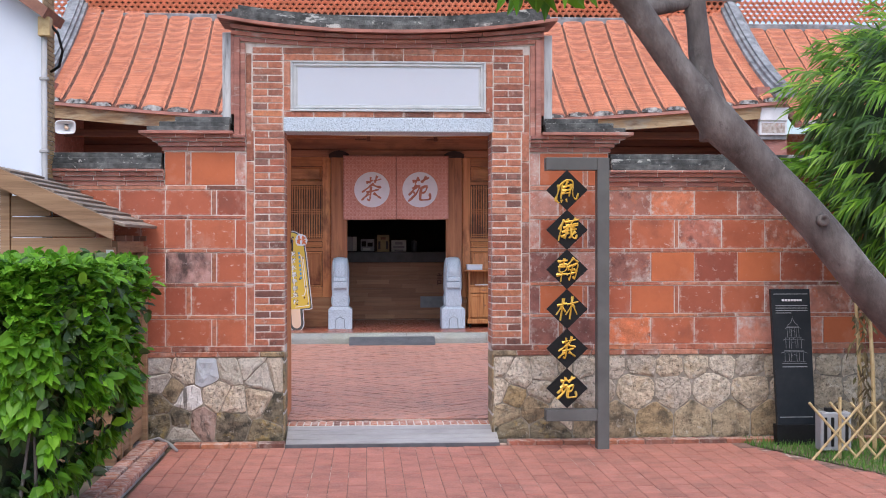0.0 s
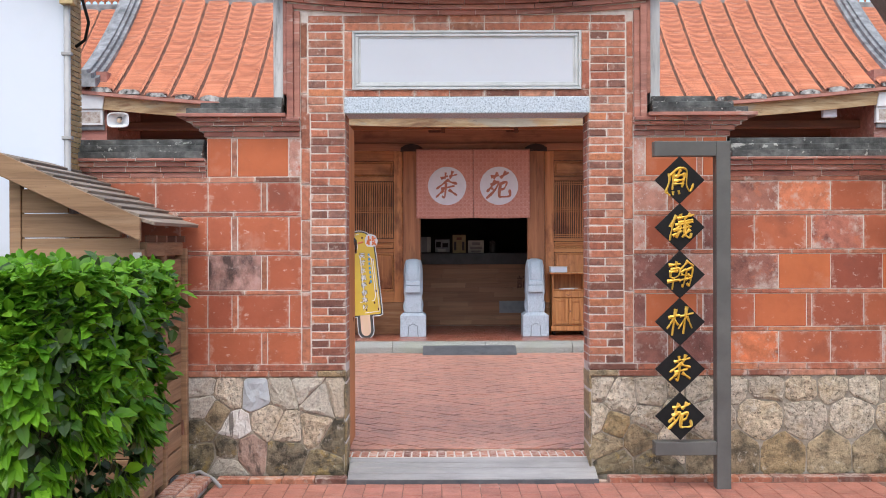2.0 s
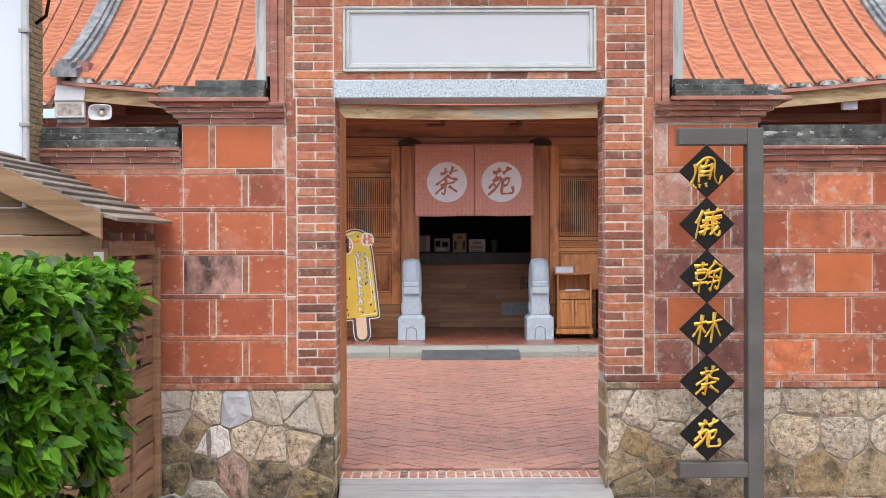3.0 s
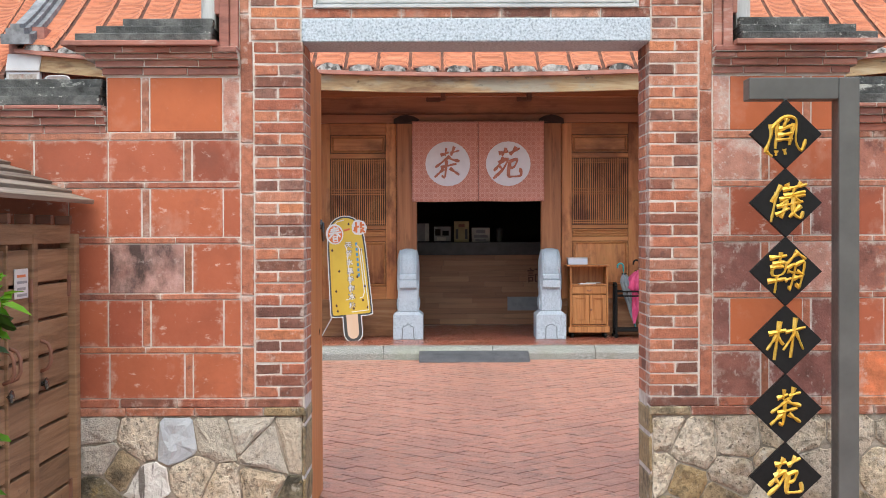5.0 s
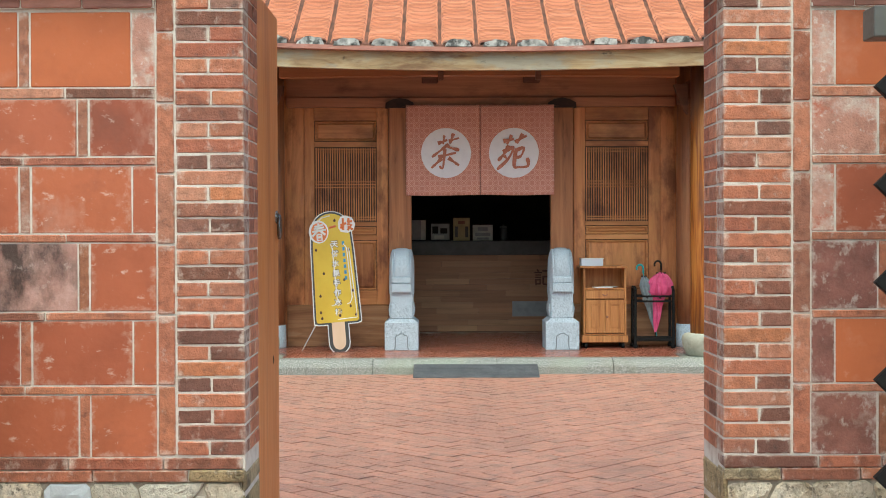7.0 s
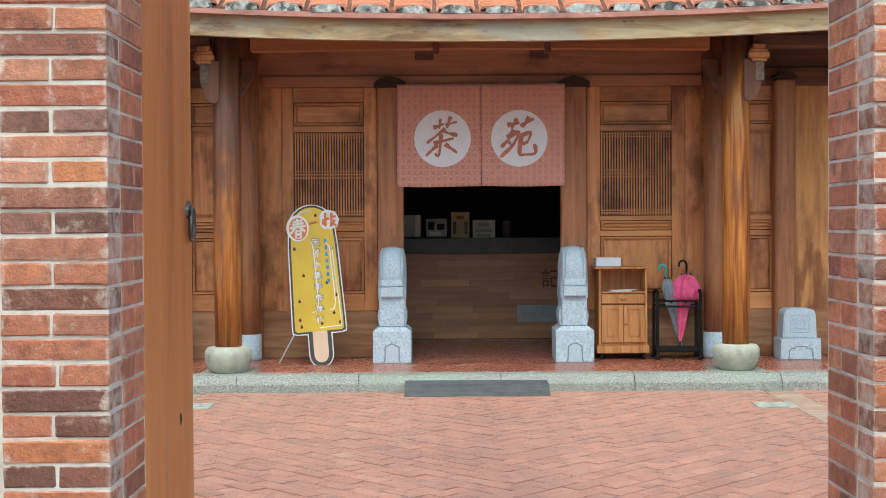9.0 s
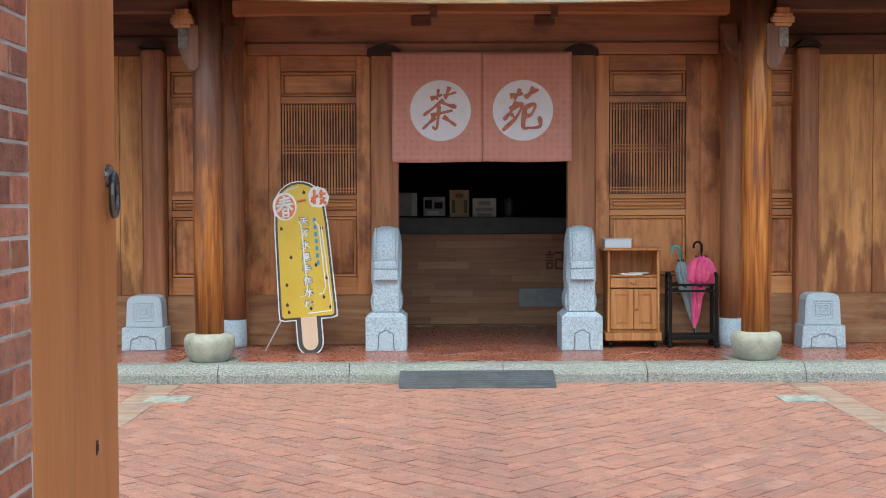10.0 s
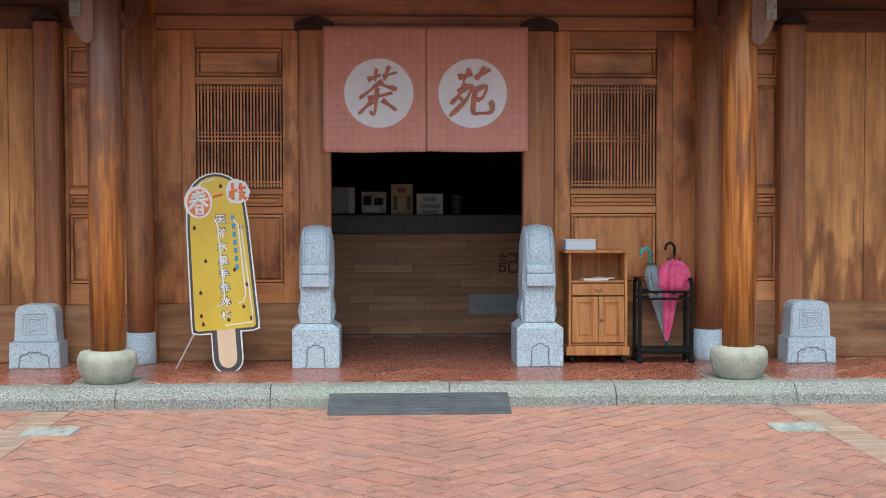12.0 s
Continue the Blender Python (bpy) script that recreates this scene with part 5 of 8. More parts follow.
def roof_tiles(x0, x1, z0, count, parent, eave=eave):
    """Rows of thin overlapping cover tiles with narrow channel tiles between."""
    pitch = (x1 - x0) / count
    length = math.hypot(R_Y - E_Y, RISE)
    steps = int(length / 0.043)
    V, F = [], []
    VC, FC = [], []
    VG, FG = [], []
    rng = random.Random(5)
    for c in range(count):
        xc = x0 + (c + 0.5) * pitch
        for j in range(steps):
            u0, u1 = j / steps, (j + 1.2) / steps
            jit = rng.uniform(-0.004, 0.004)
            w = pitch * 0.448 + rng.uniform(-0.003, 0.003)
            base = len(V)
            for u, lift in ((u0, 0.016), (u1, 0.0)):
                u = min(u, 1.0)
                e = eave(xc) * (1 - 0.35 * u)
                for k in range(7):
                    a = math.pi * (k / 6)
                    V.append((xc + jit - w * math.cos(a), E_Y + (R_Y - E_Y) * u, z0 + e + slope(u) + 0.012 + (0.036 + lift) * math.sin(a) ** 0.4 + lift * 0.6))
            e = eave(xc) * (1 - 0.35 * u0)
            for k in range(7):
                a = math.pi * (k / 6)
                V.append((xc + jit - w * math.cos(a), E_Y + (R_Y - E_Y) * u0, z0 + e + slope(u0) + 0.0216 + 0.052 * math.sin(a) ** 0.4 - 0.011))
            # darker strip below each tile lip, painting the shadow line there
            gap = len(VG)
            for deep, drop in ((0.003, 0.011), (0.004, 0.03)):
                for k in range(7):
                    a = math.pi * (k / 6)
                    VG.append((xc + jit - (w - deep) * math.cos(a), E_Y + (R_Y - E_Y) * u0 + deep, z0 + e + slope(u0) + 0.0216 + 0.052 * math.sin(a) ** 0.4 - drop))
            for k in range(6):
                FG.append((gap + 7 + k, gap + 7 + k + 1, gap + k + 1, gap + k))
            for k in range(6):
                F.append((base + k, base + k + 1, base + 7 + k + 1, base + 7 + k))
                F.append((base + 14 + k, base + 14 + k + 1, base + k + 1, base + k))
        for j in range(steps):
            u0, u1 = j / steps, min(1.0, (j + 1.15) / steps)
            xg = x0 + c * pitch
            base = len(VC)
            for u, lift in ((u0, 0.016), (u1, 0.004)):
                e = eave(xg) * (1 - 0.35 * u)
                for dx, dz in ((-0.075, 0.012), (0, 0.0), (0.075, 0.012)):
                    VC.append((xg + dx, E_Y + (R_Y - E_Y) * u, z0 + e + slope(u) + lift + dz - 0.03))
            e = eave(xg)
            for dx, dz in ((-0.075, 0.012), (0, 0.0), (0.075, 0.012)):
                VC.append((xg + dx, E_Y + (R_Y - E_Y) * u0 + 0.001, z0 + eave(xg) * (1 - 0.35 * u0) + slope(u0) + dz - 0.024))
            for k in range(2):
                FC.append((base + k, base + k + 1, base + 4 + k, base + 3 + k))
                FC.append((base + 6 + k, base + 7 + k, base + k + 1, base + k))
    t = tagged(pydata("cover_tiles", V, F, M_ROOF, parent), kind="stuff")
    tagged(pydata("channel_tiles", VC, FC, M_CHANNEL, parent), kind="stuff")
    tagged(pydata("tile_gap", VG, FG, M_TRIM, parent), kind="stuff")
    for c in range(count):
        xc = x0 + (c + 0.5) * pitch
        z = z0 + eave(xc)
        w = pitch * rng.uniform(0.33, 0.41)
        h = rng.uniform(0.062, 0.085)
        pts = [(xc - w * math.cos(math.pi * k / 10), z - 0.012 + h * math.sin(math.pi * k / 10) ** 0.7) for k in range(11)]
        pts = [(px + rng.uniform(-0.012, 0.012), pz + rng.uniform(-0.01, 0.008)) for px, pz in pts]
        part("eave_cap", prism(pts, E_Y - 0.02 + rng.uniform(-0.012, 0.012), E_Y + 0.06), M_ENDCAP, parent, "grey limewashed tile end")



ROOF_Z = 3.632
roof = roof_slab(XL, XR, ROOF_Z, "roof", 0.0)
roof_tiles(-5.154, 6.366, ROOF_Z, 30, roof)


def verge(x0, w, z0, h, label):
    b2 = bmesh.new()
    rows = []
    for j in range(19):
        u = j / 18 * 1.03 - 0.03
        y, z = E_Y + (R_Y - E_Y) * u - 0.02, z0 + eave(x0 + w / 2) * (1 - 0.35 * u) + slope(max(u, 0)) * (1 + 0.02 * u) + (0.05 * (1 - u) ** 3)
        rows.append([b2.verts.new(p) for p in ((x0, y, z), (x0 + w, y, z), (x0 + w, y, z + h), (x0, y, z + h))])
    for a, b in zip(rows, rows[1:]):
        for k in range(4):
            b2.faces.new((a[k], a[(k + 1) % 4], b[(k + 1) % 4], b[k]))
    b2.faces.new(rows[0][::-1])
    b2.faces.new(rows[-1])
    bmesh.ops.recalc_face_normals(b2, faces=b2.faces)
    return part("verge", b2, M_VERGE, roof, label)


for x0 in (XL - 0.16, XR - 0.18):
    verge(x0, 0.34, ROOF_Z - 0.03, 0.12, "grey rendered roof verge")
    verge(x0 + 0.06, 0.22, ROOF_Z + 0.09, 0.07, "grey rendered roof verge")
    verge(x0 + 0.115, 0.11, ROOF_Z + 0.16, 0.05, "grey rendered roof verge")

# ridge with a pierced terracotta band
part("ridge", box(XL - 0.2, XR + 0.2, R_Y - 0.12, R_Y + 0.12, ROOF_Z + RISE - 0.1, ROOF_Z + RISE + 0.1, 0.02), M_VERGE, roof, "grey rendered ridge")
part("ridge", box(XL - 0.2, XR + 0.2, R_Y - 0.1, R_Y + 0.1, ROOF_Z + RISE + 0.42, ROOF_Z + RISE + 0.52, 0.02), M_VERGE, roof)


def pierced(x0, x1, y, z0, rows, parent):
    """Rows of interlocking open rings."""
    V, F = [], []
    r, n, m = 0.062, 12, 4
    for j in range(rows):
        x = x0 + (0.055 if j % 2 else 0.0)
        while x < x1:
            base = len(V)
            for i in range(n):
                a = 2 * math.pi * i / n
                for k in range(m):
                    b_ = 2 * math.pi * k / m
                    rr = r + 0.014 * math.cos(b_)
                    V.append((x + rr * math.cos(a), y + 0.03 * math.sin(b_), z0 + j * 0.075 + rr * math.sin(a)))
            for i in range(n):
                for k in range(m):
                    F.append((base + i * m + k, base + ((i + 1) % n) * m + k, base + ((i + 1) % n) * m + (k + 1) % m, base + i * m + (k + 1) % m))
            x += 0.11
    return tagged(pydata("pierced_band", V, F, M_ROOF, parent, "pierced terracotta ridge band"), kind="stuff")


pierced(XL, XR, R_Y - 0.05, ROOF_Z + RISE + 0.14, 4, roof)
part("ridge_back", box(XL, XR, R_Y + 0.0, R_Y + 0.06, ROOF_Z + RISE + 0.1, ROOF_Z + RISE + 0.42), M_GROOVE, roof)
# rear slope behind the ridge
rear = swept(XL - 0.1, XR + 0.1, lambda x: 0.0, 0.12, 0.0, 4.25, 6)
for v in rear.verts:
    v.co = (v.co.x, R_Y + 0.08 + v.co.y, ROOF_Z + RISE - 0.02 - v.co.y * 0.33 + v.co.z)
part("rear_slope", rear, M_CHANNEL, roof, "orange clay tiled rear slope")
# painted relief ends under the verges
for x0, x1 in ((-5.36, -4.93), (5.98, 6.45)):
    pier = part("end_pier", box(x0, x1, 8.53, 10.6, PZ, 4.2), M_TRIM, hall, "red brick end pier")
    wedge = [(x0 + 0.0, 3.655), (x1 - 0.03, 3.655), (x1 + 0.0, 3.86), (x0 + 0.03, 3.86)]
    part("relief_block", prism(wedge, 8.4, 8.525, bevel=0.008), M_FRAME_STONE, pier, "white plastered corbel under the verge")
    panel = part("relief_panel", box(x0, x1 - 0.03, 8.43, 8.525, 3.43, 3.652, 0.006), M_FRAME_STONE, pier, "framed painted relief panel")
    part("relief_picture", box(x0 + 0.035, x1 - 0.065, 8.4255, 8.4295, 3.462, 3.62, 0.001), M_RELIEF, panel, "worn pink and grey relief picture")
    part("relief_band", box(x0 + 0.02, x1 - 0.02, 8.47, 8.52, 3.36, 3.44, 0.01), M_VERGE, pier)

# side wings with their own roofs
for x0, x1, count, name in ((-8.6, XL - 0.16, 9, "left"), (XR + 0.16, 10.2, 10, "right")):
    wing = thing("side_wing", ((x0 + x1) / 2, 11, 0), "lower wing with an orange tiled roof", "building", "side wings of the hall")
    part("wall", box(x0, x1, 10.2, 10.5, 0.0, 3.6), M_BRICK, wing, "red brick wing wall")
    w_roof = part("roof", box(x0, x1, R_Y - 0.1, R_Y, ROOF_Z + RISE - 0.45, ROOF_Z + RISE - 0.15), M_VERGE, wing, "orange clay tiled wing roof")
    flat = lambda x: 0.0
    slab = roof_slab(x0, x1, ROOF_Z - 0.03, "tile_bed", 0.0, flat)
    slab.parent, slab.matrix_parent_inverse = w_roof, Matrix()
    roof_tiles(x0 + 0.1, x1 - 0.05, ROOF_Z - 0.03, count, w_roof, flat)
    pierced(x0, x1, R_Y - 0.05, ROOF_Z + RISE + 0.06, 6, w_roof)
    part("ridge", box(x0, x1, R_Y - 0.12, R_Y + 0.12, ROOF_Z + RISE - 0.12, ROOF_Z + RISE + 0.02, 0.02), M_VERGE, w_roof)

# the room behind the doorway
# walls and ceiling take the room's darkness from their colour
wall_room = tagged(part("wall_room", box(-4.6, 6.2, 15.0, 15.15, 0.0, 4.4), M_ROOM_DARKNESS), "back wall of the tea room, near black for its darkness", "wall", kind="structure")
tagged(part("wall_room", box(-4.75, -4.6, 10.55, 15.15, 0.0, 4.4), M_ROOM_DARKNESS), "side wall of the tea room, near black for its darkness", "wall", kind="structure")
tagged(part("wall_room", box(6.2, 6.35, 10.55, 15.15, 0.0, 4.4), M_ROOM_DARKNESS), "side wall of the tea room, near black for its darkness", "wall", kind="structure")
tagged(part("ceiling", box(-4.6, 6.2, 10.63, 15.0, 4.3, 4.38), M_ROOM_DARKNESS), "ceiling of the tea room, near black for its darkness", "ceiling", kind="structure")

# ---- hanging sign of six boards ----
CHA = [[(2.6, 8.0), (4.4, 8.3)], [(4.2, 9.6), (4.0, 7.4)], [(6.0, 9.8), (5.4, 7.6)], [(5.2, 8.2), (7.4, 8.8)], [(5.0, 7.2), (3.8, 5.8), (2.0, 4.6)], [(5.0, 7.2), (6.4, 6.2), (8.6, 5.4)],
       [(3.0, 4.3), (7.2, 4.8)], [(5.0, 5.8), (4.9, 0.8), (4.2, 1.4)], [(4.2, 3.6), (2.0, 1.6)], [(5.8, 3.4), (8.4, 1.6)]]
YUAN = [[(2.2, 8.3), (4.4, 8.7)], [(3.9, 9.7), (3.3, 7.5)], [(5.0, 8.3), (7.4, 9.2)], [(6.2, 9.9), (5.4, 7.7)], [(3.4, 7.2), (2.6, 5.2), (1.4, 3.6)], [(2.6, 5.8), (5.0, 6.3), (4.2, 3.6), (1.8, 1.2)], [(3.0, 4.6), (3.9, 3.8)],
        [(5.2, 5.6), (7.3, 6.1), (6.9, 4.1), (5.5, 3.9)], [(5.4, 5.4), (5.2, 1.9), (6.6, 1.1), (9.2, 1.3), (8.9, 3.3)]]
LIN = [[(1.2, 6.6), (4.6, 7.2)], [(3.0, 9.4), (2.9, 0.8)], [(2.9, 6.4), (1.0, 3.2)], [(3.0, 6.0), (4.4, 4.4)], [(4.9, 6.8), (9.0, 7.5)], [(6.9, 9.8), (6.8, 0.6)], [(6.8, 6.8), (4.6, 2.8)], [(6.9, 6.4), (9.2, 2.6)]]
HAN = [[(1.0, 8.4), (4.6, 8.8)], [(2.9, 9.8), (2.8, 7.4)], [(1.4, 7.2), (4.2, 7.4), (4.0, 4.6), (1.6, 4.4), (1.4, 7.2)], [(1.5, 5.8), (4.0, 6.0)], [(0.8, 3.2), (4.8, 3.6)], [(2.8, 4.4), (2.7, 0.4)],
       [(6.8, 9.8), (4.8, 7.6)], [(6.8, 9.6), (9.4, 7.8)], [(5.2, 6.2), (6.8, 6.4), (6.6, 1.0), (6.0, 1.4)], [(5.4, 4.8), (6.4, 4.2)], [(5.2, 3.0), (6.4, 3.4)],
       [(7.4, 6.2), (9.2, 6.5), (9.0, 0.8), (8.2, 1.4)], [(7.6, 4.8), (8.6, 4.2)], [(7.4, 3.0), (8.8, 3.4)]]
YI = [[(2.6, 9.6), (0.8, 6.4)], [(2.0, 7.4), (1.9, 0.6)], [(4.6, 9.4), (5.2, 8.6)], [(7.8, 9.7), (7.0, 8.5)], [(3.8, 8.1), (9.0, 8.5)], [(4.2, 7.2), (8.4, 7.5)], [(3.4, 6.2), (9.4, 6.6)], [(6.2, 8.4), (6.1, 6.2)],
      [(5.0, 5.8), (3.4, 4.6)], [(3.2, 4.0), (9.2, 4.6)], [(4.6, 5.2), (4.5, 1.2), (3.8, 1.8)], [(3.2, 2.2), (5.6, 3.2)], [(6.4, 6.0), (7.0, 2.6), (8.8, 0.8), (9.2, 2.2)], [(8.4, 3.6), (6.2, 1.4)], [(7.6, 5.8), (8.4, 5.2)]]
FENG = [[(0.9, 7.4), (1.3, 4.6), (0.6, 1.2)], [(1.2, 7.4), (3.6, 9.4), (6.9, 8.3), (7.2, 3.2), (9.0, 1.0), (9.9, 3.2)], [(2.9, 7.5), (3.0, 2.0)], [(3.1, 6.4), (6.3, 6.7)], [(3.1, 4.9), (6.2, 5.1)], [(3.0, 3.4), (6.4, 3.6)],
        [(6.0, 7.2), (6.0, 2.6)], [(1.2, 0.9), (2.0, 0.4)], [(3.2, 1.3), (3.4, 0.4)], [(4.8, 1.5), (5.2, 0.6)], [(4.4, 8.2), (4.0, 7.2)]]
SY = -0.46
sign = thing("hanging_sign", (1.806, SY, 0), "grey steel sign stand with six black diamond boards", "sign")
part("post", box(1.755, 1.857, SY, SY + 0.12, -0.02, 2.47, 0.004), M_STEEL, sign)
part("arm", box(1.317, 1.7545, SY, SY + 0.12, 2.363, 2.47, 0.004), M_STEEL, sign)
part("foot_arm", box(1.317, 1.7545, SY, SY + 0.12, 0.24, 0.337, 0.004), M_STEEL, sign)
for k, strokes in enumerate((FENG, YI, HAN, LIN, CHA, YUAN)):
    z = 2.193 - k * 0.3345
    board = part("diamond_board", prism([(1.494, z - 0.169), (1.67, z), (1.494, z + 0.169), (1.318, z)], SY - 0.012, SY + 0.015, bevel=0.003), M_BLACK, sign, "black lacquered diamond board")
    part("gold_character", brush(strokes, 1.494, z, 0.2, SY - 0.014, 0.011, 0.6), M_GOLD, board, "raised gold brush character")
part("hanger", tube([(1.494, SY + 0.005, 2.365), (1.494, SY + 0.005, 2.345)], 0.01, 8), M_STEEL, sign)

# ---- information panel ----
info = thing("information_panel", (3.5, -0.3, 0), "dark charcoal information panel standing on grass", "sign")
bm = prism([(3.375, -0.02), (3.705, -0.02), (3.642, 1.345), (3.298, 1.345)], -0.30, -0.25, bevel=0.004)
part("slab", bm, M_INFO, info)
part("foot", prism([(3.355, -0.02), (3.735, -0.02), (3.727, 0.17), (3.347, 0.17)], -0.33, -0.22, bevel=0.004), M_BLACK, info)


def on_info(u, v):
    """u across 0 to 1, v up in metres, on the panel's face."""
    s = v / 1.345
    return (3.375 - 0.077 * s) + u * (0.33 + 0.014 * s)


def bar(u0, u1, v0, v1, material, name="text_bar"):
    part(name, prism([(on_info(u0, v0), v0), (on_info(u1, v0), v0), (on_info(u1, v1), v1), (on_info(u0, v1), v1)], -0.3035, -0.3005), material, info)


bar(0.06, 0.94, 1.3, 1.306, M_GREYPRINT)
for k in range(7):
    bar(0.27 + k * 0.075, 0.33 + k * 0.075, 1.24, 1.258, M_WHITE)
for k in range(4):
    bar(0.1, 0.92 if k < 3 else 0.5, 1.199 - k * 0.021, 1.205 - k * 0.021, M_GREYPRINT)


def ink(points, r=0.0011):
    part("tower_drawing", tube([(on_info(u, v), -0.3015, v) for u, v in points], r, 4), M_GREYPRINT, info)


ink([(0.2, 0.70), (0.84, 0.70)], 0.0016)
ink([(0.24, 0.715), (0.8, 0.715)])
for v, w in ((0.72, 0.24), (0.83, 0.2), (0.93, 0.15)):
    h = 0.075
    for u in (0.52 - w, 0.52 - w * 0.55, 0.52 - w * 0.3, 0.52 + w * 0.3, 0.52 + w * 0.55, 0.52 + w):
        ink([(u, v), (u, v + h)])
    ink([(0.52 - w * 1.4, v + h - 0.004), (0.52 - w * 1.1, v + h + 0.006), (0.52 + w * 1.1, v + h + 0.006), (0.52 + w * 1.4, v + h - 0.004)], 0.0016)
    ink([(0.52 - w * 1.05, v + h + 0.018), (0.52 + w * 1.05, v + h + 0.018)])
    ink([(0.52 - w * 0.3, v + h * 0.62), (0.52, v + h * 0.78), (0.52 + w * 0.3, v + h * 0.62)])
    for q in range(5):
        ink([(0.52 - w + w * 0.5 * q, v + h + 0.006), (0.52 - w + w * 0.5 * q, v + h + 0.018)])
ink([(0.38, 1.03), (0.46, 1.05), (0.5, 1.075), (0.52, 1.11), (0.54, 1.075), (0.58, 1.05), (0.66, 1.03)], 0.0014)
bar(0.2, 0.85, 0.668, 0.674, M_GREYPRINT)
bar(0.06, 0.94, 0.232, 0.238, M_GREYPRINT)

# ---- shed ----
shed = thing("wooden_shed", (-2.6, -0.7, 0), "small weathered timber shed against the wall", "shed")
for k in range(15):
    z0 = 0.06 + k * 0.158
    z1 = z0 + 0.152
    xr = min(-2.13, -2.09 - (z0 + 0.05 - 1.775) / 0.47)
    if xr > -2.86:
        part("front_plank", box(-2.88, xr, -1.31 - 0.004 * (k % 2), -1.285, z0, z1, 0.004), M_SHED, shed)
part("corner_post", box(-2.955, -2.882, -1.325, -1.245, 0.03, 2.17, 0.005), M_SHED, shed)
# dark filler box; its colour gives the plank gaps their shade
part("core", box(-2.9, -2.15, -1.28, -0.07, 0.04, 1.72), M_DARKWOOD, shed)
part("corner_post", box(-2.185, -2.105, -1.325, -1.245, 0.03, 1.72, 0.005), M_SHED, shed)
part("corner_post", box(-2.17, -2.072, -0.11, -0.035, 0.03, 1.72, 0.005), M_SHED, shed)
part("middle_post", box(-2.16, -2.092, -0.72, -0.65, 0.03, 1.72, 0.005), M_SHED, shed)
part("door_stile", box(-2.158, -2.098, -1.062, -1.042, 0.06, 1.67, 0.003), M_SHED, shed)
for k in range(9):
    z0 = 0.1 + k * 0.1735
    for y0, y1, x in ((-1.24, -1.066, -2.11), (-1.038, -0.725, -2.112), (-0.645, -0.118, -2.108)):
        part("side_plank", box(-2.15, x, y0, y1, z0, z0 + 0.157, 0.004), M_SHED, shed)
part("top_rail", box(-2.175, -2.095, -1.24, -0.115, 1.672, 1.765, 0.004), M_SHED, shed)
for y in (-1.09, -1.005, -0.57):
    part("bow_handle", tube([(-2.11, y, 1.06), (-2.075, y, 1.075), (-2.06, y, 1.105), (-2.06, y, 1.165), (-2.075, y, 1.195), (-2.11, y, 1.21)], 0.009, 8), M_BROWN, shed, "brown iron bow handle", True)
for y in (-1.05, -0.56):
    part("door_knob", turn(lathe([(0.012, 0.0), (0.014, 0.012), (0.03, 0.02), (0.03, 0.026), (0.01, 0.034)], 0, 0, 8), pose(-2.108, y, 1.0, 0, 90, 0)), M_RING, shed, "small iron star knob")
for z in (1.4, 0.35):
    part("hinge", box(-2.109, -2.094, -0.135, -0.112, z, z + 0.11, 0.002), M_BROWN, shed)
    part("hinge", box(-2.109, -2.094, -0.735, -0.715, z, z + 0.11, 0.002), M_BROWN, shed)
part("paper_label", box(-2.108, -2.1, -0.945, -0.77, 1.425, 1.56, 0.001), M_WHITE, shed, "small white printed paper label")
for k in range(4):
    part("text_bar", box(-2.0995, -2.0988, -0.925, -0.79 - 0.02 * (k % 2), 1.435 + k * 0.029, 1.447 + k * 0.029), M_ORANGEPRINT if k > 2 else M_GREYPRINT, shed)
part("label_plate", box(-2.165, -2.11, -1.335, -1.3255, 1.6, 1.7, 0.002), M_PAPER, shed, "small pale label plate")
ang = math.atan2(0.47, 1.0)
for k in range(9):
    s = k * 0.118
    x, z = -2.06 - s * math.cos(ang), 1.9 + s * math.sin(ang)
    bm = box(-0.09, 0.062, -0.7, 0.69, -0.012, 0.013, 0.003)
    turn(bm, pose(x, -0.72, z, 0, math.degrees(ang) - 9.0, random.uniform(-0.5, 0.5)))
    part("roof_board", bm, M_SHED_ROOF, shed)
part("verge_board", prism([(-2.088, 1.772), (-2.088, 1.917), (-3.01, 2.35), (-3.01, 2.205)], -1.46, -1.425, bevel=0.004), M_SHED, shed, "knotty brown verge board")
for y in (-0.3, -0.6, -0.9, -1.2):
    part("rafter_end", box(-2.12, -2.045, y, y + 0.04, 1.765, 1.81, 0.003), M_DARKWOOD, shed)
for x, y in ((-2.11, -1.22), (-2.15, -0.2)):
    part("foot_block", box(x - 0.08, x + 0.1, y - 0.12, y + 0.06, -0.03, 0.06, 0.008), M_KERB, shed, "pale concrete foot block")

hose = thing("garden_hose", (-1.9, -0.3, 0), "grey garden hose lying beside the curb", "hose")
part("hose_tube", tube([(-2.17, -0.12, 0.02), (-2.05, -0.16, 0.06), (-1.96, -0.19, 0.09), (-1.85, -0.27, 0.05), (-1.78, -0.37, 0.012)], 0.014, 8), M_PIPE, hose, "", True)

# ---- loudspeaker and box under the eave ----
spk = thing("loudspeaker", (-4.75, 8.6, 3.5), "white horn loudspeaker fixed under the eave", "loudspeaker")


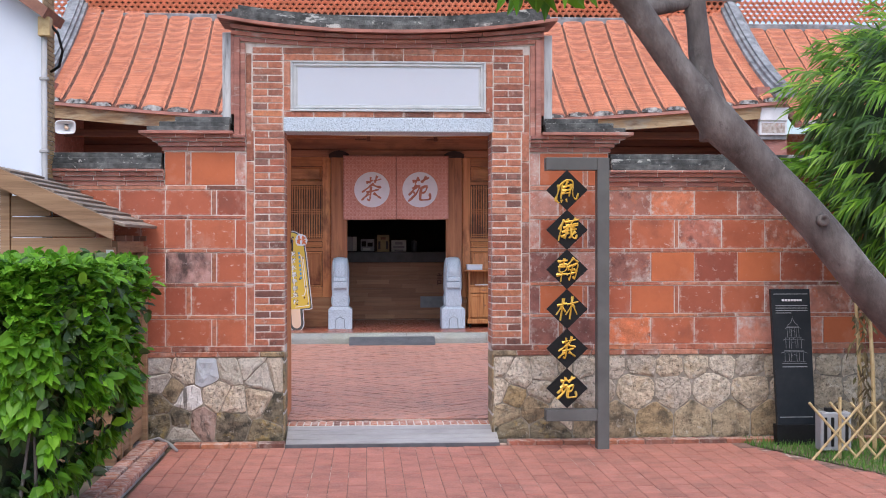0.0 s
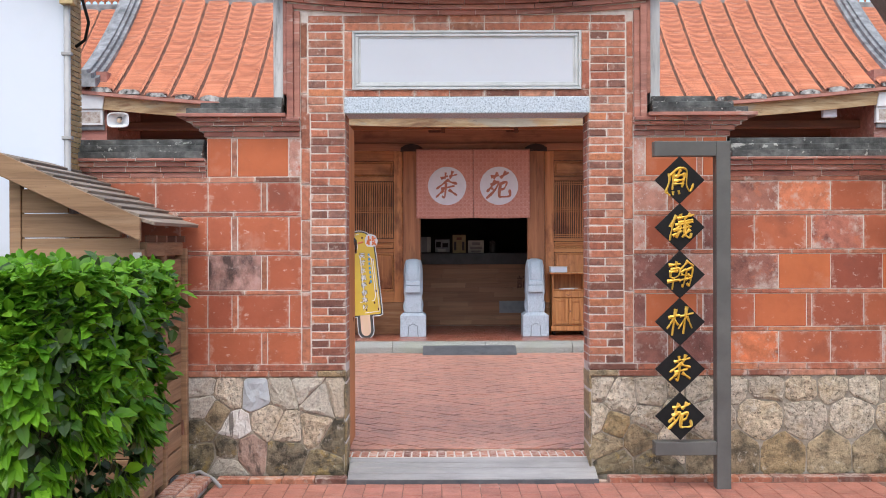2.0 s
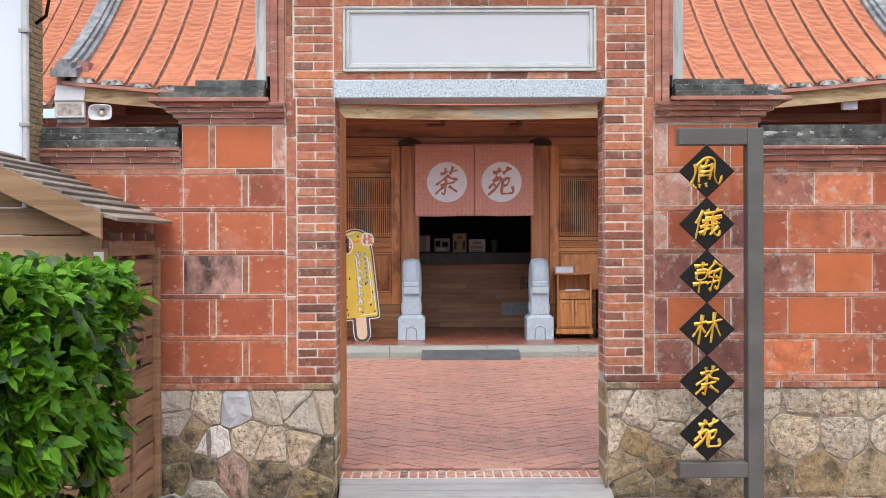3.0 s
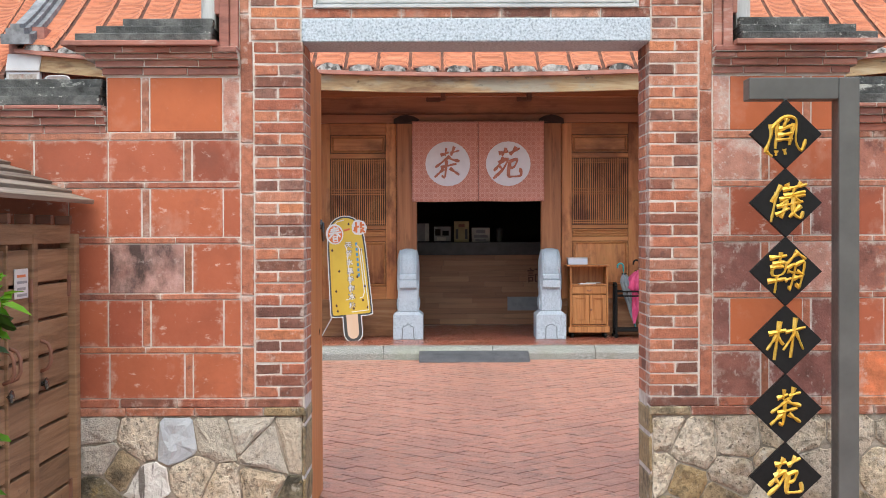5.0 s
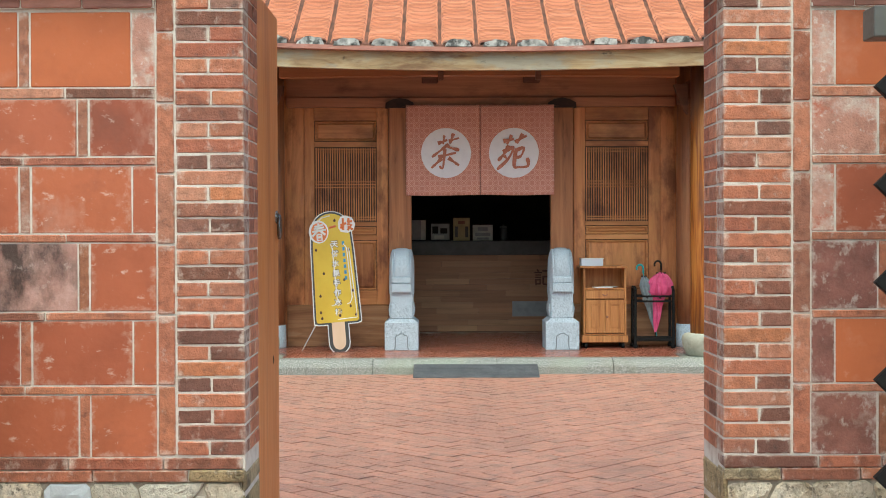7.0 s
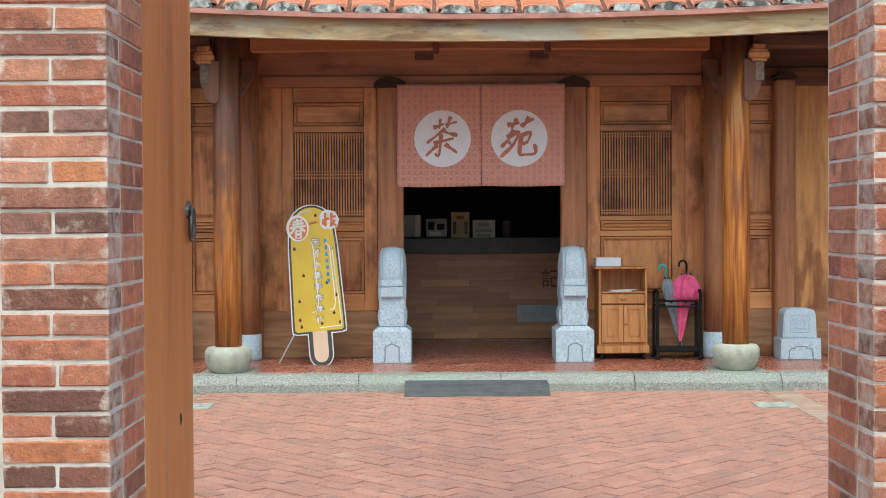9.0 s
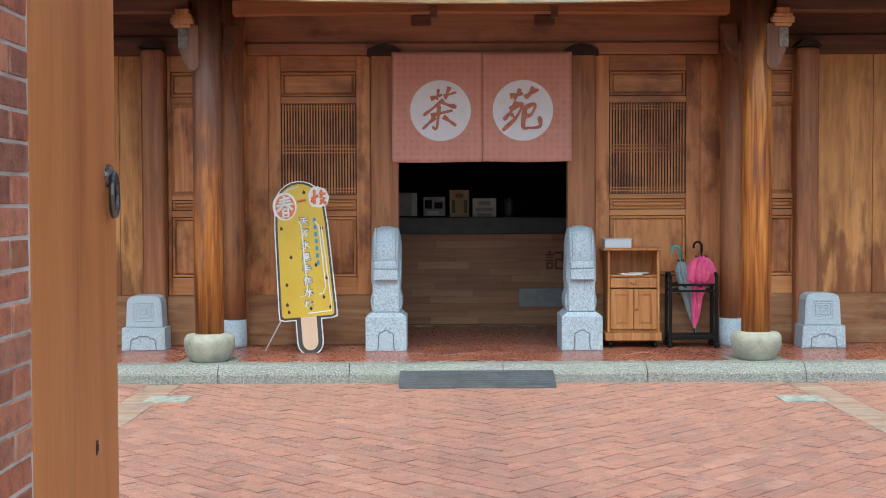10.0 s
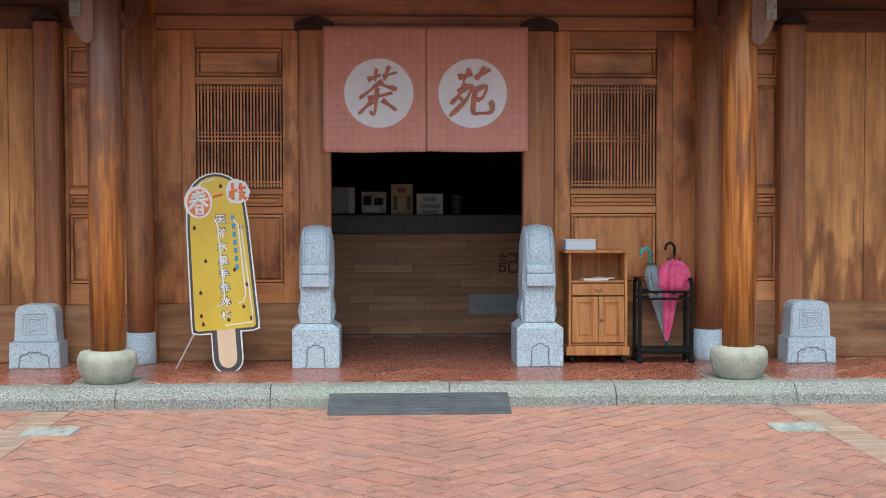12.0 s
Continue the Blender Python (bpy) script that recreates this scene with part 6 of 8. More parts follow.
def horn(rings, centre):
    """Rounded-oblong rings (half width, half height, depth) joined into a shell."""
    b2, rows = bmesh.new(), []
    for w, h, y in rings:
        row = []
        for k in range(32):
            a = 2 * math.pi * k / 32
            ca, sa = math.cos(a), math.sin(a)
            row.append(b2.verts.new((centre[0] + w * math.copysign(abs(ca) ** 0.5, ca), centre[1] + y, centre[2] + h * math.copysign(abs(sa) ** 0.5, sa))))
        rows.append(row)
    for a, b in zip(rows, rows[1:]):
        for k in range(32):
            b2.faces.new((a[k], a[(k + 1) % 32], b[(k + 1) % 32], b[k]))
    b2.faces.new(rows[-1])
    bmesh.ops.recalc_face_normals(b2, faces=b2.faces)
    return b2


SPK = (-4.745, 8.44, 3.5)
part("horn_rim", horn([(0.05, 0.045, 0.16), (0.1, 0.07, 0.08), (0.15, 0.1, 0.0), (0.158, 0.108, -0.02), (0.156, 0.106, -0.03), (0.143, 0.094, -0.03), (0.135, 0.087, -0.015), (0.085, 0.062, 0.045), (0.05, 0.042, 0.085)], SPK), M_FRAME_STONE, spk, "", True)
part("horn_centre", turn(lathe([(0.036, 0.0), (0.03, 0.03), (0.014, 0.05)], 0, 0, 16), pose(SPK[0], SPK[1] + 0.06, SPK[2], 90, 0, 0)), M_STICK, spk, "pinkish horn core", True)
part("mount", box(-4.775, -4.715, 8.5, 8.7, 3.54, 3.6, 0.005), M_STEEL, spk)
jb = thing("junction_box", (5.35, 8.6, 3.6), "white plastic box fixed under the eave", "junction box")
part("box_body", box(5.26, 5.46, 8.55, 8.65, 3.52, 3.76, 0.012, seg=2), M_PLASTER, jb)
part("box_lid", box(5.275, 5.445, 8.542, 8.549, 3.535, 3.745, 0.003), M_PLASTER, jb)

# ---- drum stones at the doorway ----


def drum_stone(xc):
    d = thing("drum_stone", (xc, 10.2, PZ), "carved grey granite drum stone at the doorway", "stone carving", "pair of drum stones")
    # base with a sloping shoulder up to the shaft
    block = box(xc - 0.198, xc + 0.198, 9.97, 10.46, PZ, 0.632, 0.008, seg=2)
    low = [block.verts.new(p) for p in ((xc - 0.192, 9.976, 0.631), (xc + 0.192, 9.976, 0.631), (xc + 0.192, 10.455, 0.631), (xc - 0.192, 10.455, 0.631))]
    top = [block.verts.new(p) for p in ((xc - 0.138, 10.002, 0.672), (xc + 0.138, 10.002, 0.672), (xc + 0.138, 10.45, 0.672), (xc - 0.138, 10.45, 0.672))]
    block.faces.new(top)
    for k in range(4):
        block.faces.new((low[k], low[(k + 1) % 4], top[(k + 1) % 4], top[k]))
    bmesh.ops.recalc_face_normals(block, faces=block.faces)
    b_ = part("base_block", block, M_GRANITE, d)
    arch = [(-0.088, 0.312), (-0.076, 0.33), (-0.072, 0.36), (-0.072, 0.455), (-0.06, 0.478), (-0.035, 0.483), (-0.022, 0.5), (0.022, 0.5), (0.035, 0.483), (0.06, 0.478), (0.072, 0.455), (0.072, 0.36), (0.076, 0.33), (0.088, 0.312)]
    part("arch_carving", tube([(xc + x, 9.968, z) for x, z in arch], 0.006, 6), M_CARVED_SHADE, b_)
    part("arch_panel", prism([(xc + x * 0.92, z - 0.004) for x, z in arch], 9.965, 9.975, bevel=0.002), M_GRANITE, b_)
    part("shaft", box(xc - 0.13, xc + 0.13, 10.004, 10.44, 0.6725, 1.06, 0.01), M_GRANITE, d)
    # the drum seen edge on: a crowned band between two bulging cheeks
    n, body, rows = 22, bmesh.new(), []
    half = ((0.148, 0.07), (0.142, 0.14), (0.13, 0.2), (0.117, 0.236), (0.106, 0.248), (0.097, 0.25), (0.093, 0.236), (0.088, 0.246), (0.06, 0.258), (0.02, 0.262))
    for wx, rr in [(-w, r) for w, r in half] + [(w, r) for w, r in half[::-1]]:
        ring = [body.verts.new((xc + wx, 10.22 - rr * math.cos(a) * 0.96, 1.24 + rr * math.sin(a))) for a in [math.pi * (-0.06 + 1.12 * i / n) for i in range(n + 1)]]
        ring.append(body.verts.new((xc + wx * 0.97, 10.42, 0.96)))
        ring.append(body.verts.new((xc + wx * 0.97, 10.05, 0.96)))
        rows.append(ring)
    m_ = len(rows[0])
    for a, b in zip(rows, rows[1:]):
        for k in range(m_):
            body.faces.new((a[k], a[(k + 1) % m_], b[(k + 1) % m_], b[k]))
    body.faces.new(rows[0][::-1])
    body.faces.new(rows[-1])
    bmesh.ops.recalc_face_normals(body, faces=body.faces)
    part("drum", body, M_GRANITE, d)
    # cushion and hanging apron before the drum
    part("cushion", box(xc - 0.115, xc + 0.115, 9.962, 10.06, 1.088, 1.165, 0.022, seg=3), M_GRANITE, d, "", True)
    part("apron", box(xc - 0.116, xc + 0.116, 9.95, 10.06, 0.987, 1.0875, 0.008, seg=2), M_GRANITE, d)
    for s in (-1, 1):
        cheek = [(s * 0.1, 0.673), (s * 0.136, 0.675), (s * 0.15, 0.72), (s * 0.156, 0.78), (s * 0.148, 0.83), (s * 0.134, 0.87), (s * 0.136, 0.92), (s * 0.143, 1.0), (s * 0.1, 1.02)]
        part("scroll_cheek", prism([(xc + x, z) for x, z in (cheek if s > 0 else cheek[::-1])], 10.1, 10.42), M_GRANITE, d)
    return d


drum_stone(-0.62)
drum_stone(1.268)


def plinth(xc):
    p = thing("door_plinth", (xc, 10.3, PZ), "carved grey granite plinth at the side door", "stone carving", "pair of door plinths")
    b_ = part("base_block", prism([(xc - 0.212, PZ), (xc + 0.212, PZ), (xc + 0.207, 0.522), (xc - 0.207, 0.522)], 10.08, 10.36, bevel=0.008), M_GRANITE, p)
    pts = [(xc - 0.13, 0.312), (xc - 0.122, 0.345), (xc - 0.122, 0.395), (xc - 0.1, 0.42), (xc - 0.062, 0.422), (xc - 0.048, 0.442), (xc + 0.048, 0.442), (xc + 0.062, 0.422), (xc + 0.1, 0.42), (xc + 0.122, 0.395), (xc + 0.122, 0.345), (xc + 0.13, 0.312)]
    part("arch_carving", tube([(x, 10.078, z) for x, z in pts], 0.006, 6), M_CARVED_SHADE, b_)
    t = part("top_block", prism([(xc - 0.178, 0.523), (xc + 0.178, 0.523), (xc + 0.166, 0.77), (xc + 0.148, 0.812), (xc + 0.1, 0.834), (xc - 0.1, 0.834), (xc - 0.148, 0.812), (xc - 0.166, 0.77)], 10.12, 10.36, bevel=0.012), M_GRANITE, p)
    for i in range(4):
        w = 0.096 - i * 0.024
        z0, z1 = 0.675 - w * 0.9, 0.675 + w * 0.9
        part("fret_carving", tube([(xc - w, 10.118, z0), (xc - w, 10.118, z1), (xc + w, 10.118, z1), (xc + w, 10.118, z0 + 0.02 * (i % 2)), (xc - w + 0.02, 10.118, z0)], 0.006, 4), M_GRANITE, t)


plinth(-2.98)
plinth(3.632)

# ---- noren curtain ----
noren = thing("door_curtain", (0.325, 10.44, 3.22), "salmon patterned split door curtain with white discs", "curtain")
part("rod", tube([(-0.62, 10.455, 3.21), (1.27, 10.455, 3.21)], 0.011, 8), M_DARKWOOD, noren)


def cloth_y(x, z):
    drop = (3.22 - z) / 1.09
    return 10.435 + 0.006 * math.sin(x * 9 + 1.0) * drop + 0.003 * math.sin(x * 23 + z * 3) * drop


def cloth(x0, x1, z0, z1, dy, material, name, parent, disc=None):
    n, k = 28, 26
    V, F = [], []
    for j in range(k + 1):
        for i in range(n + 1):
            if disc:
                cx, cz, r = disc
                rr, a = r * j / k, 2 * math.pi * i / n
                x, z = cx + rr * math.cos(a), cz + rr * math.sin(a)
            else:
                x, z = x0 + (x1 - x0) * i / n, z0 + (z1 - z0) * j / k
                z += 0.004 * math.sin(x * 6) * (1 - j / k)
            V.append((x, cloth_y(x, z) + dy, z))
    for j in range(k):
        for i in range(n):
            a = j * (n + 1) + i
            F.append((a, a + 1, a + n + 2, a + n + 1))
    ob = pydata(name, V, F, material, parent, "", True)
    if not disc:
        s = ob.modifiers.new("thick", "SOLIDIFY")
        s.thickness, s.offset = 0.003, 1.0
    return ob


pl = cloth(-0.572, 0.322, 2.132, 3.224, 0, M_NOREN, "left_cloth", noren)
pr = cloth(0.326, 1.216, 2.135, 3.224, 0, M_NOREN, "right_cloth", noren)
for cx, strokes, p in ((-0.088, CHA, pl), (0.73, YUAN, pr)):
    disc = cloth(0, 0, 0, 0, -0.006, M_NOREN_DISC, "white_disc", p, (cx, 2.643, 0.302))
    part("brushed_character", brush(strokes, cx, 2.643, 0.46, 10.424, 0.001, 0.47), M_NOREN_INK, p, "brick-red brushed character")
for z in (2.5, 2.75, 2.95):
    part("knot", tube([(0.324, 10.43, z - 0.012), (0.324, 10.428, z + 0.012)], 0.01, 6), M_NOREN_INK, noren)

# ---- ice lolly sign ----
lolly = thing("ice_lolly_sign", (0, 0, 0), "flat yellow ice lolly shaped sign leaning on a prop", "sign")


def lolly_outline(grow):
    pts = []
    for i in range(13):
        a = math.pi * i / 12
        pts.append((0.211 * math.cos(a) + grow * math.cos(a), 1.40 + 0.215 * math.sin(a) + grow * math.sin(a)))
    g = grow
    pts += [(-0.226 - g, 1.2), (-0.249 - g, 0.40), (-0.246 - g, 0.36 - g), (-0.225, 0.345 - g), (-0.095 - g, 0.345 - g), (-0.095 - g, 0.10)]
    pts += [((0.095 + g) * math.cos(a), 0.10 + (0.095 + g) * math.sin(a)) for a in [math.pi + math.pi * i / 8 for i in range(1, 8)]]
    pts += [(0.095 + g, 0.10), (0.095 + g, 0.345 - g), (0.225, 0.345 - g), (0.246 + g, 0.36 - g), (0.249 + g, 0.40), (0.226 + g, 1.2)]
    return pts


LB = part("board", prism(lolly_outline(0.031), 0.0, 0.012), M_WHITE, lolly)
part("dark_outline", prism(lolly_outline(0.02), -0.0012, -0.0004), M_DARKPRINT, LB)
part("lolly_body", prism([p for p in lolly_outline(0.0) if p[1] > 0.344], -0.004, -0.0025), M_YELLOW, LB, "mustard yellow lolly print")
part("stick", prism([(0.075 * math.cos(a), 0.11 + 0.085 * math.sin(a)) for a in [math.pi + math.pi * i / 10 for i in range(11)]] + [(0.075, 0.344), (-0.075, 0.344)], -0.004, -0.0025), M_STICK, LB)
BX, BZ = 0.043, 0.07
badge = part("badge", prism([(BX - 0.185 + 0.115 * math.cos(a), BZ + 1.34 + 0.135 * math.sin(a)) for a in [2 * math.pi * i / 20 for i in range(20)]], -0.007, -0.0045), M_WHITE, LB, "white round badge")
part("badge_disc", prism([(BX - 0.18 + 0.094 * math.cos(a), BZ + 1.335 + 0.115 * math.sin(a)) for a in [2 * math.pi * i / 20 for i in range(20)]], -0.009, -0.0075), M_ORANGEPRINT, badge)
for pts in ([(-0.23, 1.40), (-0.13, 1.42)], [(-0.24, 1.375), (-0.12, 1.39)], [(-0.26, 1.345), (-0.1, 1.36)], [(-0.18, 1.44), (-0.2, 1.35), (-0.26, 1.29)], [(-0.18, 1.36), (-0.11, 1.3)], [(-0.205, 1.31), (-0.155, 1.31), (-0.155, 1.24), (-0.205, 1.24), (-0.205, 1.31)], [(-0.2, 1.275), (-0.16, 1.275)]):
    part("emblem_mark", tube([(x + BX, -0.0105, z + BZ) for x, z in pts], 0.013, 6), M_WHITE, badge)
part("badge", prism([(x + 0.015, z + 0.09) for x, z in ((0.075, 1.345), (0.075, 1.42), (0.11, 1.48), (0.17, 1.49), (0.24, 1.46), (0.275, 1.38), (0.25, 1.31), (0.18, 1.285), (0.1, 1.3))], -0.0068, -0.0045), M_WHITE, LB)
for pts in ([(-0.035, 1.36), (0.045, 1.375)], [(0.1, 1.38), (0.17, 1.40)], [(0.135, 1.46), (0.13, 1.32)], [(0.13, 1.39), (0.1, 1.34)], [(0.18, 1.42), (0.24, 1.415)], [(0.2, 1.455), (0.2, 1.39)], [(0.18, 1.385), (0.23, 1.375), (0.18, 1.315)], [(0.185, 1.36), (0.24, 1.32)]):
    part("emblem_mark", tube([(x + 0.015, -0.0095, z + 0.09) for x, z in pts], 0.014, 6), M_ORANGEPRINT, LB)
for k, ch in enumerate("天然水果手作冰棒"):
    z = 1.25 - k * 0.1137
    x = 0.028 - 0.0017 * k
    lettering("word", ch, 0.086, pose(x, -0.0052, z, 90, 0, 0), M_DARKPRINT, LB, 0.0004, 0.07)
    lettering("word", ch, 0.084, pose(x, -0.0068, z, 90, 0, 0), M_WHITE, LB, 0.0004, 0.018)
for k in range(7):
    z, x = 1.26 - k * 0.068, 0.129 + 0.0005 * k
    part("text_bar", box(x - 0.014, x + 0.014, -0.0062, -0.0045, z - 0.021, z + 0.021, 0.0), M_BLUE, LB)
rng = random.Random(3)
for x, z in ((0.05, 1.53), (-0.09, 1.44), (0.03, 1.27), (-0.19, 1.2), (-0.12, 0.92), (0.19, 1.18), (0.11, 0.83), (-0.18, 0.66), (0.2, 0.70), (-0.19, 0.47), (0.05, 0.56), (0.16, 0.52), (-0.18, 0.40), (0.215, 0.42), (0.03, 0.42)):
    part("seed_mark", prism([(x, z + 0.024), (x + 0.016, z), (x + 0.008, z - 0.017), (x - 0.011, z - 0.014), (x - 0.014, z + 0.003)], -0.0058, -0.0045), M_SEED, LB)
for pts in ([(-0.02, 1.26), (0.0, 1.2), (0.01, 0.6), (-0.02, 0.545), (-0.06, 0.54)], [(0.13, 1.25), (0.165, 1.2), (0.185, 0.62), (0.16, 0.56), (0.12, 0.55)], [(0.0, 0.375), (0.225, 0.385), (0.225, 0.5), (0.19, 1.2)], [(-0.17, 1.5), (-0.1, 1.57), (0.0, 1.59)]):
    part("gleam_line", tube([(x, -0.004, z) for x, z in pts], 0.0065, 4), M_WHITE, LB)
part("prop", tube([(-0.24, 0.02, 0.36), (-0.46, 0.2, 0.02), (-0.1, 0.24, 0.02), (0.0, 0.02, 0.1)], 0.0085, 6), M_FRAME_STONE, lolly, "thin white steel prop")
lolly.matrix_basis = pose(-1.325, 9.84, PZ - 0.0, -4.5, -4.2, 6)

# ---- small cabinet with a box on it ----
cab = thing("small_cabinet", (1.79, 10.3, PZ), "honey-coloured wooden cabinet on castors", "cabinet")
CX0, CX1, CY0, CY1 = 1.535, 2.045, 10.16, 10.47
part("top_board", box(1.49, 2.06, 10.13, CY1, 1.255, 1.28, 0.006), M_CABINET, cab)
part("side_panel", box(CX0, CX0 + 0.025, CY0, CY1, 0.40, 1.254, 0.003), M_CABINET, cab)
part("side_panel", box(CX1 - 0.025, CX1, CY0, CY1, 0.40, 1.254, 0.003), M_CABINET, cab)
part("back_panel", box(CX0 + 0.026, CX1 - 0.026, CY1 - 0.012, CY1 - 0.002, 0.40, 1.254), M_CABINET, cab)
part("shelf", box(CX0 + 0.026, CX1 - 0.026, CY0 + 0.012, CY1 - 0.013, 1.0, 1.018, 0.002), M_CABINET, cab)
part("shelf", box(CX0 + 0.026, CX1 - 0.026, CY0 + 0.01, CY1 - 0.013, 0.46, 0.478, 0.002), M_CABINET, cab)
dr = part("drawer", box(CX0 + 0.03, CX1 - 0.03, CY0 - 0.006, CY0 + 0.02, 0.892, 0.992, 0.004), M_CABINET, cab)
part("pull", tube([(1.76, CY0 - 0.012, 0.945), (1.775, CY0 - 0.024, 0.935), (1.79, CY0 - 0.026, 0.93), (1.805, CY0 - 0.024, 0.935), (1.82, CY0 - 0.012, 0.945)], 0.006, 6), M_BROWN, dr)
for x0, x1 in ((CX0 + 0.03, 1.787), (1.793, CX1 - 0.03)):
    d = part("door", box(x0, x1, CY0 - 0.002, CY0 + 0.018, 0.485, 0.88, 0.004), M_CABINET, cab)
    for a0, a1, b0, b1 in ((x0, x0 + 0.045, 0.485, 0.88), (x1 - 0.045, x1, 0.485, 0.88), (x0 + 0.0455, x1 - 0.0455, 0.485, 0.535), (x0 + 0.0455, x1 - 0.0455, 0.83, 0.88)):
        part("door_rail", box(a0, a1, CY0 - 0.012, CY0 - 0.0025, b0, b1, 0.003), M_CABINET, d)
    part("door_field", box(x0 + 0.06, x1 - 0.06, CY0 - 0.009, CY0 - 0.0025, 0.55, 0.815, 0.006), M_CABINET, d)
part("knob", lathe([(0.012, 0.0), (0.014, 0.012), (0.006, 0.018)], 0, 0, 12), M_BROWN, cab).matrix_basis = pose(1.815, CY0 - 0.012, 0.68, 90, 0, 0)
part("plinth_board", box(CX0 - 0.02, CX1 + 0.02, CY0 - 0.012, CY1, 0.372, 0.455, 0.008), M_CABINET, cab)
for x in (1.57, 2.01):
    for y in (10.2, 10.43):
        part("castor", tube([(x - 0.014, y, 0.338), (x + 0.014, y, 0.338)], 0.032, 12), M_BLACK, cab)
pb = thing("tissue_box", (1.64, 10.3, 1.28), "white card box on the cabinet", "box")
part("box_body", box(1.515, 1.775, 10.2, 10.4, 1.2805, 1.362, 0.004), M_PLASTER, pb)
part("box_lid", box(1.508, 1.782, 10.193, 10.407, 1.3625, 1.372, 0.002), M_WHITE, pb)
leaflet = thing("paper_leaflets", (1.8, 10.25, 1.02), "loose white papers on the cabinet shelf", "paper")
part("sheets", turn(box(-0.1, 0.12, -0.07, 0.06, 0, 0.012), pose(1.76, 10.25, 1.0185, 0, 0, 8)), M_WHITE, leaflet)
part("sheets", turn(box(-0.09, 0.1, -0.06, 0.06, 0, 0.006), pose(1.85, 10.26, 1.031, 0, 0, -12)), M_PAPER, leaflet)

# ---- umbrella rack and umbrellas ----
rack = thing("umbrella_rack", (2.37, 10.27, PZ), "black tubular umbrella rack on castors", "umbrella rack")
RX0, RX1, RY0, RY1 = 2.15, 2.60, 10.15, 10.38
for x in (RX0, RX1):
    for y in (RY0, RY1):
        part("upright", tube([(x, y, 0.345), (x, y, 0.985)], 0.017, 10), M_BLACK, rack)
        part("castor", lathe([(0.02, PZ), (0.03, PZ + 0.015), (0.03, PZ + 0.035), (0.015, PZ + 0.05)], x, y, 12), M_BLACK, rack)
    part("top_bow", tube([(x, RY0, 0.985), (x, RY0 + 0.04, 1.025), (x, RY1 - 0.04, 1.025), (x, RY1, 0.985)], 0.017, 10), M_BLACK, rack)
for z in (0.92, 0.86):
    for y in (RY0, RY1):
        part("rail", tube([(RX0, y, z), (RX1, y, z)], 0.012, 8), M_BLACK, rack)
part("tray", box(RX0 - 0.01, RX1 + 0.01, RY0 - 0.01, RY1 + 0.01, 0.385, 0.43, 0.01), M_BLACK, rack)
for x in (2.3, 2.45):
    part("divider", tube([(x, RY0, 0.9), (x, RY1, 0.9)], 0.008, 8), M_BLACK, rack)


def umbrella(name, label, base, top, bulge, cloth_mat, handle, hook_mat, lean_y):
    """A folded umbrella standing on its tip: pleated cloth, shaft, crook."""
    u = thing(name, base, label, "umbrella", "umbrellas in the rack")
    b0, t0 = Vector(base), Vector(top)
    axis = (t0 - b0)
    body = bmesh.new()
    rows, n = [], 48
    for s, r in ((0.06, 0.012), (0.2, 0.03), (0.4, 0.046), (0.53, 0.058), (0.56, bulge * 0.86), (0.6, bulge * 1.04), (0.66, bulge * 1.08), (0.72, bulge), (0.78, bulge * 0.8), (0.83, bulge * 0.52), (0.86, 0.016)):
        c = b0 + axis * s
        ring = []
        for k in range(n):
            th = 2 * math.pi * k / n
            rr = r * (1 + 0.2 * math.cos(8 * th + s * 3) + (0.28 * noise.noise((math.cos(th) * 1.6, math.sin(th) * 1.6, s * 4 + b0.x * 9)) if s > 0.5 else 0))
            ring.append(body.verts.new((c.x + rr * math.cos(th), c.y + rr * 0.8 * math.sin(th), c.z + (0.03 * noise.noise((th * 1.5, s, 2)) if 0.54 < s < 0.62 else 0))))
        rows.append(ring)
    for a, b in zip(rows, rows[1:]):
        for k in range(n):
            body.faces.new((a[k], a[(k + 1) % n], b[(k + 1) % n], b[k]))
    for v in body.verts:
        v.co += noise.noise_vector(v.co * 16) * 0.01
    for k in range(8):
        th = 2 * math.pi * k / 8
        c = b0 + axis * 0.845 + Vector((bulge * 0.42 * math.cos(th), bulge * 0.34 * math.sin(th), 0))
        part("rib_tip", tube([c, c + Vector((math.cos(th) * 0.006, math.sin(th) * 0.006, 0.02))], 0.004, 6), M_BLACK, u)
    part("folded_cloth", body, cloth_mat, u)
    part("shaft", tube([b0, b0 + axis * 0.9], 0.006, 8), hook_mat, u)
    c = b0 + axis * 0.9
    part("crook", tube([c, c + Vector((0, 0, 0.06))] + [c + Vector((handle * (0.04 - 0.04 * math.cos(a)), 0, 0.06 + 0.045 * math.sin(a))) for a in [math.pi * i / 8 for i in range(1, 10)]], 0.012, 8), hook_mat, u, "", True)


umbrella("pink_umbrella", "folded pink umbrella with a black crook", (2.40, 10.24, 0.435), (2.485, 10.27, 1.32), 0.12, M_PINK, -1, M_BLACK, 0)
umbrella("grey_umbrella", "folded grey umbrella with a teal crook", (2.43, 10.3, 0.435), (2.25, 10.3, 1.27), 0.06, M_GREYCLOTH, -1, M_TEAL, 0)

# ---- black step mat before the porch ----
mat_step = thing("step_mat", (0.2, 8.6, 0.15), "dark grey rubber ramp mat against the kerb", "mat")
bm = bmesh.new()
pr_ = [(8.52, 0.148), (8.52, 0.165), (8.835, 0.262), (8.85, 0.262), (8.85, 0.148)]
a = [bm.verts.new((-0.455, y, z)) for y, z in pr_]
b = [bm.verts.new((0.885, y, z)) for y, z in pr_]
for i in range(5):
    bm.faces.new((a[i], a[(i + 1) % 5], b[(i + 1) % 5], b[i]))
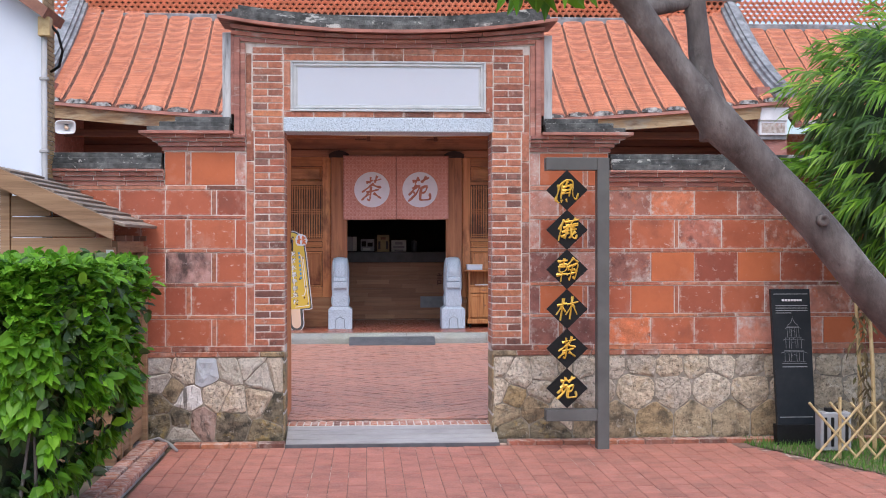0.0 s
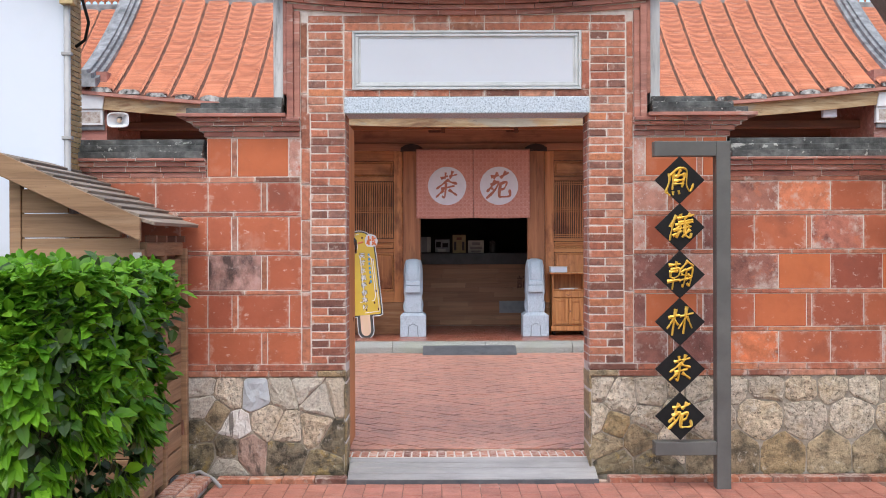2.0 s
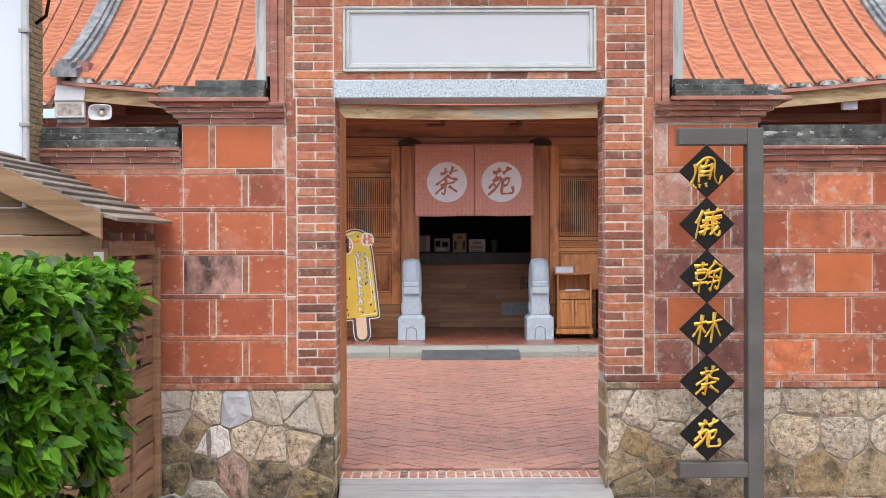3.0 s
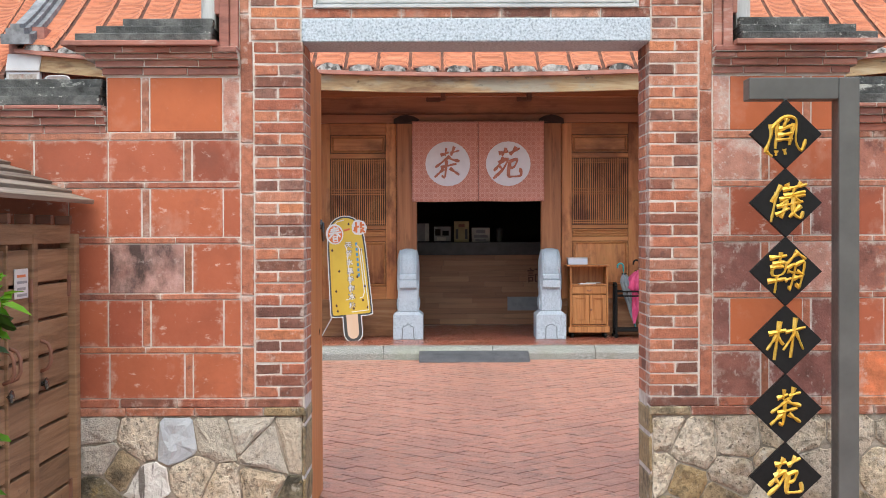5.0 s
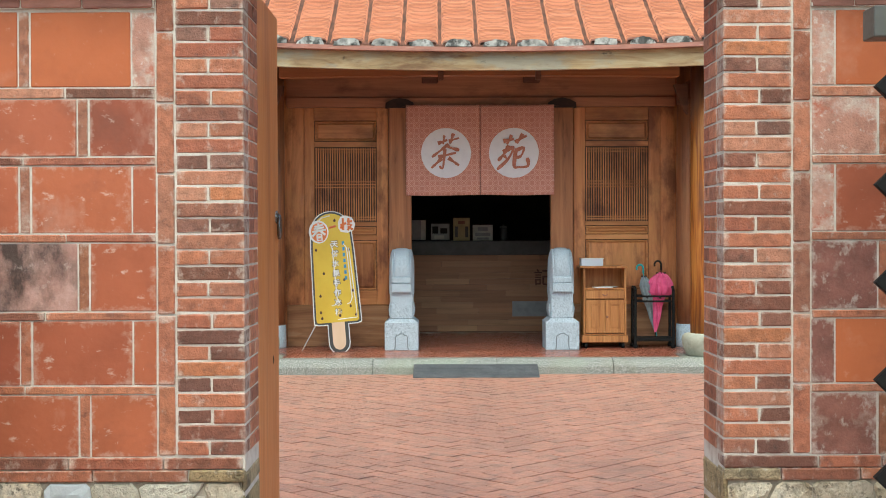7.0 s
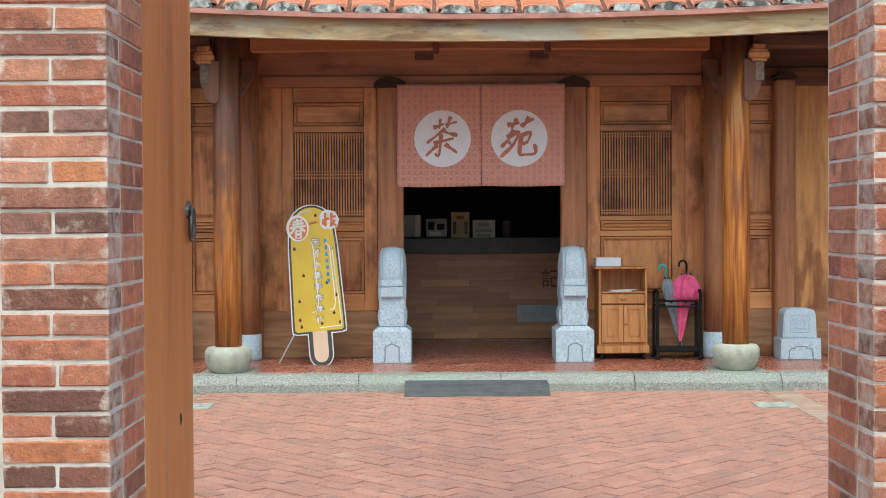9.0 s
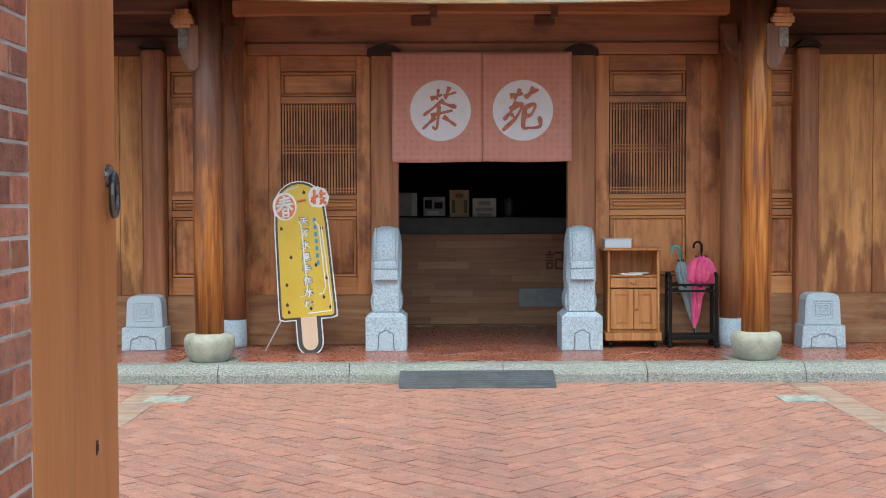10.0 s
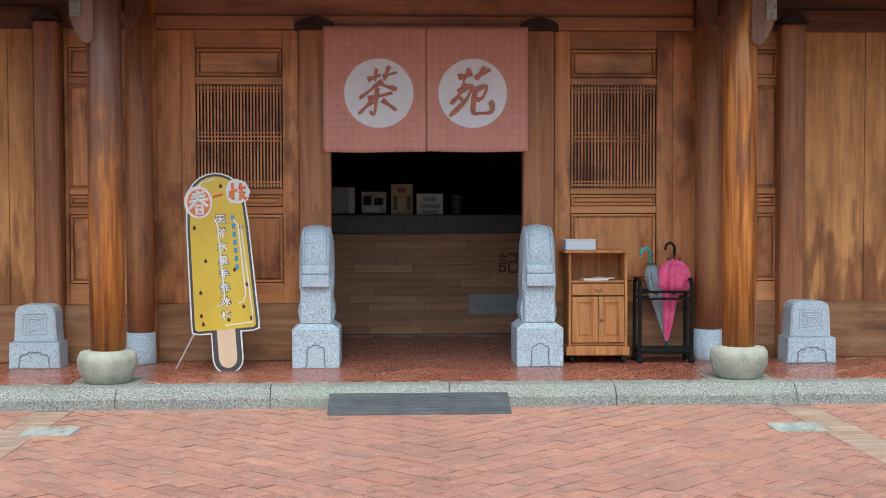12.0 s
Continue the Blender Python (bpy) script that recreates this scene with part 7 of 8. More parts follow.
bm.faces.new(a[::-1])
bm.faces.new(b)
bmesh.ops.recalc_face_normals(bm, faces=bm.faces)
bmesh.ops.bevel(bm, geom=bm.edges[:], offset=0.004, segments=1, affect="EDGES")
part("wedge", bm, M_RUBBER, mat_step)
for i in range(8):
    y = 8.54 + i * 0.036
    z = 0.165 + (y - 8.52) * 0.308
    part("ridge", box(-0.44, 0.87, y, y + 0.016, z - 0.004, z + 0.0045, 0.001), M_RUBBER, mat_step)

# drain plates in the courtyard
for x, y in ((-2.29, 7.97), (2.77, 7.87)):
    dp = thing("drain_plate", (x, y, 0.15), "pale green worn drain plate in the paving", "drain cover", "drain plates")
    part("plate", box(x - 0.17, x + 0.17, y - 0.15, y + 0.15, 0.14, 0.1585, 0.003), M_PLATE, dp)

# ---- counter in the tea room ----
CY = 12.6
counter = thing("service_counter", (0.4, CY, PZ), "plank-fronted service counter with a grey worktop", "counter")
part("core", box(-2.6, 3.4, CY + 0.03, CY + 0.6, PZ, 1.37), M_DARKWOOD, counter)
part("worktop", box(-2.62, 3.42, CY + 0.005, CY + 0.65, 1.371, 1.565, 0.006), M_SLATE, counter, "dark grey counter band")
rng = random.Random(8)
for k in range(13):
    x, z = -2.6 - rng.uniform(0, 0.8), PZ + 0.01 + k * 0.081
    while x < 3.4:
        w = rng.uniform(0.5, 1.1)
        x0, x1 = max(x, -2.6), min(x + w, 3.4)
        if x1 - x0 > 0.05:
            piece("front_board", x0 + 0.001, x1 - 0.001, CY + 0.006, CY + 0.03, z, z + 0.0795, M_COUNTER, counter, 0.0015)
        x += w
part("grey_notice", box(0.83, 1.42, CY - 0.002, CY + 0.004, 0.52, 0.73, 0.002), M_GREYPRINT, counter, "plain grey notice on the counter front")
lettering("word", "記", 0.24, pose(1.25, CY + 0.002, 1.04, 90, 0, 0), M_DARKWOOD, counter, 0.002)


def card(x0, x1, h, material, label, lean, frame_m, bars):
    c = thing("display_card", ((x0 + x1) / 2, CY + 0.15, 1.566), label, "display card", "cards on the counter")
    b_ = part("card", box(x0, x1, CY + 0.14, CY + 0.15, 1.5665, 1.5665 + h, 0.002), frame_m, c)
    part("sheet", box(x0 + 0.012, x1 - 0.012, CY + 0.1365, CY + 0.1395, 1.58, 1.5665 + h - 0.012), material, b_)
    for u0, u1, v0, v1, m_ in bars:
        part("print_block", box(x0 + (x1 - x0) * u0, x0 + (x1 - x0) * u1, CY + 0.134, CY + 0.136, 1.5665 + h * v0, 1.5665 + h * v1), m_, b_)
    part("stand_foot", box((x0 + x1) / 2 - 0.04, (x0 + x1) / 2 + 0.04, CY + 0.151, CY + 0.22, 1.5665, 1.58, 0.002), M_BLACK, c)


card(-0.61, -0.35, 0.3, M_GREYPRINT, "grey photograph on a stand", 0, M_BLACK, ((0.7, 0.95, 0.05, 0.95, M_PAPER),))
card(-0.30, -0.02, 0.25, M_GREYPRINT, "dark framed photograph of tableware", 0, M_BLACK, ((0.1, 0.4, 0.4, 0.8, M_BLACK), (0.5, 0.85, 0.4, 0.7, M_BLACK), (0.2, 0.7, 0.1, 0.3, M_PAPER)))
card(0.02, 0.25, 0.32, M_TAN, "tan menu card on a stand", 0, M_TAN, ((0.1, 0.28, 0.15, 0.62, M_DARKPRINT), (0.72, 0.9, 0.15, 0.62, M_DARKPRINT), (0.3, 0.7, 0.72, 0.86, M_BROWN)))
card(0.29, 0.57, 0.22, M_PAPER, "white notice card on a stand", 0, M_PAPER, ((0.25, 0.75, 0.62, 0.85, M_GREYPRINT), (0.12, 0.88, 0.3, 0.5, M_GREYPRINT), (0.2, 0.8, 0.08, 0.2, M_GREYPRINT)))
cup = thing("tea_caddy", (0.72, CY + 0.2, 1.566), "dark tea caddy on the counter", "caddy")
part("body", lathe([(0.05, 1.566), (0.055, 1.6), (0.055, 1.72), (0.05, 1.74)], 0.72, CY + 0.2, 20), M_SLATE, cup, "", True)
part("lid", lathe([(0.052, 1.741), (0.05, 1.77), (0.012, 1.775), (0.012, 1.79)], 0.72, CY + 0.2, 20), M_STEEL, cup, "", True)

# ---- hedge, tree, bamboo, grass ----
def leaf_cloud(name, points, normals, length, width, material, parent, rng, droop=0.3, fold=0.25, label="", loose=1.0):
    """Many small folded leaves, one island each."""
    V, F = [], []
    for p, nrm in zip(points, normals):
        L_ = length * rng.uniform(0.65, 1.2)
        W_ = width * rng.uniform(0.75, 1.15)
        d = Vector((rng.gauss(0, 1), rng.gauss(0, 1), rng.gauss(0, 0.7))).normalized() * loose
        d = (d + Vector(nrm) * 0.55 + Vector((0, 0, -droop))).normalized()
        side = d.cross(Vector(nrm) + Vector((rng.uniform(-0.4, 0.4), rng.uniform(-0.4, 0.4), rng.uniform(-0.2, 0.4)))).normalized()
        up = side.cross(d)
        b = len(V)
        p = Vector(p)
        V += [p, p + d * L_ * 0.32 + side * W_ / 2 + up * W_ * fold, p + d * L_ * 0.42, p + d * L_ * 0.32 - side * W_ / 2 + up * W_ * fold,
              p + d * L_ - Vector((0, 0, L_ * 0.18)), p + d * L_ * 0.7 + side * W_ * 0.4 + up * W_ * fold * 0.5 - Vector((0, 0, L_ * 0.06)), p + d * L_ * 0.7 - side * W_ * 0.4 + up * W_ * fold * 0.5 - Vector((0, 0, L_ * 0.06))]
        F += [(b, b + 2, b + 1), (b, b + 3, b + 2), (b + 1, b + 2, b + 4, b + 5), (b + 2, b + 3, b + 6, b + 4)]
    return tagged(pydata(name, V, F, material, parent, label), kind="stuff")


rng = random.Random(11)
hedge = thing("clipped_hedge", (-2.6, -3.1, 0), "dense clipped green hedge with glossy leaves", "hedge")
HB = ((-4.3, -1.715), (-4.0, -2.36), (0.12, 1.62))
pts, nrm = [], []
while len(pts) < 10500:
    f = rng.choices(("front", "right", "top", "back"), (0.5, 0.32, 0.16, 0.02))[0]
    x, y, z = (rng.uniform(*HB[k]) for k in range(3))
    n_ = (0, 0, 1)
    if f == "front":
        y, n_ = HB[1][0], (0, -1, 0.25)
    elif f == "right":
        x, n_ = HB[0][1], (1, 0, 0.25)
    elif f == "top":
        z, n_ = HB[2][1], (0, 0, 1)
    else:
        y, n_ = HB[1][1], (0, 1, 0.2)
    # rounded shoulders, a tapering foot and an uneven surface
    bulge = 0.09 * noise.noise((x * 2.3, y * 2.3, z * 2.3)) - abs(rng.gauss(0, 0.05))
    p = Vector((x, y, z)) + Vector(n_) * bulge
    k = max(0.0, (1.0 - p.z) / 1.0)
    p.x -= 0.75 * k ** 2.2 if p.x > -2.6 else 0
    p.y += 0.25 * k * k if p.y < -3.2 else 0
    for dx, dz in ((HB[0][1], HB[2][1]),):
        over = max(0, p.x - dx + 0.14) + max(0, p.z - dz + 0.14)
        if over > 0.2:
            p -= Vector((0.4, 0, 0.4)) * (over - 0.2)
    c = max(0, p.x - HB[0][1] + 0.25) * max(0, HB[1][0] + 0.3 - p.y) * 3.2
    p += Vector((-c, c, 0))
    if noise.noise((x * 5 + 3, y * 5, z * 5)) < (-0.13 if p.z > 1.15 else 0.3 if x < -2.35 else 0.1) and p.z < 1.4:
        continue
    pts.append(p)
    nrm.append(n_)
# leaves picked by height and side for a lit copy; old holds the rest
lit_ids = [i for i, p in enumerate(pts) if p.z + rng.gauss(0, 0.09) > 1.42 - 0.5 * max(0.0, p.x + 2.5)]
lit_set = set(lit_ids)
old = [i for i in range(len(pts)) if i not in lit_set and (pts[i].z > 0.75 or rng.random() < 0.7)]
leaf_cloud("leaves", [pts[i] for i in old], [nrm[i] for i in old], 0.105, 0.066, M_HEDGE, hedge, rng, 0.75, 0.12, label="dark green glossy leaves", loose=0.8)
lit_pts = [pts[i] + Vector((rng.gauss(0, 0.03), rng.gauss(0, 0.03), rng.uniform(0.0, 0.05))) for i in lit_ids] + [pts[i] for i in lit_ids]
leaf_cloud("young_leaves", lit_pts, [Vector((rng.gauss(0, 0.3), -0.4, 1)) for _ in lit_pts], 0.088, 0.05, M_HEDGE_LIT, hedge, rng, 0.05, 0.16, label="bright green leaves where the hedge catches light")
# inset layer of darkened leaves, painting shade behind the outer ones
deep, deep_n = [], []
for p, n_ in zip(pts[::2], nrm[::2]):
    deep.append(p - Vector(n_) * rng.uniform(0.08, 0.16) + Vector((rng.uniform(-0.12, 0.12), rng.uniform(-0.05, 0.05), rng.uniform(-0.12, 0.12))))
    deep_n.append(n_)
leaf_cloud("inner_leaves", deep, deep_n, 0.1, 0.06, M_HEDGE_SHADE, hedge, rng, 0.3, 0.14, label="inner leaves coloured dark in place of shade")
# solid dark core: the hedge's inner shade is put into its colour
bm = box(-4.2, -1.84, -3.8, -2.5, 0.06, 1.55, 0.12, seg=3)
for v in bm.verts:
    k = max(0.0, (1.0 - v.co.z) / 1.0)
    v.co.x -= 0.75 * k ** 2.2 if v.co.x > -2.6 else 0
part("twiggy_core", bm, M_CORE, hedge, "dark solid core standing in for the hedge's inner shade")
for k in range(16):
    x, y = rng.uniform(-3.3, -1.95), rng.uniform(-3.85, -3.1)
    part("stem", tube([(x, y, -0.03), (x + rng.uniform(-0.05, 0.05), y - 0.02, 0.3), (x + rng.uniform(-0.15, 0.15), y - 0.08, 0.8)], [0.014, 0.012, 0.006], 6), M_BARK, hedge)

tree = thing("leaning_tree", (3.15, -5.3, 0), "leaning grey-barked tree with a forked trunk", "tree")
trunk_pts = [(3.45, -5.2, -0.05), (3.05, -5.3, 0.5), (2.55, -5.4, 1.05), (2.05, -5.48, 1.54), (1.79, -5.5, 1.85), (1.52, -5.52, 2.12), (1.33, -5.53, 2.30), (1.235, -5.55, 2.42), (1.145, -5.56, 2.53), (1.03, -5.58, 2.68), (0.91, -5.6, 2.85), (0.6, -5.7, 3.1), (0.2, -5.8, 3.4), (-0.2, -5.85, 3.9)]
radii = [0.16, 0.125, 0.1, 0.086, 0.08, 0.08, 0.09, 0.072, 0.063, 0.064, 0.07, 0.062, 0.05, 0.03]


def limb(points, rad, name, parent, label=""):
    fine, rr = [], []
    for i in range(len(points) - 1):
        for k in range(4):
            u = k / 4
            fine.append(Vector(points[i]).lerp(Vector(points[i + 1]), u))
            rr.append(rad[i] + (rad[i + 1] - rad[i]) * u)
    fine.append(Vector(points[-1]))
    rr.append(rad[-1])
    for _ in range(2):
        fine = [fine[0]] + [(fine[i - 1] + fine[i] * 2 + fine[i + 1]) / 4 for i in range(1, len(fine) - 1)] + [fine[-1]]
    b2 = tube(fine, rr, 18)
    for v in b2.verts:
        v.co += Vector((noise.noise(v.co * 4), noise.noise(v.co * 4 + Vector((7, 0, 0))), 0)) * 0.014
    return part(name, b2, M_BARK, parent, label, True)


limb(trunk_pts, radii, "trunk", tree, "smooth grey leaning trunk")
limb([(1.36, -5.5, 2.22), (1.33, -5.48, 2.40), (1.29, -5.46, 2.55), (1.27, -5.45, 2.75), (1.24, -5.44, 3.0), (1.26, -5.42, 3.6), (1.4, -5.35, 4.4)], [0.085, 0.062, 0.054, 0.05, 0.052, 0.045, 0.02], "limb", tree)
limb([(0.97, -5.58, 2.78), (1.08, -5.53, 2.79), (1.22, -5.46, 2.83)], [0.045, 0.036, 0.032], "limb", tree)
limb([(0.5, -5.75, 3.1), (0.2, -5.4, 3.8), (0.1, -5.0, 4.6)], [0.05, 0.035, 0.015], "limb", tree)
for x, y, z, r in ((1.80, -5.588, 1.853, 0.02),):
    part("knot", turn(lathe([(r * 1.5, -0.02), (r * 1.4, 0.006), (r * 1.1, 0.014), (r * 0.6, 0.01), (r * 0.3, 0.002)], 0, 0, 12), pose(x, y, z, 90, 0, 0)), M_BARK, tree, "", True)
pts, nrm = [], []
# unseen clusters, spread above the forecourt to dim the light on it
for k in range(52):
    c = Vector((rng.uniform(-1.6, 3.8), rng.uniform(-8.0, -2.6), rng.uniform(4.3, 6.2)))
    for _ in range(75):
        v = Vector((rng.gauss(0, 1), rng.gauss(0, 1), rng.gauss(0, 0.7)))
        pts.append(c + v * 0.26)
        nrm.append(v.normalized())
for _ in range(26):
    v = Vector((rng.gauss(0, 1), rng.gauss(0, 1), rng.gauss(0, 0.6)))
    pts.append(Vector((0.53, -5.65, 2.9)) + v * 0.06)
    nrm.append((v.x, v.y, -0.8))
leaf_cloud("crown", pts, nrm, 0.15, 0.075, M_HEDGE, tree, rng, 0.4)

bamboo = thing("bamboo_clump", (4.55, -0.75, 0), "dense bamboo clump with drooping narrow leaves", "bamboo")
for k in range(14):
    a = rng.uniform(0, 2 * math.pi)
    r = rng.uniform(0.05, 0.35)
    x, y = 4.7 + r * math.cos(a), -0.6 + r * 0.6 * math.sin(a)
    lean = Vector((rng.uniform(-0.5, 0.4), rng.uniform(-0.35, 0.2), 0))
    part("cane", tube([Vector((x, y, -0.03)) + lean * (u * u) + Vector((0, 0, 3.4 * u)) for u in (0, 0.25, 0.5, 0.75, 1)], [0.014, 0.013, 0.011, 0.008, 0.004], 7), M_CANE, bamboo)
leaves = (([], []), ([], []))
n_done = 0
while n_done < 900:
    # a twig with a fan of hanging leaves
    v = Vector((rng.gauss(0, 1), rng.gauss(0, 1), rng.gauss(0, 1))).normalized()
    rr = rng.uniform(0.45, 1.0) ** 0.5 * (1 + 0.2 * noise.noise(v * 2.5))
    p = Vector((4.82 + v.x * 1.36 * rr, -0.8 + v.y * 0.6 * rr, 2.62 + v.z * 1.1 * rr))
    if p.z < 1.3 or p.y > -0.14:
        continue
    out = Vector((v.x * 0.9 - 0.35, v.y * 0.5 - 0.3, -0.15 + 0.45 * v.z)) + noise.noise_vector(p * 1.7) * 0.5
    out.normalize()
    fan = out.cross(Vector((rng.gauss(0, 0.3), -1, rng.gauss(0, 0.3)))).normalized()
    # deeper sprays go to the darker set, which paints their shade
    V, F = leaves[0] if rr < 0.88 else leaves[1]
    count = rng.randint(11, 19)
    for q in range(count):
        u = q / (count - 1)
        start = p + out * (u * 0.26)
        d = (out + fan * (rng.choice((-1, 1)) * rng.uniform(0.15, 0.75)) + Vector((rng.gauss(0, 0.12), rng.gauss(0, 0.12), -0.25 - rng.uniform(0, 0.35)))).normalized()
        side = d.cross(Vector((rng.gauss(0, 0.5), -1, 0.5))).normalized()
        L_, W_ = rng.uniform(0.12, 0.24), rng.uniform(0.013, 0.023)
        sagv = Vector((0, 0, -L_ * rng.uniform(0.1, 0.35)))
        b = len(V)
        V += [start, start + d * L_ * 0.3 + side * W_ / 2, start + d * L_ * 0.3 - side * W_ / 2, start + d * L_ * 0.68 + side * W_ * 0.36 + sagv * 0.45, start + d * L_ * 0.68 - side * W_ * 0.36 + sagv * 0.45, start + d * L_ + sagv]
        F += [(b, b + 2, b + 1), (b + 1, b + 2, b + 4, b + 3), (b + 3, b + 4, b + 5)]
    n_done += 1
# solid dark core that stands for the shade within the clump
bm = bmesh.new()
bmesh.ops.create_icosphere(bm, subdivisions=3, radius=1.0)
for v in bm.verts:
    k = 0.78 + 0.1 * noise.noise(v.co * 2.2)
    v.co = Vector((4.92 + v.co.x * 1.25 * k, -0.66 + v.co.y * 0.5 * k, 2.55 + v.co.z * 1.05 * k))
part("twiggy_core", bm, M_CORE, bamboo, "dark solid core standing in for the clump's inner shade", True)
tagged(pydata("leaves", *leaves[0], M_BAMBOO_SHADE, bamboo, "dark inner bamboo leaves"), kind="stuff")
tagged(pydata("leaves", *leaves[1], M_BAMBOO, bamboo, "narrow drooping bamboo leaves"), kind="stuff")

pts, nrm = [], []
for x, y in ((3.98, -0.62), (4.06, -0.7)):
    part("cane", tube([(x, y, -0.03), (x - 0.03, y - 0.02, 0.7), (x - 0.08, y - 0.03, 1.5)], [0.02, 0.018, 0.014], 8), M_CANE, bamboo)
for _ in range(170):
    z = rng.uniform(0.2, 1.35)
    a = rng.uniform(0, 2 * math.pi)
    pts.append((4.0 - 0.04 * z + rng.gauss(0, 0.04), -0.68 + rng.gauss(0, 0.04), z))
    nrm.append((math.cos(a), math.sin(a), -0.6))
leaf_cloud("dry_foliage", pts, nrm, 0.085, 0.022, M_DRYLEAF, bamboo, rng, 0.9, label="dry yellow-brown sheaths")

# lattice fence of split canes
fence = thing("bamboo_fence", (3.9, -1.1, 0), "low crossed bamboo cane fence", "fence")
for k in range(9):
    x = 3.36 + k * 0.17
    part("cane", tube([(x, -1.1, -0.02), (x + 0.42, -1.115, 0.46)], 0.011, 8), M_CANE, fence)
    part("cane", tube([(x + 0.42, -1.085, -0.02), (x, -1.075, 0.46)], 0.011, 8), M_CANE, fence)
for x in (3.62, 4.2, 4.8):
    part("stake", tube([(x, -1.06, -0.03), (x, -1.06, 0.5)], 0.013, 8), M_CANE, fence)
flood = thing("flood_light", (3.62, -0.75, 0), "small black and white garden spotlight", "lamp")
part("housing", box(3.56, 3.82, -0.8, -0.66, 0.02, 0.34, 0.01), M_PIPE, flood)
for k in range(4):
    part("louvre", box(3.585 + k * 0.06, 3.61 + k * 0.06, -0.812, -0.801, 0.06, 0.3, 0.002), M_BLACK, flood)
part("bracket", box(3.62, 3.76, -0.76, -0.7, 0.341, 0.37, 0.004), M_BLACK, flood)
V, F = [], []
for _ in range(14000):
    y = rng.uniform(-2.3, -0.05)
    x = rng.uniform(3.05, 5.6)
    if x < 3.08 + 0.42 * (-0.2 - y):
        continue
    h, a = rng.uniform(0.02, 0.06), rng.uniform(0, 6.28)
    b = len(V)
    dx, dy = 0.004 * math.cos(a), 0.004 * math.sin(a)
    V += [(x - dx, y - dy, -0.012), (x + dx, y + dy, -0.012), (x + rng.uniform(-0.02, 0.02), y + rng.uniform(-0.02, 0.02), h)]
    F.append((b, b + 1, b + 2))
tagged(pydata("lawn_patch", [(3.06, -0.04, -0.004), (9.0, -0.04, -0.004), (9.0, -4.5, -0.004), (4.9, -4.5, -0.004), (3.95, -2.3, -0.004)], [(0, 4, 3, 2, 1)], M_SOIL), "soil bed beside the paving", "ground", kind="structure")
tagged(pydata("grass", V, F, M_GRASS), "short green grass at the wall foot", "grass", kind="stuff")

# brick curb of the hedge bed
curb = tagged(part("curb", box(-2.1, -1.9, -6.0, -0.25, -0.03, 0.05), M_MORTAR), "brick curb round the hedge bed", "curb", kind="structure")

# ---- pieces of the paving ----


def paver_block(x, y, z, lx, ly, ang_, V, F, rng, uneven=0.0025):
    """Low block with softened rim: four corners below, four above."""
    c, s = math.cos(ang_), math.sin(ang_)
    b = len(V)
    dz = rng.uniform(-uneven, uneven)
    for k, ins in ((-0.012, 0.0), (-0.003, 0.0), (0.0, 0.004)):
        for sx, sy in ((-1, -1), (1, -1), (1, 1), (-1, 1)):
            px, py = sx * (lx / 2 - ins), sy * (ly / 2 - ins)
            V.append((x + px * c - py * s, y + px * s + py * c, z + k + dz))
    for lev in (0, 4):
        for k in range(4):
            F.append((b + lev + k, b + lev + (k + 1) % 4, b + lev + 4 + (k + 1) % 4, b + lev + 4 + k))
    F.append((b + 8, b + 9, b + 10, b + 11))


c45 = math.sqrt(0.5)


def clipped(poly, bounds):
    """A polygon cut straight at x0, x1, y0, y1."""
    for axis, lim, sign in ((0, bounds[0], -1), (0, bounds[1], 1), (1, bounds[2], -1), (1, bounds[3], 1)):
        out = []
        for k in range(len(poly)):
            a, b = poly[k], poly[(k + 1) % len(poly)]
            da, db = (a[axis] - lim) * sign, (b[axis] - lim) * sign
            if da <= 0:
                out.append(a)
            if da * db < 0:
                t_ = da / (da - db)
                out.append((a[0] + (b[0] - a[0]) * t_, a[1] + (b[1] - a[1]) * t_))
        poly = out
        if len(poly) < 3:
            return []
    area = abs(sum(poly[k][0] * poly[(k + 1) % len(poly)][1] - poly[(k + 1) % len(poly)][0] * poly[k][1] for k in range(len(poly)))) / 2
    return poly if area > 0.0002 else []


# courtyard: courses run out on the diagonal to both sides of the axis
rng = random.Random(21)
TW, TL, AXIS = 0.135, 0.28, 0.3
V, F = [], []
n_parts = 0
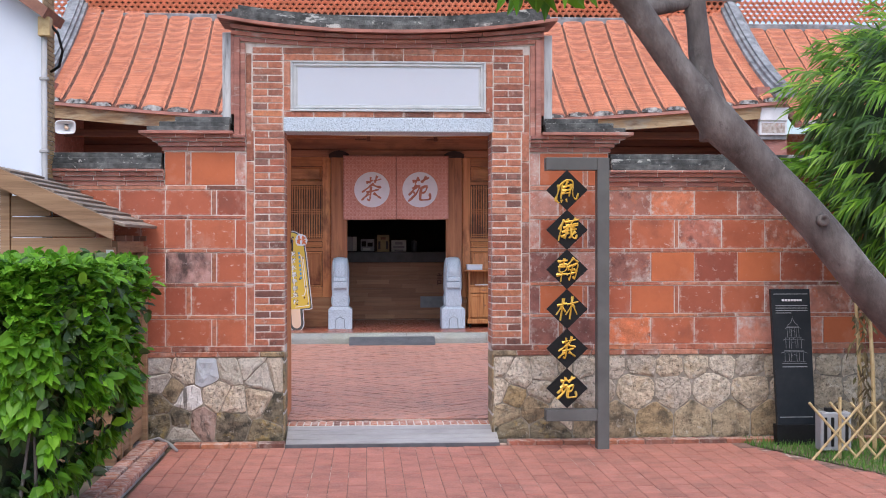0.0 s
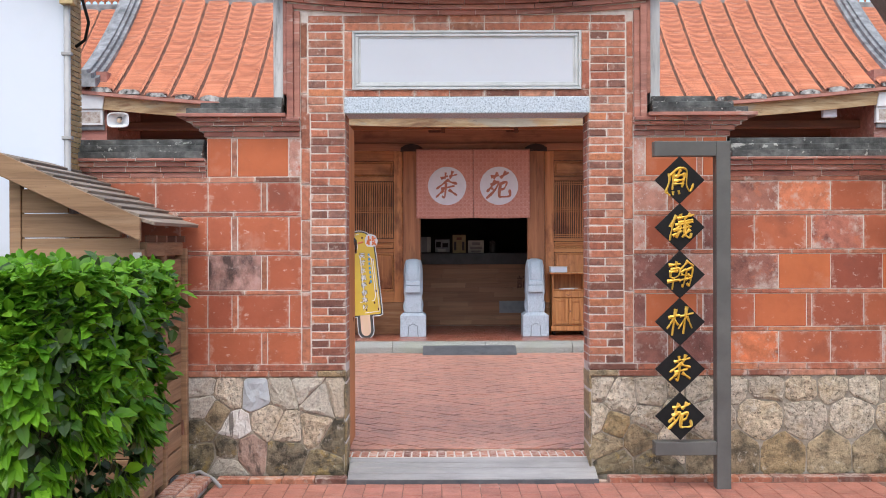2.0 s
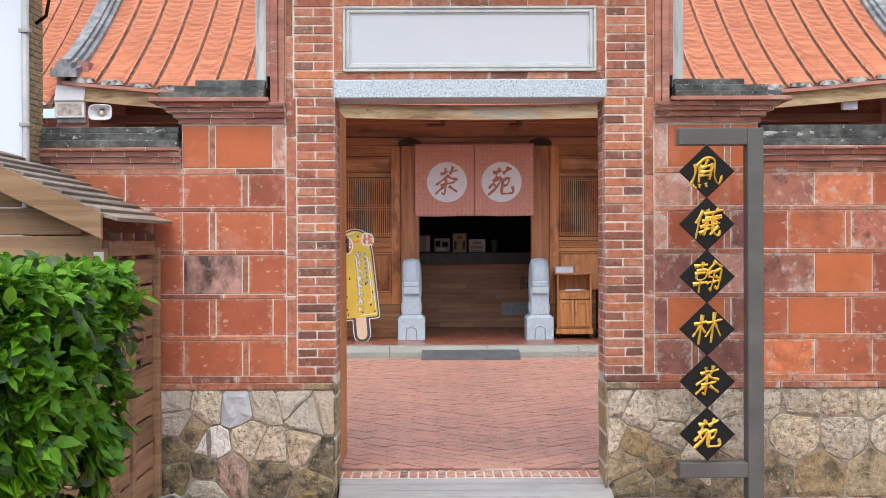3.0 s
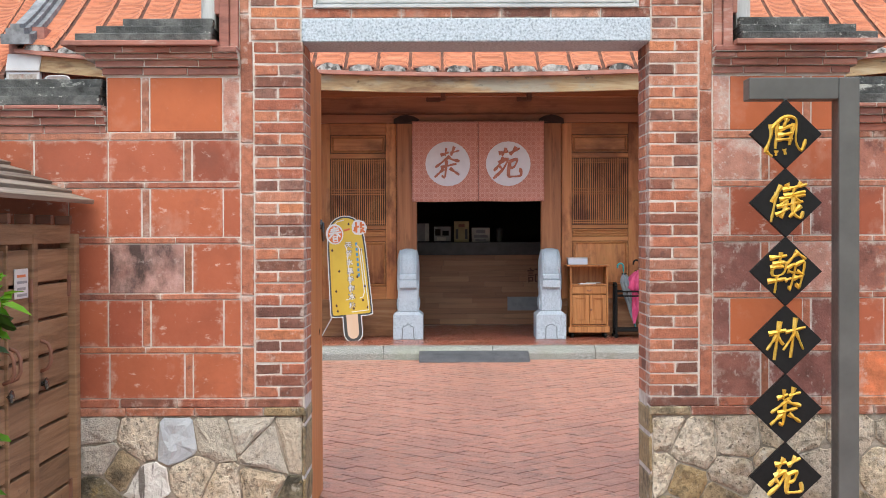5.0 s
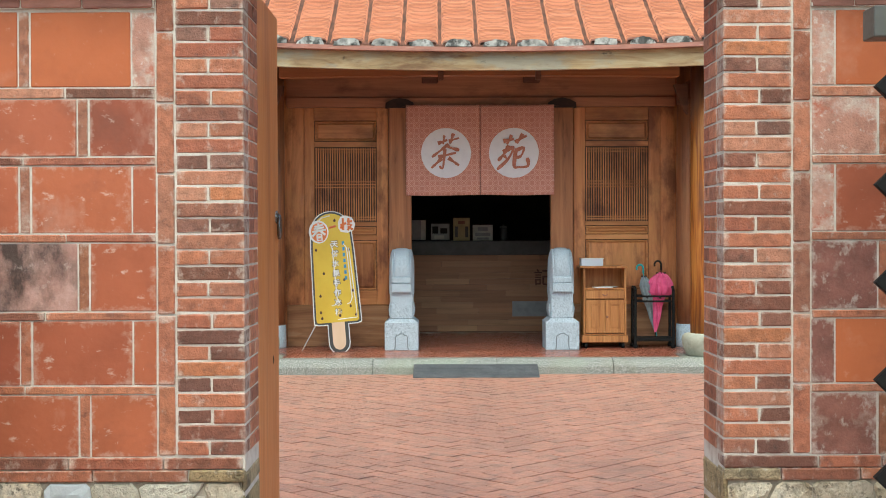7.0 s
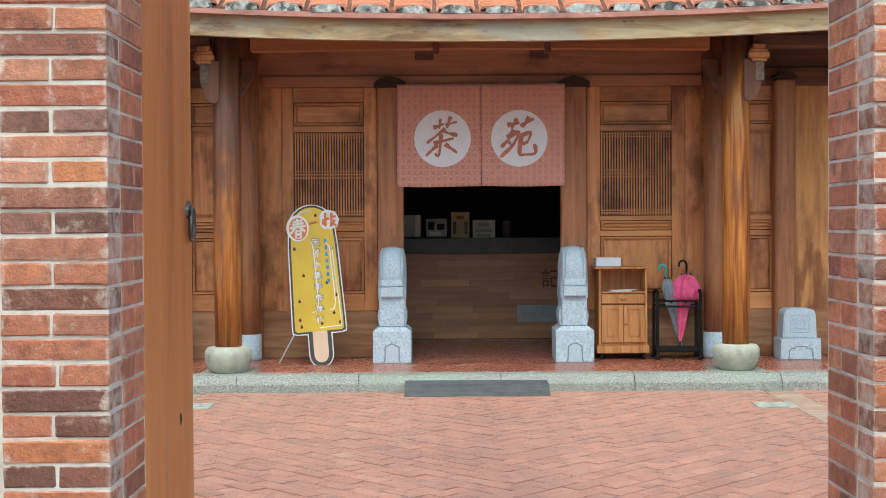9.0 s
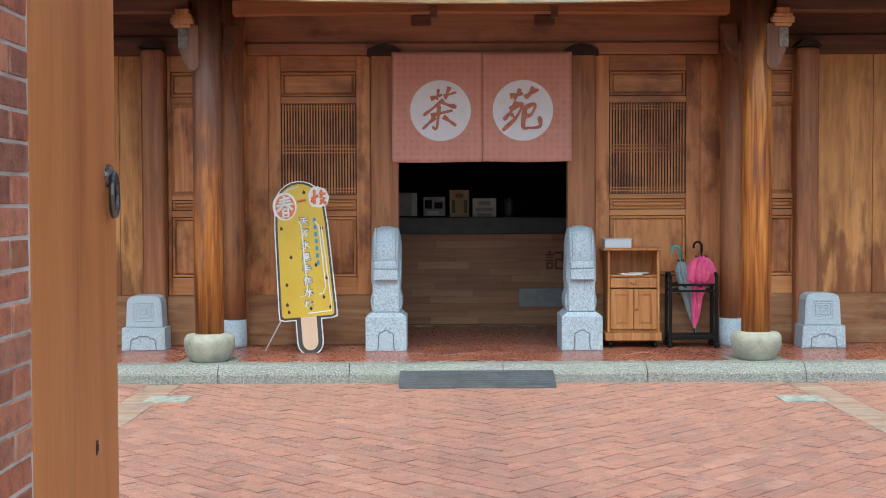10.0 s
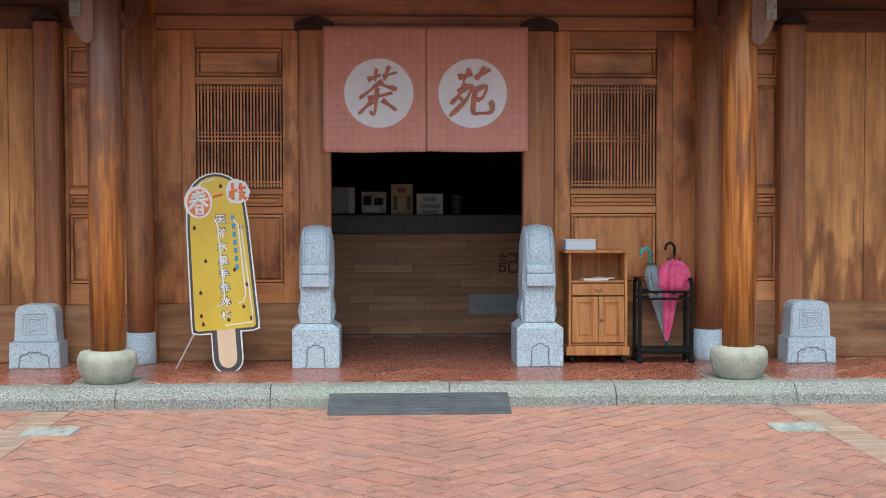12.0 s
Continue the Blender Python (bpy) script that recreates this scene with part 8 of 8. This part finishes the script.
for sx, areas in ((1, ((AXIS, 2.9), (3.2, 6.9))), (-1, ((-2.343, AXIS), (-6.8, -2.637)))):
    for i in range(-70, 95):
        shift = rng.uniform(0.4, 0.6) if i % 2 else rng.uniform(-0.1, 0.1)
        for j in range(-45, 70):
            along_, across = (j + shift) * TL, i * TW
            x, y = AXIS + sx * (along_ - across) * c45, 0.5 + (along_ + across) * c45
            if not (-7.1 < x < 7.2 and 0.2 < y < 9.1):
                continue
            hl, hw = TL / 2 - rng.uniform(0.003, 0.006), TW / 2 - rng.uniform(0.003, 0.006)
            corners = [(x + sx * (a * hl - b * hw) * c45, y + (a * hl + b * hw) * c45) for a, b in ((-1, -1), (1, -1), (1, 1), (-1, 1))]
            if sx < 0:
                corners = corners[::-1]
            for lo, hi in areas:
                inside = all(lo < p[0] < hi and 0.43 < p[1] < 8.85 for p in corners)
                if inside and y > 6.5 and abs(x - AXIS) < 2.7 and n_parts < 300:
                    me = piece_mesh("court_tile", TL - 0.009, TW - 0.009, 0.016, M_PAVER, 0.003, n_parts % 3)
                    ob = new("court_tile", me)
                    ob.parent = floor_court
                    ob.matrix_basis = pose(x, y, 0.143 + rng.uniform(-0.0025, 0.0025), rng.uniform(-0.5, 0.5), rng.uniform(-0.5, 0.5), 45 * sx + rng.uniform(-0.5, 0.5))
                    n_parts += 1
                    continue
                poly = clipped(corners, (lo, hi, 0.43, 8.85))
                if poly:
                    b, n = len(V), len(poly)
                    dz = rng.uniform(-0.0025, 0.0025)
                    V += [(p[0], p[1], 0.139) for p in poly] + [(p[0], p[1], 0.151 + dz) for p in poly]
                    for k in range(n):
                        F.append((b + k, b + (k + 1) % n, b + n + (k + 1) % n, b + n + k))
                    F.append(tuple(b + n + k for k in range(n)))
tagged(pydata("tile_field", V, F, M_PAVER_S, floor_court), kind="stuff")
for xc in (-2.49, 3.05):
    y = 0.5
    while y < 8.75:
        h = 0.13 if y < 5 else 0.062
        piece("band_paver", xc - 0.142, xc + 0.142, y, y + h - 0.006, 0.135, 0.1525, M_PAVE_BAND, floor_court, 0.003, 0.3)
        y += h

# front paving: long bricks laid towards the wall
rng = random.Random(22)
V, F = [], []
n_parts = 0
PW, PL = 0.138, 0.28
for i in range(-14, 70):
    x = i * PW + 0.01
    if i % 2 and -1.8 < x < 3.0:
        piece("paver", x - PW / 2 + 0.0025, x + PW / 2 - 0.0025, -0.21 - PL / 2 + 0.003, -0.212, -0.017, -0.001, M_PAVER_F, pavement, 0.003, 0.2)
    for j in range(0, 60):
        y = -0.21 - (j + 0.5 + (0.5 if i % 2 else 0.0)) * PL
        if x < -1.8 or y - PL / 2 < -15.8 or x > 3.0 + 0.42 * max(0.0, -0.25 - y) or x > 8.8:
            continue
        if -1.75 < x < 2.95 and y > -2.55 and n_parts < 300:
            me = piece_mesh("paver", PW - 0.005, PL - 0.005, 0.016, M_PAVER_F, 0.003, n_parts % 3)
            ob = new("paver", me)
            ob.parent = pavement
            ob.matrix_basis = pose(x, y, -0.009 + rng.uniform(-0.002, 0.002), rng.uniform(-0.3, 0.3), rng.uniform(-0.3, 0.3), 0)
            n_parts += 1
        else:
            paver_block(x, y, 0.0, PW - 0.005, PL - 0.005, 0.0, V, F, rng)
tagged(pydata("paver_field", V, F, M_PAVER_FS, pavement), kind="stuff")
# brick strip along the wall foot and threshold bricks
x = -1.85
while x < 6.0:
    if not (-0.95 < x + 0.12 < 1.0):
        piece("edge_brick", x + 0.003, x + 0.237, -0.17, -0.03, -0.02, 0.03, M_BRICK, pavement, 0.005, 0.5)
    x += 0.24
for k in range(29):
    x = -0.95 + k * 0.0655
    piece("threshold_brick", x + 0.006, x + 0.0595, 0.18, 0.415, 0.10, 0.137, M_BRICK, threshold, 0.003, 0.2)
for k in range(22):
    y = -5.6 + k * 0.245
    piece("curb_brick", -2.1, -1.985, y, y + 0.238, 0.03, 0.078, M_BRICK, curb, 0.006, 0.6)
    piece("curb_brick", -1.98, -1.87, y, y + 0.238, 0.02, 0.066, M_BRICK, curb, 0.006, 0.6)
# porch tiles laid on the diagonal
TS = 0.30
V, F = [], []
for i in range(-40, 40):
    for j in range(-40, 40):
        x, y = 0.335 + (i - j) * TS * c45, 9.8 + (i + j) * TS * c45
        if -5.0 < x < 5.6 and 9.075 < y < 12.4:
            if abs(x - 0.3) < 4.4 and y < 10.6:
                me = piece_mesh("floor_tile", TS - 0.012, TS - 0.012, 0.012, M_TILE, 0.002, (i + j) % 3)
                ob = new("floor_tile", me)
                ob.parent = floor_hall
                ob.matrix_basis = pose(x, y, 0.299 + random.uniform(-0.0008, 0.0008), 0, 0, 45)
            else:
                paver_block(x, y, 0.305, TS - 0.012, TS - 0.012, math.pi / 4, V, F, rng, 0.0005)
tagged(pydata("tile_field", V, F, M_TILE, floor_hall), kind="stuff")

# ---- pieces of the gate wall ----
random.seed(31)
G, GB = 0.003, 0.0038


def brick_row(x0, x1, z, joints, y0=-0.004, y1=0.112):
    edges = [x0] + joints + [x1]
    for a, b in zip(edges, edges[1:]):
        a2 = a + (0.001 if abs(abs(a) - OPEN) < 1e-4 else GB)
        b2 = b - (0.001 if abs(abs(b) - OPEN) < 1e-4 else GB)
        piece("brick", a2, b2, y0 + random.uniform(-0.003, 0.003), y1, z + GB, z + COURSE - GB, M_BRICK_BURNT if joints and random.random() < 0.34 else M_BRICK, wall_gate, 0.0038, 0.25)


Z0 = 0.855
n_courses = 31
for s in (-1, 1):
    for k in range(n_courses):
        z = Z0 + k * COURSE
        a, b = sorted((s * OPEN, s * PIL))
        header = k % 2 == 0
        brick_row(a, b, z, [(a + b) / 2 + random.uniform(-0.008, 0.008)] if header else [])
        # the reveal
        cut = 0.24 if header else 0.122
        for y0, y1 in ((0.113, cut), (cut, 0.345)):
            if y1 - y0 < 0.03:
                continue
            x0, x1 = sorted((s * (OPEN - 0.001 + random.uniform(-0.002, 0.002)), s * (OPEN + 0.09)))
            piece("brick", x0, x1, y0 + GB * 0.7, y1 - GB, z + GB, z + COURSE - GB, M_BRICK_IN, wall_gate, 0.0022, 0.2)
    # upper field beside the plaque
    k = 0
    z = 2.724
    while z + COURSE < 3.40:
        a, b = sorted((s * 0.916, s * 1.182))
        brick_row(a, b, z, [(a + b) / 2] if k % 2 else [])
        z += COURSE
        k += 1
    # soldier strip with upright bricks
    z = 0.857
    while z < 2.5:
        a, b = sorted((s * 1.1665, s * 1.2355))
        piece("edge_brick", a + G, b - G, -0.006, 0.1, z + G, z + 0.262, M_BRICK, wall_gate, 0.004, 0.2)
        z += 0.267
    z = 2.60
    while z < 3.4:
        a, b = sorted((s * 1.186, s * 1.238))
        piece("edge_brick", a + G, b - G, -0.006, 0.1, z + G, z + 0.262, M_BRICK, wall_gate, 0.004, 0.2)
        z += 0.267
# border bricks round the plaque, and a full course above
for k in range(7):
    x0 = -0.912 + k * 0.2606
    for z0, z1 in ((2.8435, 2.891), (3.335, 3.388)):
        piece("brick", x0 + G, x0 + 0.2606 - G, -0.006, 0.05, z0, z1, M_BRICK, wall_gate, 0.003, 0.1)
for k in range(9):
    x0 = -1.182 + k * 0.2627
    piece("brick", x0 + G, x0 + 0.2627 - G, -0.004, 0.05, 3.393, 3.446, M_BRICK, wall_gate, 0.003, 0.1)
for s in (-1, 1):
    for k in range(2):
        a, b = sorted((s * 0.854, s * 0.911))
        piece("brick", a, b, -0.006, 0.05, 2.895 + k * 0.219, 2.895 + k * 0.219 + 0.214, M_BRICK, wall_gate, 0.003, 0.1)

# base moulding of two thin courses
for s in (-1, 1):
    x, end = (OPEN if s > 0 else 0.915), (6.5 if s > 0 else 2.9)
    while x < end:
        L_ = random.choice((0.24, 0.3, 0.36))
        a, b = sorted((s * x, s * min(x + L_, end)))
        piece("thin_brick", a + G, b - G, -0.012, 0.1, 0.806, 0.85, M_BRICK, wall_gate, 0.004, 0.15)
        x += L_

for s in (-1, 1):
    x = 1.121
    while x < (6.5 if s > 0 else 2.9):
        L_ = random.choice((0.22, 0.3, 0.36))
        a, b = sorted((s * x, s * (x + L_)))
        piece("thin_brick", a + G, b - G, -0.018, 0.1, 0.7605, 0.803, M_BRICK, wall_gate, 0.004, 0.15)
        x += L_
    a, b = sorted((s * 0.907, s * 1.118))
    piece("stone", a, b, -0.021, 0.1, 0.7595, 0.803, M_STONE_OCHRE, wall_gate, 0.006, 0.3)
# terracotta blocks in rows with thin strips between
BESIDE_SIGN = {(4, 1.24): M_BLOCK_PALE, (4, 1.54): M_BLOCK, (3, 1.24): M_BLOCK_PALE, (3, 1.33): M_BLOCK, (3, 1.76): M_BLOCK_DARK, (2, 1.24): M_BLOCK_DARK, (2, 1.54): M_BLOCK_PALE,
               (1, 1.24): M_BLOCK_DARK, (1, 1.33): M_BLOCK_NEW, (1, 1.76): M_BLOCK_DARK, (0, 1.24): M_BLOCK_DARK, (0, 1.54): M_BLOCK_DARK}
ROWS = [0.853, 1.125, 1.405, 1.700, 1.990, 2.243]
for s in (-1, 1):
    for r in range(6):
        z0 = ROWS[r] if r < 5 else 2.251
        z1 = (ROWS[r + 1] - 0.036) if r < 5 else 2.535
        end = (6.4 if s > 0 else 2.93) if r < 5 else 1.935
        if r % 2 == 0:
            cells = [(1.238, 1.488), (1.492, 1.532, "thin"), (1.536, 1.926)]
        else:
            cells = [(1.238, 1.326), (1.330, 1.708), (1.712, 1.752, "thin"), (1.756, 1.932)]
        x = 1.93 if r % 2 == 0 else 1.936
        k = 0
        while x < end - 0.05:
            w = 0.385 if (k or r % 2 == 0) else 0.2
            if s > 0 and r in (1, 3) and k == 2:
                cells.append((x, x + 0.035, "thin"))
                x += 0.038
            cells.append((x, min(x + w, end)))
            x += w + 0.004
            k += 1
        for c in cells:
            a, b = sorted((s * c[0], s * c[1]))
            if r == 5:
                m_ = M_BLOCK_PALE if c[0] < 1.3 else M_BLOCK_NEW
            elif s < 0:
                m_ = M_BLOCK_STAIN if (r == 2 and c[0] == 1.536) else M_BLOCK
            elif (r, round(c[0], 2)) in BESIDE_SIGN:
                m_ = BESIDE_SIGN[(r, round(c[0], 2))]
            else:
                u = random.random()
                m_ = M_BLOCK_OLD if (u < 0.5 and not (r == 1 and 1.3 < c[0] < 1.4)) else M_BLOCK_NEW if u > 0.87 else M_BLOCK
            name = "thin_block" if len(c) == 3 else "terracotta_block"
            piece(name, a + 0.0015, b - 0.0015, -0.0025 + random.uniform(-0.0015, 0.001), 0.08, z0 + 0.0015, z1 - 0.0015, m_ if len(c) < 3 else M_BRICK, wall_gate, 0.003, 0.1)
        if r < 5:
            x = 1.238
            while x < end:
                L_ = random.choice((0.34, 0.42, 0.5))
                a, b = sorted((s * x, s * min(x + L_, end)))
                piece("thin_brick", a + G, b - G, -0.006, 0.08, z1 + 0.0035, ROWS[r + 1] - 0.004 if r < 4 else 2.246, M_BRICK, wall_gate, 0.003, 0.15)
                x += L_


# rubble stones: cells of scattered seeds, pulled in from the joints and bulging
def cells_of(seeds, x0, x1, z0, z1):
    out = []
    for i, (px, pz) in enumerate(seeds):
        poly = [(x0, z0), (x1, z0), (x1, z1), (x0, z1)]
        for j, (qx, qz) in enumerate(seeds):
            if i == j or abs(px - qx) > 1.2:
                continue
            mx, mz, nx, nz = (px + qx) / 2, (pz + qz) / 2, qx - px, qz - pz
            new_poly = []
            for k in range(len(poly)):
                a, b = poly[k], poly[(k + 1) % len(poly)]
                da, db = (a[0] - mx) * nx + (a[1] - mz) * nz, (b[0] - mx) * nx + (b[1] - mz) * nz
                if da <= 0:
                    new_poly.append(a)
                if da * db < 0:
                    t_ = da / (da - db)
                    new_poly.append((a[0] + (b[0] - a[0]) * t_, a[1] + (b[1] - a[1]) * t_))
            poly = new_poly
            if len(poly) < 3:
                break
        out.append(poly if len(poly) >= 3 else None)
    return out


def stone(poly, y_face, parent, rng, soft=1, gap=0.003, face=None):
    """One rubble stone: corners cut soft times, edges rolled back, an uneven hewn face."""
    for _ in range(soft):
        cut = []
        for k in range(len(poly)):
            a, b = poly[k], poly[(k + 1) % len(poly)]
            cut += [(a[0] + (b[0] - a[0]) * t_, a[1] + (b[1] - a[1]) * t_) for t_ in (0.2, 0.8)]
        poly = cut
    cx, cz = sum(p[0] for p in poly) / len(poly), sum(p[1] for p in poly) / len(poly)
    n = len(poly)
    ring = []
    for k in range(n):
        a, b = poly[k], poly[(k + 1) % n]
        for t_ in ((0.0, 0.5) if soft else (0.1, 0.5, 0.9)):
            ring.append((a[0] + (b[0] - a[0]) * t_ + rng.uniform(-0.005, 0.005), a[1] + (b[1] - a[1]) * t_ + rng.uniform(-0.005, 0.005)))
    V, F, m = [], [], len(ring)
    seed = rng.uniform(0, 50)
    for ins, dy, scale in ((gap, 0.05, 1.0), (gap + 0.001, 0.002, 1.0), (gap + 0.007, -0.006, 1.0), (gap + 0.008, -0.012, 0.74), (gap + 0.008, -0.014, 0.38)):
        for x, z in ring:
            d = max(0.02, math.hypot(x - cx, z - cz))
            k = max(0.3, 1 - ins / d) * scale
            px, pz = cx + (x - cx) * k, cz + (z - cz) * k
            rough_ = 0.013 * noise.noise((px * 17 + seed, pz * 17, seed)) + 0.005 * noise.noise((px * 45, pz * 45, seed)) if dy < 0 else 0.0
            V.append((px, y_face + dy + rough_, pz))
    V.append((cx, y_face - 0.014 + rng.uniform(-0.004, 0.004), cz))
    for lev in range(4):
        for k in range(m):
            F.append((lev * m + k, lev * m + (k + 1) % m, (lev + 1) * m + (k + 1) % m, (lev + 1) * m + k))
    for k in range(m):
        F.append((4 * m + k, 4 * m + (k + 1) % m, 5 * m))
    if face is None:
        face = M_STONE if cz > 0.28 else M_STONE_OCHRE
    return pydata("stone", V, F, face, parent)


rng = random.Random(41)
backing_l = part("stone_backing", box(-2.9, -OPEN - 0.018, -0.004, 0.3, -0.02, 0.76), M_JOINT_MUD, wall_gate)
backing_r = part("stone_backing", box(OPEN + 0.018, 7.0, -0.004, 0.3, -0.02, 0.76), M_JOINT_MUD, wall_gate)
# large fitted stones near the opening, then three laid rows: small capping stones, large ones, house-shaped ones at the foot
GR, TN, OC, MO, WH, BL, RD = M_STONE, M_STONE_TAN, M_STONE_OCHRE, M_STONE_MOSS, M_STONE_WHITE, M_STONE_BLUE, M_STONE_RED
LEFT = ((-2.0, 0.69, GR), (-1.98, 0.54, GR), (-1.77, 0.645, TN), (-1.58, 0.63, BL), (-1.375, 0.66, GR), (-1.22, 0.70, GR), (-1.10, 0.58, GR), (-0.955, 0.62, GR), (-1.88, 0.48, OC), (-1.735, 0.39, WH),
        (-1.49, 0.43, TN), (-1.14, 0.375, TN), (-1.345, 0.365, TN), (-2.0, 0.35, MO), (-0.975, 0.285, MO), (-1.36, 0.19, MO), (-1.98, 0.19, MO), (-1.79, 0.22, MO), (-1.64, 0.21, RD), (-1.8, 0.09, GR), (-1.06, 0.1, MO), (-2.2, 0.5, GR), (-2.2, 0.2, GR))
RIGHT = ((0.962, 0.69, TN), (1.14, 0.60, TN), (1.37, 0.63, TN), (1.6, 0.66, TN), (0.955, 0.43, TN), (1.075, 0.385, OC), (1.35, 0.44, TN), (1.28, 0.29, OC), (1.03, 0.26, OC), (1.54, 0.3, TN), (1.09, 0.1, MO), (1.38, 0.11, MO), (1.56, 0.49, TN))
for x0, x1, back, laid in ((-2.3, -0.918, backing_l, LEFT), (0.918, 1.62, backing_r, RIGHT)):
    for poly, (_, _, face) in zip(cells_of([q[:2] for q in laid], x0, x1, 0.02, 0.758), laid):
        if poly:
            stone(poly, -0.006, back, rng, 0, rng.choice((0.002, 0.003, 0.006)), face)
seeds = []
x = 1.72
while x < 5.6:
    seeds.append((x + rng.uniform(-0.02, 0.02), 0.7 + rng.uniform(-0.014, 0.014)))
    x += rng.uniform(0.22, 0.28)
x = 1.82
while x < 5.6:
    w = rng.uniform(0.31, 0.37)
    seeds += [(x, 0.45 + rng.uniform(-0.02, 0.02)), (x + w / 2, 0.17 + rng.uniform(-0.012, 0.012))]
    x += w
seeds.append((1.66, 0.15))
for poly in cells_of(seeds, 1.622, 5.6, 0.02, 0.758):
    if not poly:
        continue
    low = sum(p[1] for p in poly) / len(poly) < 0.28
    stone(poly, -0.006, backing_r, rng, 0 if low else 1, 0.004, M_STONE_OCHRE if low else M_STONE_TAN)
for s, b_ in ((-1, backing_l), (1, backing_r)):
    z = 0.02
    while z < 0.74:
        h = rng.uniform(0.16, 0.3)
        a, c = sorted((s * (OPEN - 0.002), s * (OPEN + 0.0165)))
        piece("jamb_stone", a, c, -0.012, 0.35, z + 0.005, min(z + h, 0.80) - 0.005, M_STONE_OCHRE, b_, 0.012, 0.5)
        z += h
# ochre cladding on the white building's corner
for k in range(int((3.9 - 2.3) / 0.04)):
    z = 2.3 + k * 0.04
    off = 0.05 if k % 2 else 0.0
    y = -0.335 - off
    while y < 0.02:
        a, b = max(y, -0.335), min(y + 0.108, 0.028)
        if b - a > 0.02:
            piece("cladding_tile", -2.884, -2.872, a + 0.003, b - 0.003, z + 0.002, z + 0.036, M_YBRICK, wb, 0.002)
        y += 0.11
